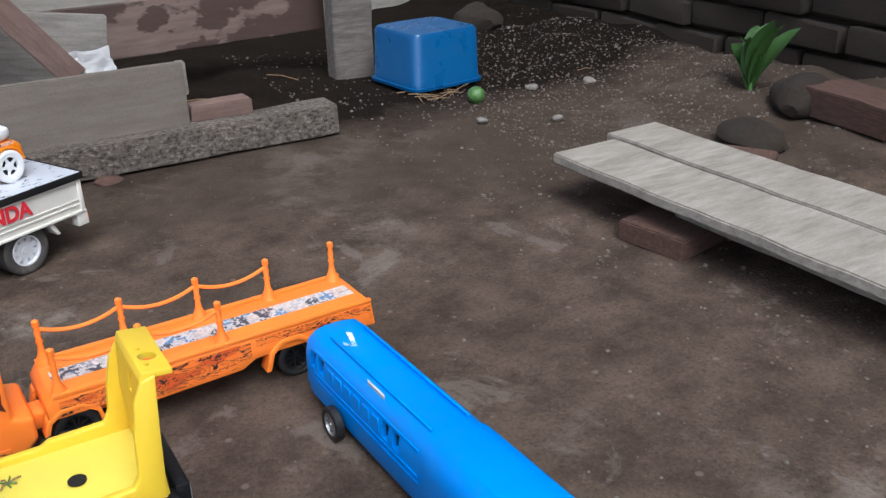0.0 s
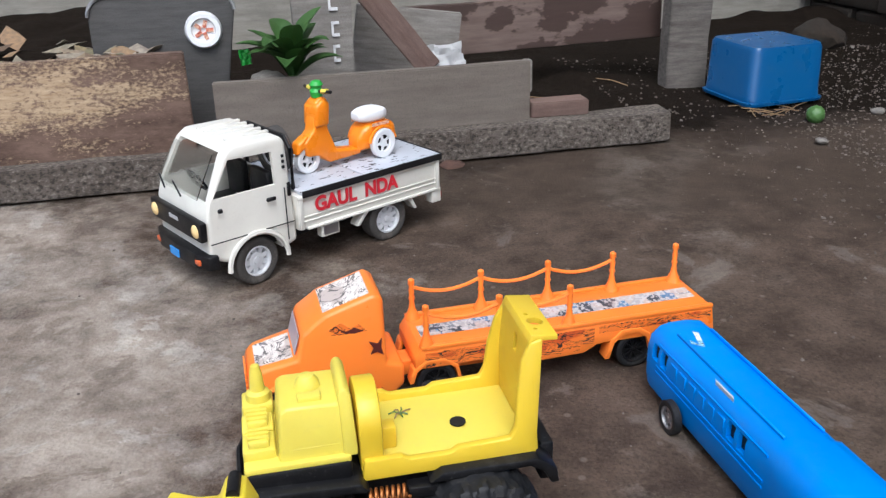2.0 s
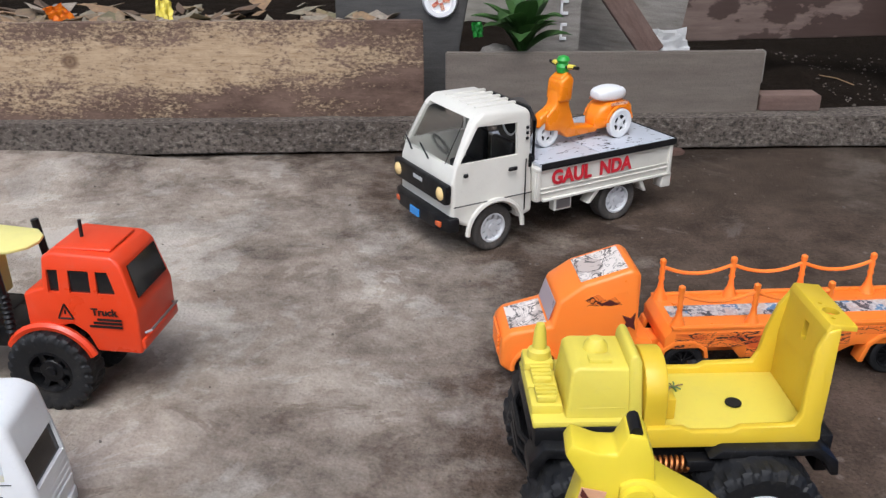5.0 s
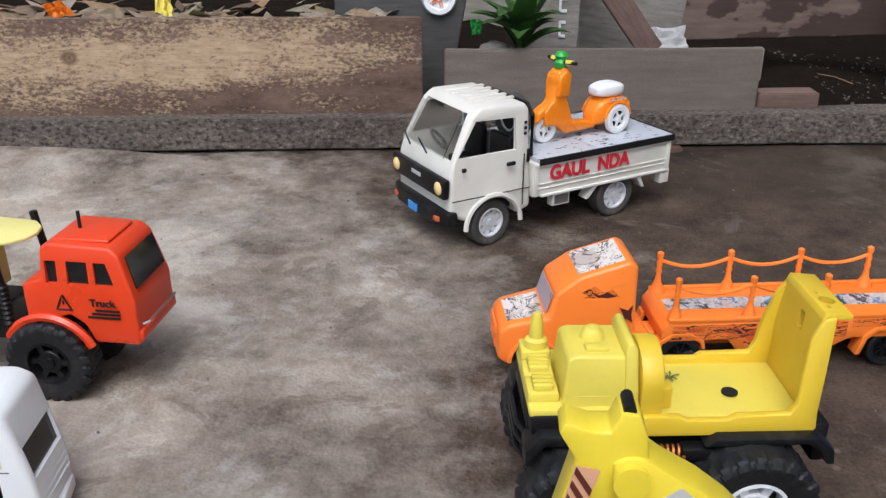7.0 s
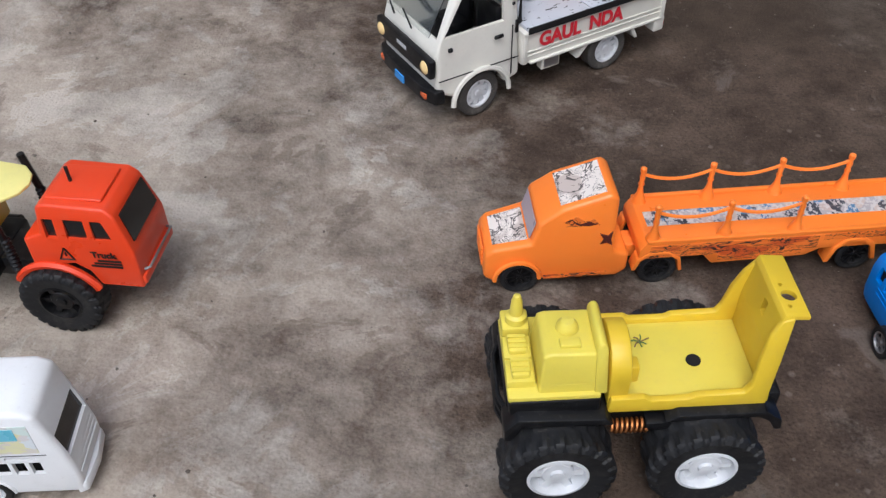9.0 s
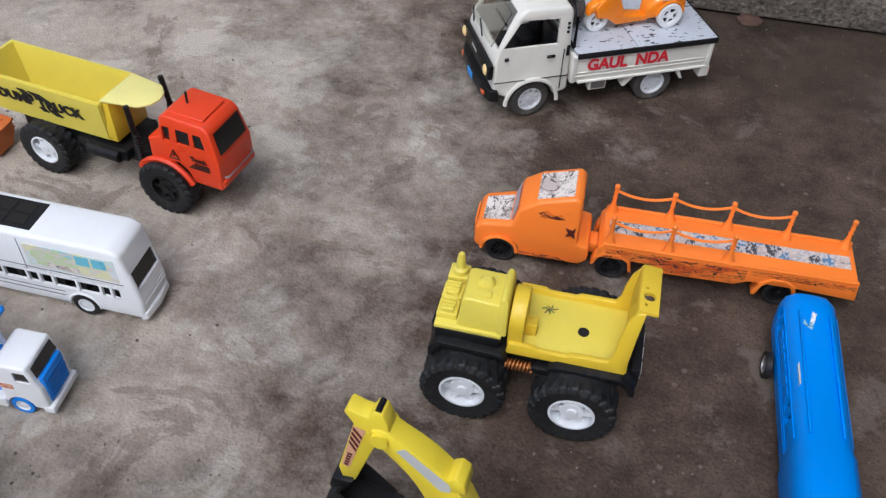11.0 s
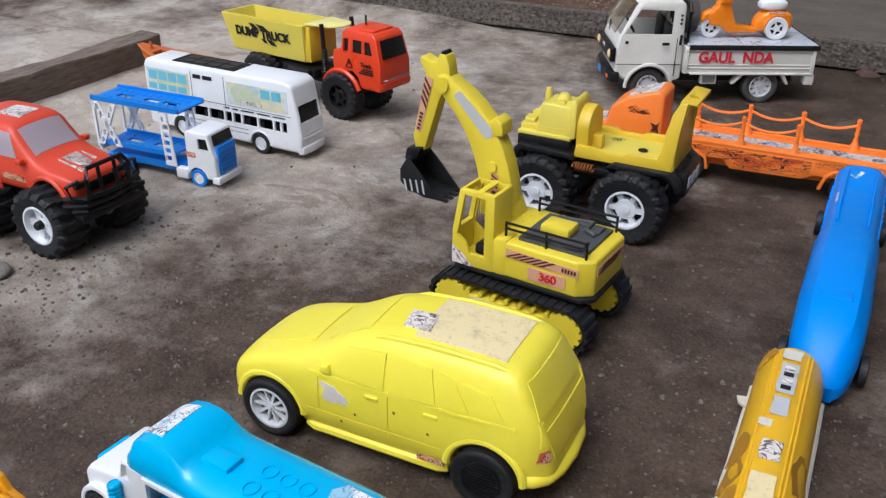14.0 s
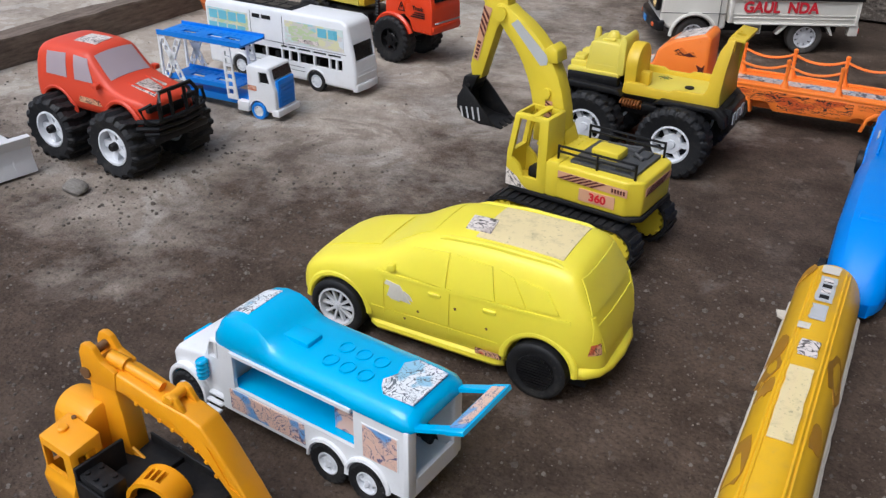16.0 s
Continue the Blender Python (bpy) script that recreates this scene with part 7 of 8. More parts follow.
def double_decker():
    B = thing("toy_bus", pose(-0.7955, 0.0672, 0, 0, 0, 39.5),
              "white double-decker toy bus with printed windows and sunroof", "toy bus")
    bm = fresh()
    prism(bm, [(-0.146, 0.012), (-0.147, 0.108), (-0.140, 0.118), (0.128, 0.118), (0.140, 0.112), (0.150, 0.062), (0.153, 0.036), (0.152, 0.012)], -0.030, 0.030, 0.005, 3)
    body = part("body", bm, "white", B)
    cuts = []
    inside = fresh()
    box(inside, -0.140, 0.140, -0.0265, 0.0265, 0.030, 0.104)
    cuts.append(inside)
    for s in (-1, 1):
        c = fresh()
        for x in (0.077, -0.077):
            cyl(c, (x, 0, 0.016), 0.019, s * 0.018, s * 0.04, n=24)
        x = 0.128
        for w in (0.009, 0.010, 0.026, 0.027, 0.014, 0.012, 0.028, 0.028, 0.028, 0.022):
            box(c, x - w, x, s * 0.022, s * 0.04, 0.0405, 0.0565)
            x -= w + 0.0035
        x = 0.126
        for w in (0.024, 0.026, 0.026, 0.012, 0.012):
            box(c, x - w, x, s * 0.022, s * 0.04, 0.060, 0.0635)
            x -= w + 0.004
        cuts.append(c)
    front = fresh()
    prism(front, [(0.128, 0.057), (0.128, 0.084), (0.160, 0.082), (0.165, 0.057)], -0.0245, 0.0245)
    cuts.append(front)
    carve(body, *cuts)
    bm = fresh()
    box(bm, -0.138, 0.138, -0.0262, 0.0262, 0.058, 0.060)
    box(bm, -0.138, 0.138, -0.0262, 0.0262, 0.031, 0.034)
    for k in range(9):
        for z in (0.034,):
            box(bm, 0.10 - 0.027 * k, 0.108 - 0.027 * k, -0.024, 0.024, z, z + 0.016)
    part("cabin_floor", bm, "matte_black", B)
    bm = fresh()
    quad(bm, (0.1470, -0.0245, 0.0575), (0.1470, 0.0245, 0.0575), (0.1425, 0.0245, 0.0835), (0.1425, -0.0245, 0.0835), 0.0008)
    part("windscreen", bm, "dark_glass", B, "dark upper windscreen")
    bm = fresh()
    box(bm, -0.092, 0.030, -0.022, 0.022, 0.1172, 0.1192, 0.0006, 1)
    roof = part("sunroof", bm, "matte_black", B, "dark sunroof panel")
    for i in range(4):
        for j in range(2):
            bm = fresh()
            box(bm, -0.080 + 0.026 * i, -0.058 + 0.026 * i, -0.017 + 0.018 * j, -0.002 + 0.018 * j, 0.119, 0.1198)
            part("sunroof_pane", bm, "dark_glass", roof)
    for s in (-1, 1):
        for x0, x1 in ((-0.140, -0.055), (0.020, 0.132)):
            bm = fresh()
            box(bm, x0, x1, s * 0.0302 - 0.0003, s * 0.0302 + 0.0003, 0.070, 0.104)
            part("side_print", bm, "dec_bus", B, "printed windows and scenery")
            k = 0
            x = x0 + 0.004
            while x + 0.018 < x1:
                if not (x0 > 0 and x < 0.07):
                    bm = fresh()
                    box(bm, x, x + 0.017, s * 0.0305 - 0.0003, s * 0.0305 + 0.0003, 0.087, 0.101)
                    part("printed_window", bm, "window_blue", B)
                x += 0.020
        for k in range(4):
            bm = fresh()
            box(bm, -0.138 + 0.020 * k, -0.121 + 0.020 * k, s * 0.0305 - 0.0003, s * 0.0305 + 0.0003, 0.071, 0.081)
            part("printed_window", bm, "window_blue", B)
        bm = fresh()
        box(bm, 0.045, 0.085, s * 0.0307 - 0.0003, s * 0.0307 + 0.0003, 0.073, 0.079)
        part("printed_bar", bm, "dec_wolf", B)
        for x0, x1, z0, z1 in ((-0.138, 0.136, 0.0662, 0.0668), (-0.050, -0.0494, 0.062, 0.110), (0.0145, 0.0151, 0.062, 0.110), (-0.060, 0.055, 0.0335, 0.0341), (-0.060, 0.055, 0.0270, 0.0276)):
            bm = fresh()
            box(bm, x0, x1, s * 0.0301 - 0.0004, s * 0.0301 + 0.0004, z0, z1)
            part("panel_seam", bm, "deck_grey", B)
        for x0, x1 in ((-0.045, -0.030), (-0.026, -0.008)):
            bm = fresh()
            box(bm, x0, x1, s * 0.0302 - 0.0006, s * 0.0302 + 0.0006, 0.100, 0.106)
            part("vent", bm, "matte_black", B)
        for x in (0.077, -0.077):
            bm = fresh()
            tube(bm, [(x + 0.0195 * math.cos(a), s * 0.0302, 0.016 + 0.0195 * math.sin(a)) for a in [math.pi * k / 12 for k in range(13)]], 0.0016, 6)
            part("wheel_arch", bm, "white", B)
            wheel(B, x, s * 0.0265, 0.016, 0.009, s, "rubber", "white_rim", "plain")
    for k in range(4):
        bm = fresh()
        tube(bm, [(0.1525 - 0.0008 * k, -0.024, 0.034 + 0.0055 * k), (0.1530 - 0.0008 * k, 0.024, 0.034 + 0.0055 * k)], 0.0011, 6)
        part("grille_bar", bm, "white", B)
    bm = fresh()
    prism(bm, [(0.146, -0.0305), (0.154, -0.027), (0.157, 0), (0.154, 0.027), (0.146, 0.0305)], 0.010, 0.022, 0.002, axis="z")
    part("bumper", bm, "white", B)
    bm = fresh()
    cyl(bm, (0, 0, 0), 0.006, 0.0, 0.0006, "x", 18)
    part("round_sticker", bm, "dec_white", B, "", pose(0.1415, 0.012, 0.099, 0, -12, 0))


double_decker()


def transporter():
    T = thing("toy_car_carrier", pose(-0.6895, -0.0432, 0, 0, 0, 43.2) @ Matrix.Diagonal((0.93, 0.95, 0.93, 1)),
              "white and blue two-deck toy car transporter truck", "toy truck")
    bm = fresh()
    prism(bm, [(0.056, 0.014), (0.056, 0.082), (0.062, 0.087), (0.098, 0.085), (0.104, 0.060), (0.108, 0.050), (0.109, 0.014)], -0.027, 0.027, 0.003, 3)
    cab = part("cab", bm, "white", T)
    c = fresh()
    for s in (-1, 1):
        cyl(c, (0.0627 + 0.012, 0, 0.014), 0.0165, s * 0.016, s * 0.04, n=24)
        prism(c, [(0.080, 0.060), (0.080, 0.077), (0.095, 0.077), (0.099, 0.060)], s * 0.024, s * 0.04)
    carve(cab, c)
    bm = fresh()
    quad(bm, (0.1046, -0.022, 0.067), (0.1046, 0.022, 0.067), (0.1008, 0.021, 0.082), (0.1008, -0.021, 0.082), 0.0008)
    part("windscreen", bm, "dark_glass", T, "dark windscreen")
    bm = fresh()
    box(bm, 0.1045, 0.1105, -0.020, 0.020, 0.022, 0.0655, 0.001)
    for k in range(6):
        box(bm, 0.1100, 0.1118, -0.017, 0.017, 0.026 + 0.006 * k, 0.029 + 0.006 * k)
    part("grille", bm, "deck_blue", T, "blue ribbed grille")
    bm = fresh()
    box(bm, 0.100, 0.114, -0.028, 0.028, 0.009, 0.020, 0.002)
    part("bumper", bm, "white", T)
    bm = fresh()
    box(bm, -0.100, 0.070, -0.018, 0.018, 0.014, 0.026, 0.002)
    part("chassis", bm, "deck_blue", T)
    for s in (-1, 1):
        bm = fresh()
        box(bm, 0.036, 0.058, s * 0.024 - 0.006, s * 0.024 + 0.006, 0.010, 0.026, 0.002)
        part("fuel_tank", bm, "white", T)
        for z0, z1 in ((0.066, 0.070),):
            bm = fresh()
            box(bm, 0.058, 0.074, s * 0.0272 - 0.0003, s * 0.0272 + 0.0003, 0.046, 0.054)
            part("sticker", bm, "dec_red", T)
        bm = fresh()
        prism(bm, [(0.0805, 0.0605), (0.0805, 0.0765), (0.0945, 0.0765), (0.0985, 0.0605)], s * 0.0245, s * 0.0250)
        part("side_window", bm, "dark_glass", T)
    deck = None
    for nm, z, x0, x1, w in (("upper_deck", 0.110, -0.112, 0.052, 0.029), ("lower_deck", 0.040, -0.104, 0.030, 0.026)):
        bm = fresh()
        box(bm, x0, x1, -w, w, z, z + 0.003)
        for s in (-1, 1):
            box(bm, x0, x1, s * w - 0.0012, s * w + 0.0012, z, z + 0.0075)
        d = part(nm, bm, "deck_blue", T, "perforated blue deck")
        c = fresh()
        k = 0
        x = x0 + 0.012
        while x < x1 - 0.008:
            for y in (-0.020, -0.013, 0.013, 0.020):
                box(c, x - 0.0028, x + 0.0028, y - 0.0014, y + 0.0014, z - 0.01, z + 0.012)
            x += 0.0135
        for xa in (x0 + 0.028, x0 + 0.080, x0 + 0.115):
            if xa + 0.03 < x1:
                box(c, xa, xa + 0.028, -0.006, 0.006, z - 0.01, z + 0.012)
        carve(d, c)
    for s in (-1, 1):
        y = s * 0.028
        for a, b, w in (((-0.104, 0.040), (-0.070, 0.108), 0.006), ((-0.070, 0.040), (-0.106, 0.108), 0.006)):
            bm = fresh()
            dx = w
            prism(bm, [(a[0] - dx, a[1]), (a[0] + dx, a[1]), (b[0] + dx, b[1]), (b[0] - dx, b[1])], y - 0.0016, y + 0.0016, 0.0006, 1)
            strut = part("strut", bm, "white", T, "white crossed strut")
            h = fresh()
            for t in (0.12, 0.3, 0.72, 0.88):
                px, pz = a[0] + (b[0] - a[0]) * t, a[1] + (b[1] - a[1]) * t
                box(h, px - 0.0028, px + 0.0028, y - 0.01, y + 0.01, pz - 0.0045, pz + 0.0045)
            carve(strut, h)
        bm = fresh()
        prism(bm, [(0.018, 0.026), (0.038, 0.026), (0.030, 0.108), (0.014, 0.108)], y - 0.0016, y + 0.0016, 0.0006, 1)
        ladder = part("ladder_post", bm, "white", T, "white ladder-like post")
        h = fresh()
        for k in range(6):
            box(h, 0.0205, 0.0305, y - 0.01, y + 0.01, 0.034 + 0.012 * k, 0.042 + 0.012 * k)
        carve(ladder, h)
        bm = fresh()
        box(bm, -0.112, -0.108, y - 0.0016, y + 0.0016, 0.036, 0.112)
        part("rear_post", bm, "white", T)
        for x in (0.0627 + 0.012, -0.065, -0.093):
            wheel(T, x, s * 0.023, 0.0135, 0.009, s, "deck_blue", "white_rim", "plain")
    bm = fresh()
    box(bm, -0.112, -0.108, -0.026, 0.026, 0.030, 0.036)
    part("rear_beam", bm, "white", T)


transporter()


def dump_truck():
    D = thing("toy_dump_truck", pose(-0.9325, 0.2415, 0, 0, 0, 30.5),
              "red toy dump truck with yellow tipper bed and big tyres", "toy truck")
    for x, rim in ((0.0914, "black"), (-0.102, "white_rim")):
        for s in (-1, 1):
            wheel(D, x, s * 0.036, 0.038, 0.028, s, "rubber", rim, "lug")
    bm = fresh()
    box(bm, -0.15, 0.13, -0.022, 0.022, 0.045, 0.068, 0.003)
    for x in (0.0914, -0.0964):
        cyl(bm, (x, 0, 0.038), 0.007, -0.04, 0.04, n=14)
    box(bm, -0.05, 0.03, -0.036, 0.036, 0.052, 0.070, 0.004)
    part("chassis", bm, "black", D)
    for s in (-1, 1):
        bm = fresh()
        tube(bm, [(0.054, s * 0.034, 0.060), (0.056, s * 0.038, 0.100), (0.050, s * 0.036, 0.150)], 0.0038, 8)
        for k in range(8):
            lathe(bm, [(0.0036, 0.070 + 0.005 * k), (0.0052, 0.0725 + 0.005 * k), (0.0036, 0.075 + 0.005 * k)], (0.0555, s * 0.037, 0), "z", 10)
        part("exhaust_pipe", bm, "black", D)
        bm = fresh()
        cyl(bm, (0, s * 0.036, 0.060), 0.009, -0.03, 0.02, "x", 16, bev=0.001)
        part("air_tank", bm, "black", D)
    # cab
    out = [(0.074, 0.072), (0.074, 0.112), (0.092, 0.118), (0.094, 0.146), (0.102, 0.151), (0.158, 0.149), (0.166, 0.142), (0.177, 0.100), (0.177, 0.058), (0.135, 0.058), (0.128, 0.075), (0.115, 0.084)]

    def slim(p):
        return Vector((p.x, p.y * (1 - 0.12 * smooth_step(0.105, 0.152, p.z)), p.z))
    bm = fresh()
    prism(bm, out, -0.038, 0.038, 0.003, 3, shape=slim)
    cab = part("cab", bm, "red", D)
    c = fresh()
    for s in (-1, 1):
        for x0, x1, e in ((0.098, 0.108, 0.0), (0.117, 0.136, 0.0), (0.142, 0.153, 0.003)):
            prism(c, [(x0, 0.114), (x0, 0.135), (x1, 0.135), (x1 + e * 2, 0.114)], s * 0.0315, s * 0.05)
    carve(cab, c)
    for s in (-1, 1):
        for x0, x1 in ((0.097, 0.109), (0.116, 0.137), (0.141, 0.159)):
            bm = fresh()
            box(bm, x0, x1, s * 0.0325 - 0.0006, s * 0.0325 + 0.0006, 0.113, 0.136)
            part("side_window", bm, "dark_glass", D, "dark side window")
        bm = fresh()
        tube(bm, [(0.0914 + 0.043 * math.cos(a), s * 0.0385, 0.038 + 0.043 * math.sin(a)) for a in [math.pi * (0.12 + 0.72 * k / 12) for k in range(13)]], 0.004, 6)
        part("wheel_arch", bm, "red", D)
        bm = fresh()
        tri = [(0.104, 0.090), (0.118, 0.090), (0.111, 0.104)]
        for k in range(3):
            a, b = tri[k], tri[(k + 1) % 3]
            tube(bm, [(a[0], s * 0.0387, a[1]), (b[0], s * 0.0384, b[1])], 0.0008, 4)
        box(bm, 0.1105, 0.1115, s * 0.0385 - 0.0005, s * 0.0385 + 0.0005, 0.0945, 0.0985)
        part("warning_mark", bm, "letter_black", D, "black warning triangle")
        words("lettering", "Truck", 0.0095, "letter_black", D, pose(0.147, s * 0.0384, 0.098, 90, 0, 0 if s < 0 else 180), "black printed word on the door", 0.0002)
        for k in range(3):
            bm = fresh()
            box(bm, 0.132 + 0.004 * k, 0.162, s * 0.0384 - 0.0003, s * 0.0384 + 0.0003, 0.083 + 0.0035 * k, 0.085 + 0.0035 * k)
            part("stripe", bm, "letter_black", D)
    bm = fresh()
    quad(bm, (0.1755, -0.029, 0.110), (0.1755, 0.029, 0.110), (0.1680, 0.027, 0.139), (0.1680, -0.027, 0.139), 0.0012)
    part("windscreen", bm, "dark_glass", D, "dark windscreen")
    bm = fresh()
    box(bm, 0.172, 0.180, -0.036, 0.036, 0.062, 0.072, 0.002)
    part("bumper", bm, "red", D)
    bm = fresh()
    tube(bm, [(0.178, -0.030, 0.076), (0.183, -0.028, 0.078), (0.183, 0.028, 0.078), (0.178, 0.030, 0.076)], 0.0014, 6)
    part("tow_bar", bm, "steel", D)
    bm = fresh()
    cyl(bm, (0.116, 0.0, 0), 0.0016, 0.149, 0.168, "z", 10)
    part("antenna", bm, "matte_black", D)
    bm = fresh()
    box(bm, 0.102, 0.154, -0.024, 0.024, 0.1490, 0.1522, 0.0025, 3)
    part("roof_panel", bm, "red", D)
    # tipper bed, nose a little raised
    Tm = pose(-0.090, 0, 0.083, 0, -1.0, 0)

    def hopper(z0, z1, in_):
        return [[(-0.088 + in_, -0.031 + in_, z0), (0.094 - in_, -0.031 + in_, z0), (0.094 - in_, 0.031 - in_, z0), (-0.088 + in_, 0.031 - in_, z0)],
                [(-0.106 + in_, -0.039 + in_, z1), (0.100 - in_, -0.039 + in_, z1), (0.100 - in_, 0.039 - in_, z1), (-0.106 + in_, 0.039 - in_, z1)]]
    bm = fresh()
    loft(bm, hopper(-0.008, 0.056, 0))
    bmesh.ops.bevel(bm, geom=bm.edges[:], offset=0.0015, segments=2, affect="EDGES")
    bed = part("tipper_bed", bm, "pale_yellow", D, "yellow open tipper bed", Tm)
    c = fresh()
    loft(c, hopper(-0.004, 0.064, 0.004))
    carve(bed, c)
    bm = fresh()
    prism(bm, [(0.098, -0.034), (0.098, 0.034), (0.150, 0.026), (0.162, 0.014), (0.166, 0.0), (0.162, -0.014), (0.150, -0.026)], 0.0565, 0.0600, 0.0015, axis="z")
    part("cab_shield", bm, "faded_yellow", D, "pale yellow cab shield", Tm)
    bm = fresh()
    box(bm, 0.094, 0.108, -0.032, 0.032, -0.006, 0.054, 0.002)
    part("bed_front", bm, "yellow", D, at=Tm)
    for s in (-1, 1):
        bm = fresh()
        tilt = math.degrees(math.atan2(0.008, 0.064))
        m = Tm @ pose(-0.004, s * 0.0372, 0.028, 90 + tilt * (1 if s < 0 else 1), 0, 0 if s < 0 else 180)
        words("lettering", "DUMP TRUCK", 0.0215, "letter_black", D, m, "black printed words on the bed side", 0.0009)
        for pts in ([(-0.030, 0.0165), (-0.019, 0.0165), (-0.008, 0.0085), (-0.020, 0.0085)], [(-0.012, 0.0165), (0.006, 0.0150), (0.016, 0.0085), (0.000, 0.0085)], [(-0.004, -0.0085), (0.004, -0.0085), (0.010, -0.0140), (0.002, -0.0140)], [(0.010, -0.0085), (0.022, -0.0085), (0.032, -0.0165), (0.020, -0.0165)]):
            b2 = fresh()
            prism(b2, pts, -0.0012, 0.0003, axis="z")
            part("print_stroke", b2, "letter_black", D, at=m)
        bm.free()


dump_truck()


def boat():
    B = thing("toy_boat", pose(-1.150, 0.052, 0.0, 0, 0, 218), "burnt orange moulded plastic toy boat", "toy boat")
    rings, inner = [], []
    prof = [(0.128, 0.002, 0.052, 0.050), (0.105, 0.014, 0.012, 0.046), (0.070, 0.026, 0.003, 0.040), (0.030, 0.033, 0.001, 0.037), (-0.03, 0.034, 0.001, 0.036), (-0.085, 0.030, 0.003, 0.037), (-0.100, 0.026, 0.006, 0.038)]

    def sect(x, hw, z0, z1):
        return [(x, -hw, z1), (x, -hw * 0.96, z0 + (z1 - z0) * 0.5), (x, -hw * 0.55, z0), (x, hw * 0.55, z0), (x, hw * 0.96, z0 + (z1 - z0) * 0.5), (x, hw, z1)]
    bm = fresh()
    loft(bm, [sect(x, w, min(a, b - 0.004), b) for x, w, a, b in prof])
    hull = part("hull", bm, "boat", B)
    c = fresh()
    loft(c, [[(x, -w, 0.026), (x, w, 0.026), (x, w, 0.09), (x, -w, 0.09)] for x, w in ((0.084, 0.012), (0.05, 0.024), (0.0, 0.029), (-0.088, 0.024))])
    carve(hull, c)
    for k, x in enumerate((0.052, 0.012, -0.030, -0.066)):
        bm = fresh()
        box(bm, x - 0.006, x + 0.006, -0.029 + 0.003 * (k == 0), 0.029 - 0.003 * (k == 0), 0.029, 0.034, 0.001)
        part("thwart", bm, "boat", B)
    for s in (-1, 1):
        bm = fresh()
        tube(bm, [(x, s * (w + 0.001), b) for x, w, a, b in prof], 0.0024, 6)
        part("gunwale", bm, "boat", B)
        bm = fresh()
        tube(bm, [(x, s * (w * 0.98 + 0.001), b - 0.012) for x, w, a, b in prof[1:]], 0.0016, 6)
        part("rubbing_strake", bm, "boat", B)
    bm = fresh()
    cyl(bm, (0.098, 0, 0), 0.003, 0.046, 0.058, "z", 10)
    part("bow_post", bm, "boat", B)


boat()


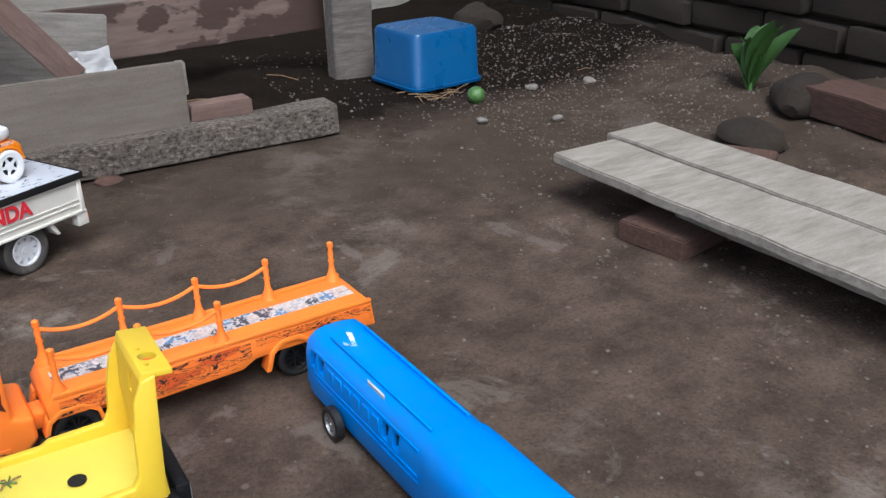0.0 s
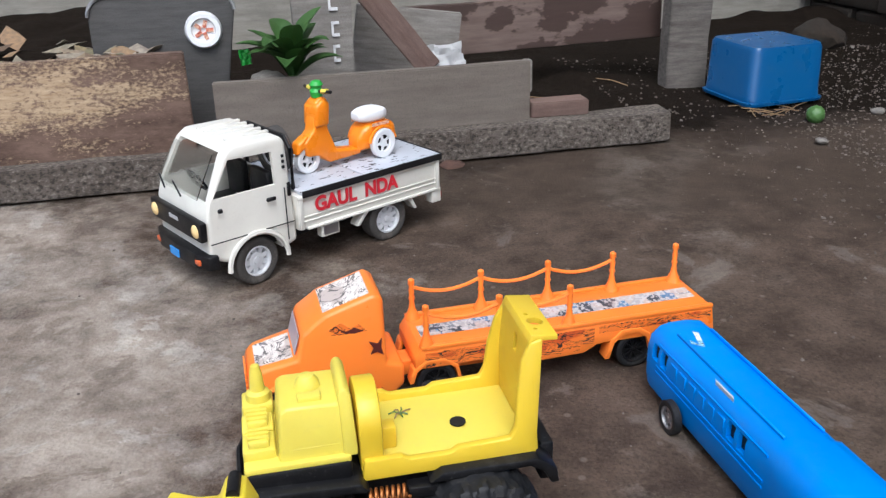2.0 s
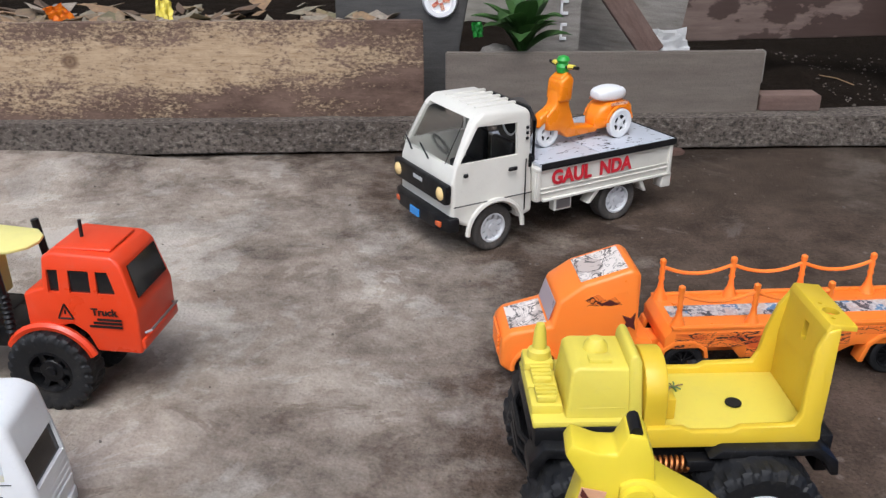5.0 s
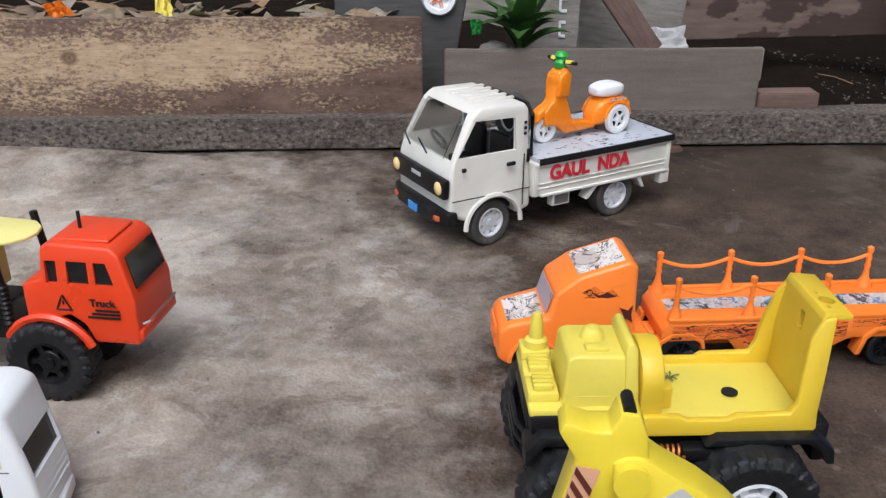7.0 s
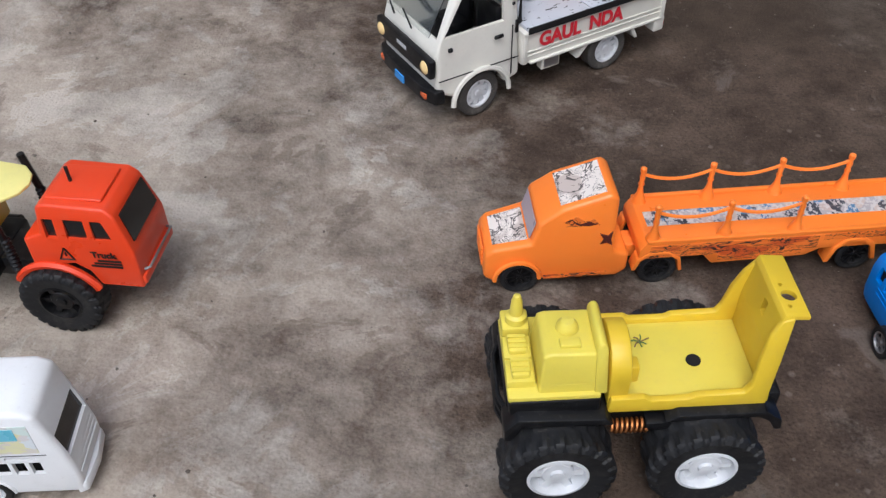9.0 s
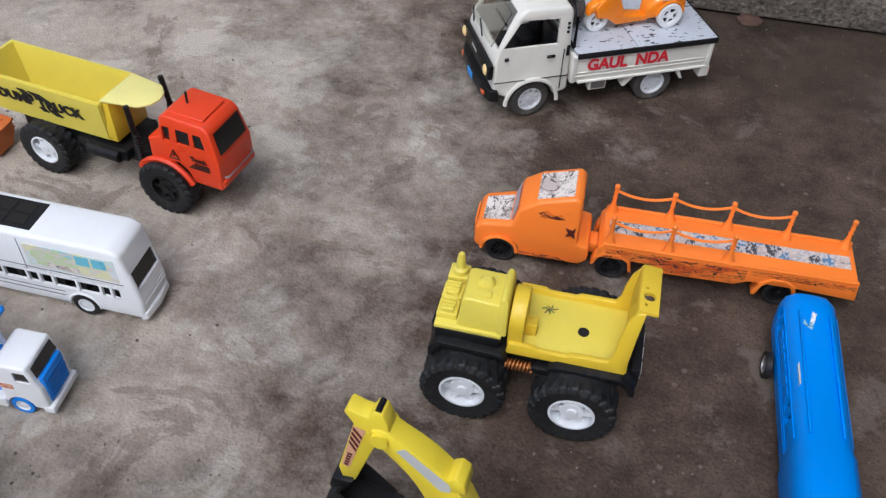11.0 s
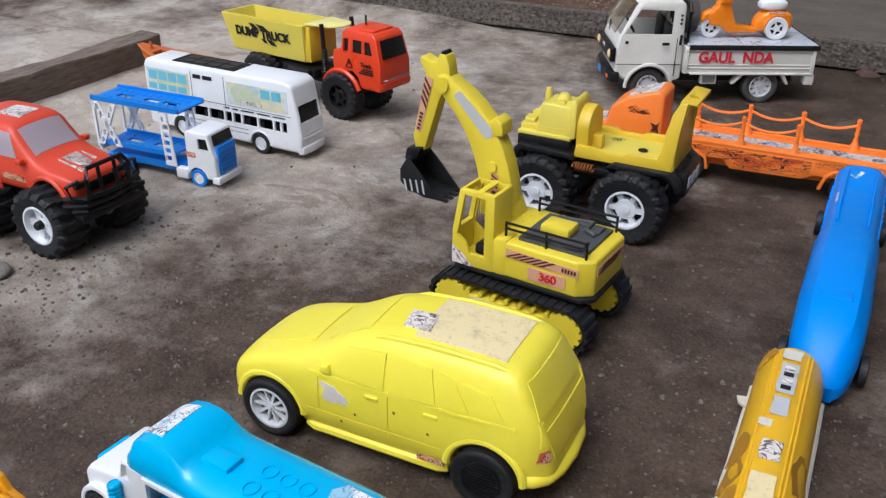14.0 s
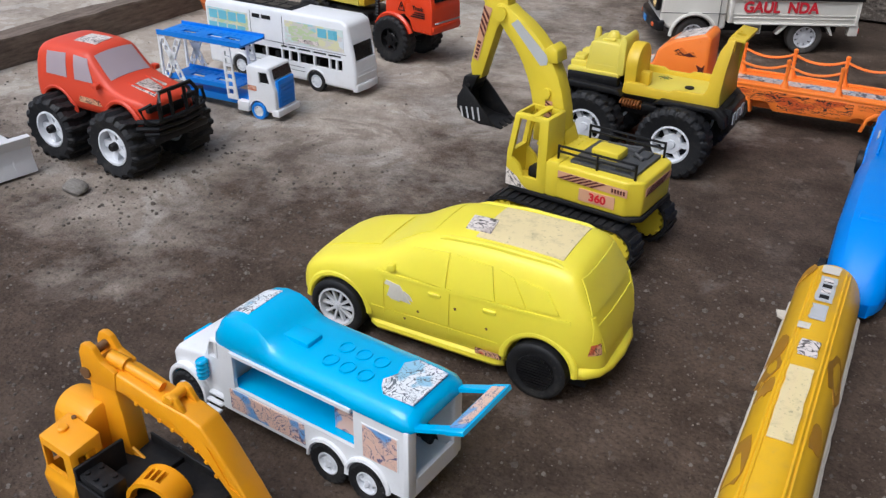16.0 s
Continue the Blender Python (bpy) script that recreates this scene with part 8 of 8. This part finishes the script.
def amber_digger():
    """Excavator at the near corner of the yard, its arm swung forward."""
    A = thing("toy_excavator", pose(0.100, -0.230, 0, 0, 0, 34),
              "amber yellow toy excavator with black deck and raised arm", "toy excavator")
    for s in (-1, 1):
        bm = fresh()
        prism(bm, [(-0.026, 0.012), (-0.016, 0.0), (0.088, 0.0), (0.098, 0.012), (0.088, 0.024), (-0.016, 0.024)], -0.018 + s * 0.024 - 0.008, -0.018 + s * 0.024 + 0.008, 0.003)
        part("track", bm, "rubber", A)
    bm = fresh()
    box(bm, -0.010, 0.085, -0.036, 0.002, 0.008, 0.026, 0.002)
    part("chassis", bm, "black", A)
    bm = fresh()
    box(bm, 0.0, 0.098, -0.049, 0.014, 0.026, 0.049, 0.002)
    box(bm, 0.018, 0.098, -0.0495, -0.0475, 0.047, 0.060, 0.0006, 1)
    box(bm, 0.018, 0.0205, -0.049, -0.012, 0.047, 0.070, 0.0006, 1)
    box(bm, 0.014, 0.098, 0.012, 0.014, 0.047, 0.056, 0.0006, 1)
    box(bm, 0.048, 0.050, -0.028, 0.012, 0.047, 0.053, 0.0006, 1)
    part("deck", bm, "matte_black", A, "black plastic deck with raised edges")
    # cab with open window frames
    bm = fresh()
    prism(bm, [(-0.0492, 0.026), (-0.0520, 0.048), (-0.0492, 0.054), (-0.0492, 0.080), (-0.0250, 0.084), (-0.0250, 0.026)], -0.0166, 0.0177, 0.002, axis="x")
    cab = part("cab", bm, "amber", A)
    c = fresh()
    box(c, -0.0136, 0.0147, -0.0465, -0.028, 0.036, 0.076)
    c2 = fresh()
    box(c2, -0.0125, 0.0100, -0.070, -0.040, 0.056, 0.074)
    c3 = fresh()
    box(c3, -0.030, 0.0, -0.044, -0.031, 0.056, 0.074)
    c4 = fresh()
    box(c4, 0.010, 0.030, -0.044, -0.031, 0.058, 0.074)
    carve(cab, c, c2, c3, c4)
    bm = fresh()
    box(bm, -0.010, 0.008, -0.044, -0.032, 0.035, 0.044, 0.002)
    part("seat", bm, "matte_black", cab)
    bm = fresh()
    cyl(bm, (-0.006, -0.037, 0), 0.0038, 0.080, 0.0845, "z", 14, bev=0.0008)
    part("roof_stud", bm, "amber", cab)
    bm = fresh()
    cyl(bm, (-0.008, -0.027, 0), 0.0016, 0.083, 0.0850, "z", 10)
    part("screw", bm, "dull_brown", cab, "rusty screw")
    bm = fresh()
    box(bm, 0.020, 0.046, -0.047, -0.030, 0.048, 0.064, 0.0015)
    tray = part("battery_box", bm, "matte_black", A, "black box with bolts")
    for x, y in ((0.024, -0.043), (0.033, -0.043), (0.042, -0.043), (0.026, -0.034), (0.040, -0.034)):
        bm = fresh()
        cyl(bm, (x, y, 0), 0.0018, 0.064, 0.0655, "z", 10)
        part("bolt", bm, "matte_black", tray)
    for x, y in ((0.060, -0.004), (0.066, -0.004), (0.058, -0.040)):
        bm = fresh()
        cyl(bm, (x, y, 0), 0.0018, 0.049, 0.0508, "z", 10)
        part("bolt", bm, "matte_black", A)
    # rounded engine cover between cab and mast
    bm = fresh()
    hump = [(-0.028, 0.030), (-0.028, 0.070)] + [(-0.011 - 0.017 * math.cos(a), 0.072 + 0.017 * math.sin(a)) for a in [math.pi * k / 10 for k in range(1, 10)]] + [(0.006, 0.070), (0.006, 0.030)]
    prism(bm, hump, -0.034, 0.000, 0.003, 2, axis="x")
    part("engine_cover", bm, "amber", A)
    B = pose(0.0, 0.0, 0.0, 0, 0, 10)
    bm = fresh()
    prism(bm, [(-0.013, 0.046), (0.016, 0.046), (0.014, 0.080), (0.010, 0.116), (-0.010, 0.118), (-0.012, 0.085)], -0.0085, 0.0085, 0.0015)
    prism(bm, [(0.000, 0.046), (0.030, 0.046), (0.014, 0.056), (0.008, 0.056)], -0.0075, -0.0055, 0.0004, 1)
    part("mast", bm, "amber", A, at=B)
    for s in (-1, 1):
        bm = fresh()
        prism(bm, [(-0.014, 0.106), (-0.013, 0.128), (-0.010, 0.1345), (-0.005, 0.1360), (0.000, 0.1335), (0.005, 0.1245), (0.016, 0.1190), (0.014, 0.104)], s * 0.0080 - 0.0024, s * 0.0080 + 0.0024, 0.001)
        part("fork_cheek", bm, "amber", A, at=B)
        bm = fresh()
        cyl(bm, (-0.010, 0, 0.112), 0.0042, s * 0.0095, s * 0.0115, n=14)
        part("pin", bm, "dull_brown", A, "rusty pin", at=B)
    bm = fresh()
    cyl(bm, (-0.005, 0, 0.127), 0.0032, -0.0085, 0.0085, n=12)
    part("pin", bm, "dull_brown", A, "rusty pin", at=B)
    bm = fresh()
    top = [(-0.006, 0.121), (0.020, 0.1175), (0.048, 0.1085), (0.070, 0.104), (0.082, 0.099), (0.094, 0.082), (0.112, 0.052), (0.128, 0.022), (0.132, 0.010)]
    low = [(0.120, 0.010), (0.112, 0.024), (0.098, 0.050), (0.084, 0.068), (0.074, 0.078), (0.064, 0.084), (0.046, 0.091), (0.020, 0.1025), (-0.008, 0.107)]
    prism(bm, top + low, -0.0095, 0.0095, 0.002, 3)
    boom = part("boom", bm, "amber", A, at=B)
    c = fresh()
    prism(c, [(0.084, 0.086), (0.092, 0.078), (0.108, 0.052), (0.100, 0.056)], -0.020, -0.0086)
    carve(boom, c)
    for k, (x, z) in enumerate(((0.030, 0.0995), (0.038, 0.0965), (0.048, 0.0925), (0.058, 0.0885), (0.068, 0.0835), (0.076, 0.0785), (0.083, 0.0715), (0.090, 0.0625))):
        bm = fresh()
        cyl(bm, (x, 0, z), 0.0016, -0.0102, 0.0102, n=8)
        part("rivet", bm, "amber", A, at=B)
    bm = fresh()
    tube(bm, [(0.004, 0, 0.1225), (0.018, 0, 0.1205)], 0.0052, 12)
    tube(bm, [(0.012, 0, 0.1210), (0.046, 0, 0.1125)], 0.0036, 12)
    part("hydraulic_ram", bm, "amber", A, at=B)
    for s in (-1, 1):
        bm = fresh()
        prism(bm, [(0.050, 0.104), (0.053, 0.1135), (0.058, 0.1160), (0.063, 0.1135), (0.070, 0.102)], s * 0.0065 - 0.0018, s * 0.0065 + 0.0018, 0.0007)
        part("pivot_lug", bm, "amber", A, at=B)
    bm = fresh()
    cyl(bm, (0.058, 0, 0.1115), 0.0036, -0.0095, 0.0095, n=14, bev=0.0008)
    part("pin", bm, "amber", A, at=B)
    # slotted drum cover on the deck
    bm = fresh()
    lathe(bm, [(0.0155, -0.010), (0.0185, -0.010), (0.0185, 0.010), (0.0155, 0.010)], (0, 0, 0), "y", 32)
    cover = part("drum_rim", bm, "amber", A, "amber slotted drum cover", at=pose(0.064, -0.020, 0.050, 0, 0, 16))
    c = fresh()
    for a in (74, 90, 106):
        q = radians(a)
        box(c, 0.017 * math.cos(q) - 0.0016, 0.017 * math.cos(q) + 0.0016, -0.005, 0.005, 0.017 * math.sin(q) - 0.006, 0.017 * math.sin(q) + 0.006)
    carve(cover, c)
    bm = fresh()
    cyl(bm, (0, 0, 0), 0.0156, 0.005, 0.009, n=28)
    part("drum_face", bm, "amber", cover)
    bm = fresh()
    prism(bm, [(0.112, 0.026), (0.134, 0.030), (0.146, 0.014), (0.134, 0.002), (0.108, 0.004)], -0.016, 0.016, 0.002)
    part("bucket", bm, "matte_black", A, "black bucket", at=B)


amber_digger()


def white_loader():
    L = thing("toy_bulldozer", pose(-0.545, -0.385, 0, 0, 0, 30), "white plastic toy bulldozer blade and body", "toy bulldozer")
    bm = fresh()
    out = [(0.050, 0.006), (0.062, 0.004), (0.056, 0.020), (0.054, 0.036), (0.060, 0.050), (0.052, 0.052), (0.046, 0.036), (0.046, 0.018)]
    prism(bm, out, -0.052, 0.052, 0.001)
    part("blade", bm, "white", L)
    for y in (-0.026, 0.0, 0.026):
        bm = fresh()
        prism(bm, [(0.053, 0.010), (0.060, 0.010), (0.056, 0.022), (0.053, 0.034)], y - 0.001, y + 0.001)
        part("blade_rib", bm, "white", L)
    bm = fresh()
    box(bm, -0.08, 0.046, -0.032, 0.032, 0.018, 0.050, 0.004)
    box(bm, -0.02, 0.030, -0.022, 0.022, 0.048, 0.064, 0.004)
    part("body", bm, "white", L)
    for x in (0.02, -0.05):
        for s in (-1, 1):
            wheel(L, x, s * 0.036, 0.020, 0.014, s, "rubber", "white_rim", "lug")


white_loader()

# ---- things along the fence and on the soil ----
def stone(name, m, r, squash, label, category, mat="stone", seed=0):
    bm = fresh()
    bmesh.ops.create_icosphere(bm, subdivisions=3, radius=r)
    for w in bm.verts:
        k = 1 + 0.28 * noise.noise(w.co / r * 1.1 + Vector((seed, 0, 0))) + 0.10 * noise.noise(w.co / r * 3.5 + Vector((0, seed, 0)))
        w.co = Vector((w.co.x * k, w.co.y * k * 0.8, w.co.z * k * squash))
    return tagged(part(name, bm, mat, at=m), label, category)


stone("stone", pose(-0.448, -0.265, 0.006, 0, 0, 30), 0.017, 0.45, "small flat grey stone lying on the soil", "stone", seed=3)
stone("stone", WU @ pose(1.47, -0.40, 0.04, 0, 0, 12), 0.072, 0.5, "dark broken brick lump by the wall", "stone", "brick", 5)
stone("stone", WU @ pose(1.27, -0.46, 0.015, 0, 0, 70), 0.066, 0.4, "dark broken brick lump by the wall", "stone", "brick", 8)
stone("stone", WU @ pose(1.44, 0.60, 0.04, 0, 0, 70), 0.08, 0.5, "dark stone against the brick wall", "stone", "brick", 11)
stone("stone", WU @ pose(0.33, -0.012, 0.001, 0, 0, 0), 0.022, 0.35, "dark clod of earth at the beam's foot", "stone", "red_brick", 13)
stone("stone", WU @ pose(0.045, 0.095, 0.135, 0, 0, 20), 0.034, 0.75, "pale stone beside the plant", "stone", "stone", 17)
for i, (u, v) in enumerate(((1.10, -0.16), (1.16, -0.30), (1.33, 0.02), (0.98, -0.09), (1.20, 0.05))):
    stone("pebble", WU @ pose(u, v, 0.006, 0, 0, 40 * i), 0.011 + 0.003 * (i % 3), 0.5, "small grey pebble on the soil", "stone", seed=20 + i)
timber("brick_block", -0.10, 0.10, -0.05, 0.05, 0, 0.05, "red_brick", "reddish brick lying by the wall", "brick", 0.003, cuts=4).matrix_world = WU @ pose(1.47, -0.52, 0.02, 0, 0, 80)


def black_panel():
    P = thing("black_panel", WU @ pose(-0.112, 0.135, 0.02, -4, 0, 0), "dark scratched panel with rounded corners behind the boards", "panel")
    bm = fresh()
    pts = []
    for cx, cz, a0 in ((0.085, 0.235, 0), (-0.085, 0.235, 90)):
        for k in range(7):
            a = radians(a0 + 15 * k)
            pts.append((cx + 0.03 * math.cos(a), cz + 0.03 * math.sin(a)))
    pts += [(-0.115, 0.02), (0.075, 0.0)]
    prism(bm, pts, -0.012, 0.012, 0.004, 2)
    part("board", bm, "dark_panel", P)
    bm = fresh()
    tube(bm, [(x * 1.0, -0.013, z) for x, z in pts[:14]], 0.003, 6)
    part("edge_trim", bm, "steel", P)
    hub = part("hub_cap", lathe(fresh(), [(1e-5, -0.006), (0.018, -0.006), (0.020, -0.012), (0.027, -0.012), (0.030, -0.004), (0.030, 0.0), (1e-5, 0.0)], (0, 0, 0), "y", 36), "white", P, "round white wheel cap", pose(0.062, -0.012, 0.205))
    bm = fresh()
    for k in range(5):
        a = 2 * math.pi * k / 5
        c, q = math.cos(a), math.sin(a)
        box(bm, 0.004, 0.016, -0.0085, -0.006, -0.003, 0.003, 0, shape=lambda p, c=c, q=q: Vector((p.x * c - p.z * q, p.y, p.x * q + p.z * c)))
    part("cap_print", bm, "dec_red", hub)


black_panel()


def leaf_mesh(length, width, bend, seed):
    bm = fresh()
    rows = []
    n = 9
    for i in range(n + 1):
        t = i / n
        w = width * math.sin(math.pi * min(1, t * 0.93 + 0.06)) ** 0.8
        x = length * t * (1 - 0.18 * bend * t)
        z = length * (0.55 * t - bend * 0.62 * t * t)
        wob = 0.06 * width * noise.noise(Vector((t * 5, seed, 0)))
        rows.append([bm.verts.new((x, w * s + wob, z + abs(s) * w * 0.35)) for s in (-1, -0.5, 0, 0.5, 1)])
    for a, b in zip(rows, rows[1:]):
        for k in range(4):
            bm.faces.new((a[k], b[k], b[k + 1], a[k + 1]))
    bmesh.ops.solidify(bm, geom=bm.faces[:], thickness=0.0006)
    return bm


def plant(m, n, size, label, up=0.0):
    P = thing("plant", m, label, "plant")
    bm = fresh()
    tube(bm, [(0, 0, -0.03), (0, 0, 0.012 * size / 0.1)], 0.005, 8)
    part("stem", bm, "leaf", P)
    for k in range(n):
        L = size * (0.75 + 0.35 * random.random())
        ob = part("leaf", leaf_mesh(L, L * 0.18, 0.35 + 0.6 * random.random(), k), "leaf", P, at=pose(0, 0, 0.002 * k, 0, -42 * random.random() - up, 360 * k * 0.382 + 20 * random.random()))
    return P


plant(WU @ pose(0.085, 0.085, 0.140), 22, 0.105, "broad-leaved green plant growing behind the grey board")
plant(WU @ pose(1.46, -0.29, 0.03), 9, 0.135, "long-leaved green weed growing from the brick wall", 24)


def sprig():
    """A bit of dry weed lying on the yellow lorry's bed."""
    S = thing("dry_sprig", pose(-0.3478, 0.4804, 0.0972), "tiny dry green sprig lying on the yellow toy bed", "plant")
    for k in range(7):
        bm = fresh()
        a = 2 * math.pi * k / 7
        L = 0.006 + 0.003 * ((k * 5) % 3) / 2
        tube(bm, [(0, 0, 0.0006), (L * 0.5 * math.cos(a), L * 0.5 * math.sin(a), 0.0022), (L * math.cos(a + 0.2), L * math.sin(a + 0.2), 0.0010)], 0.0006, 5)
        part("blade", bm, "dry_leaf" if k % 2 else "leaf", S)


sprig()


def litter_ball():
    bm = fresh()
    bmesh.ops.create_icosphere(bm, subdivisions=4, radius=0.017)
    for w in bm.verts:
        w.co *= 1 + 0.10 * noise.noise(w.co * 190)
    tagged(part("green_ball", bm, "leaf", at=WU @ pose(1.052, 0.036, 0.015)), "small rough green fruit lying on the soil", "fruit")


litter_ball()


def crumpled(name, m, w, h, mat, label, category, seed):
    bm = fresh()
    n = 10
    g = [[bm.verts.new((w * (i / n - 0.5), h * (j / n - 0.5), 0.25 * min(w, h) * noise.noise(Vector((i * 0.45, j * 0.45, seed))))) for j in range(n + 1)] for i in range(n + 1)]
    for i in range(n):
        for j in range(n):
            bm.faces.new((g[i][j], g[i + 1][j], g[i + 1][j + 1], g[i][j + 1]))
    bmesh.ops.solidify(bm, geom=bm.faces[:], thickness=0.0006)
    return tagged(part(name, bm, mat, at=m), label, category)


crumpled("plastic_bag", WU @ pose(0.385, 0.26, 0.128, 60, 0, 10), 0.08, 0.05, "letter_white", "crumpled pale plastic bag behind the board", "bag", 2)
crumpled("wrapper", WU @ pose(-0.50, 0.085, 0.222, 50, 20, 30), 0.028, 0.035, "pale_yellow", "crumpled bright yellow wrapper in the leaf litter", "wrapper", 5)
crumpled("wrapper", WU @ pose(-0.67, 0.09, 0.215, 40, 0, 60), 0.045, 0.03, "scooter", "crumpled orange wrapper in the leaf litter", "wrapper", 7)
crumpled("wrapper", WU @ pose(0.012, 0.105, 0.182, 70, 0, 20), 0.02, 0.025, "green", "bright green plastic scrap by the plant", "wrapper", 9)


def scatter():
    """Dead leaves and twigs behind the brown board, and grit over the yard."""
    bm = fresh()
    rnd = random.Random(4)
    for k in range(520):
        u, v = rnd.uniform(-1.5, -0.14), 0.065 + abs(rnd.gauss(0, 0.10))
        L = rnd.uniform(0.012, 0.046)
        m = pose(u, v, ground_height(u, v) + rnd.uniform(0.004, 0.018), rnd.uniform(-28, 28), rnd.uniform(-24, 24), rnd.uniform(0, 360))
        w = L * rnd.uniform(0.35, 0.65)
        p = [m @ Vector(q) for q in ((-L, 0, 0), (-L * 0.3, -w, 0.12 * L), (L * 0.5, -w * 0.8, 0), (L, 0, 0.2 * L), (L * 0.5, w * 0.8, 0), (-L * 0.3, w, 0.12 * L))]
        loft(bm, [p, [q + Vector((0, 0, 0.0007)) for q in p]])
    ob = part("leaf_litter", bm, "litter", at=WU, smooth=False)
    tagged(ob, "dead brown and grey leaves heaped behind the board", "leaves", kind="stuff")
    verts, faces = [], []
    for k in range(24000):
        if k >= 20000:
            u, v = rnd.uniform(0.98, 1.66), rnd.uniform(-0.40, 0.55)
        elif k >= 11000:
            u, v = rnd.uniform(-0.8, 0.5), rnd.uniform(-1.95, -1.15)
        elif k < 8800:
            u, v = rnd.uniform(-1.0, 1.1), rnd.uniform(-2.0, -0.02)
            if k % 2:
                v = rnd.uniform(-2.0, -0.9)
        else:
            u, v = rnd.uniform(0.75, 1.68), rnd.uniform(-0.9, 0.7)
        if u < -0.05 and v > -1.05 and rnd.random() > 0.2:
            continue
        r = 0.0006 + 0.0024 * rnd.random() ** 5 + (0.0026 * rnd.random() ** 2 if 8800 <= k < 11000 else 0) + (0.0013 * rnd.random() ** 4 if k >= 11000 else 0) + (0.0018 * rnd.random() ** 2 if k >= 20000 else 0)
        z = ground_height(u, v)
        a = rnd.uniform(0, 6.28)
        i = len(verts)
        for j in range(5):
            t = a + j * 1.2566
            q = r * rnd.uniform(0.7, 1.2)
            verts.append((u + q * math.cos(t), v + q * math.sin(t), z - r * 0.2))
        for j in range(5):
            t = a + 0.5 + j * 1.2566
            q = r * rnd.uniform(0.45, 0.8)
            verts.append((u + q * math.cos(t), v + q * math.sin(t), z + r * rnd.uniform(0.4, 0.8)))
        for j in range(5):
            faces.append((i + j, i + (j + 1) % 5, i + 5 + (j + 1) % 5, i + 5 + j))
        faces.append(tuple(i + 5 + j for j in range(5)))
    me = bpy.data.meshes.new("grit")
    me.from_pydata(verts, [], faces)
    me.materials.append(M["grit"])
    g = part("grit", me, "grit", at=WU)
    tagged(g, "loose grit and small gravel strewn over the soil", "gravel", kind="stuff")
    # twigs
    for k in range(26):
        if k < 10:
            u, v = 1.02 + rnd.gauss(0, 0.035), 0.12 + rnd.gauss(0, 0.025)
        else:
            u, v = rnd.uniform(-1.3, 1.4), rnd.uniform(0.08, 0.3)
            if 0.0 < u < 0.9:
                v += 0.15
        L = rnd.uniform(0.02, 0.05)
        b = fresh()
        tube(b, [(-L, 0, 0), (0, rnd.uniform(-0.004, 0.004), 0.003), (L, rnd.uniform(-0.006, 0.006), 0)], 0.0012, 5)
        tagged(part("twig", b, "dry_leaf", at=WU @ pose(u, v, ground_height(u, v) + 0.004, 0, rnd.uniform(-12, 12), rnd.uniform(0, 360))), "thin dry twig lying on the soil", "twig", "twigs on the soil")


def island_mix(name, cols, rough=0.85):
    m, nt, b = nodes(name)
    g = nt.nodes.new("ShaderNodeNewGeometry")
    r = ramp(nt, g.outputs["Random Per Island"], [((i + 0.5) / len(cols), c) for i, c in enumerate(cols)])
    n = tex(nt, "ShaderNodeTexNoise", 120, 4)
    nt.links.new(mixc(nt, n.outputs[0], (0.075, 0.062, 0.051), r.outputs[0]), b.inputs["Base Color"])
    b.inputs["Roughness"].default_value = rough
    return m


M["litter"] = island_mix("dead_leaves", [(0.13, 0.07, 0.035), (0.32, 0.23, 0.13), (0.46, 0.39, 0.31), (0.20, 0.18, 0.08), (0.40, 0.24, 0.12)])
M["grit"] = island_mix("loose_grit", [(0.10, 0.080, 0.064), (0.14, 0.115, 0.095), (0.28, 0.25, 0.215), (0.085, 0.068, 0.055), (0.115, 0.092, 0.074)])
scatter()


def chalk_letters():
    post = [o for o in scene.objects if o.name.startswith("fence_post") and "chalk" in o.get("label", "")][0]
    z = 0.0
    for k, (u, w, h) in enumerate(((0.022, 0.012, 0.030), (0.022, 0.014, 0.026), (0.020, 0.016, 0.028))):
        b = fresh()
        zz = 0.125 + 0.045 * k
        box(b, u - w / 2, u + w / 2, -0.0155, -0.0125, zz, zz + 0.005)
        box(b, u - w / 2, u - w / 2 + 0.004, -0.0155, -0.0125, zz, zz + h)
        box(b, u - w / 2, u + w / 2, -0.0155, -0.0125, zz + h - 0.005, zz + h)
        part("chalk_mark", b, "letter_white", post)


chalk_letters()


def brick_courses():
    """The end wall's bricks, the stretch that the path looks at."""
    rnd = random.Random(9)
    shapes = []
    for k in range(4):
        b = fresh()
        box(b, 0.0, 0.055, -0.098, 0.098, 0, 0.056)
        bmesh.ops.bevel(b, geom=b.edges[:], offset=0.005, segments=1, affect="EDGES")
        for w in b.verts:
            w.co += Vector((noise.noise(w.co * 40 + Vector((k, 0, 0))), noise.noise(w.co * 40 + Vector((0, k, 3))), noise.noise(w.co * 40 + Vector((7, 0, k))))) * 0.005
        shapes.append(part("brick", b, "brick", wall_east).data)
    for o in [o for o in scene.objects if o.data in shapes]:
        bpy.data.objects.remove(o)
    for row in range(8):
        for i in range(12):
            v = -1.35 + 0.206 * i + (0.104 if row % 2 else 0) + rnd.uniform(-0.006, 0.006)
            part("brick", shapes[rnd.randrange(4)], "brick", wall_east, at=pose(1.688 + rnd.uniform(-0.010, 0.008), v, 0.004 + 0.066 * row, rnd.uniform(-2, 2), rnd.uniform(-2, 2), rnd.uniform(-3, 3)))


brick_courses()
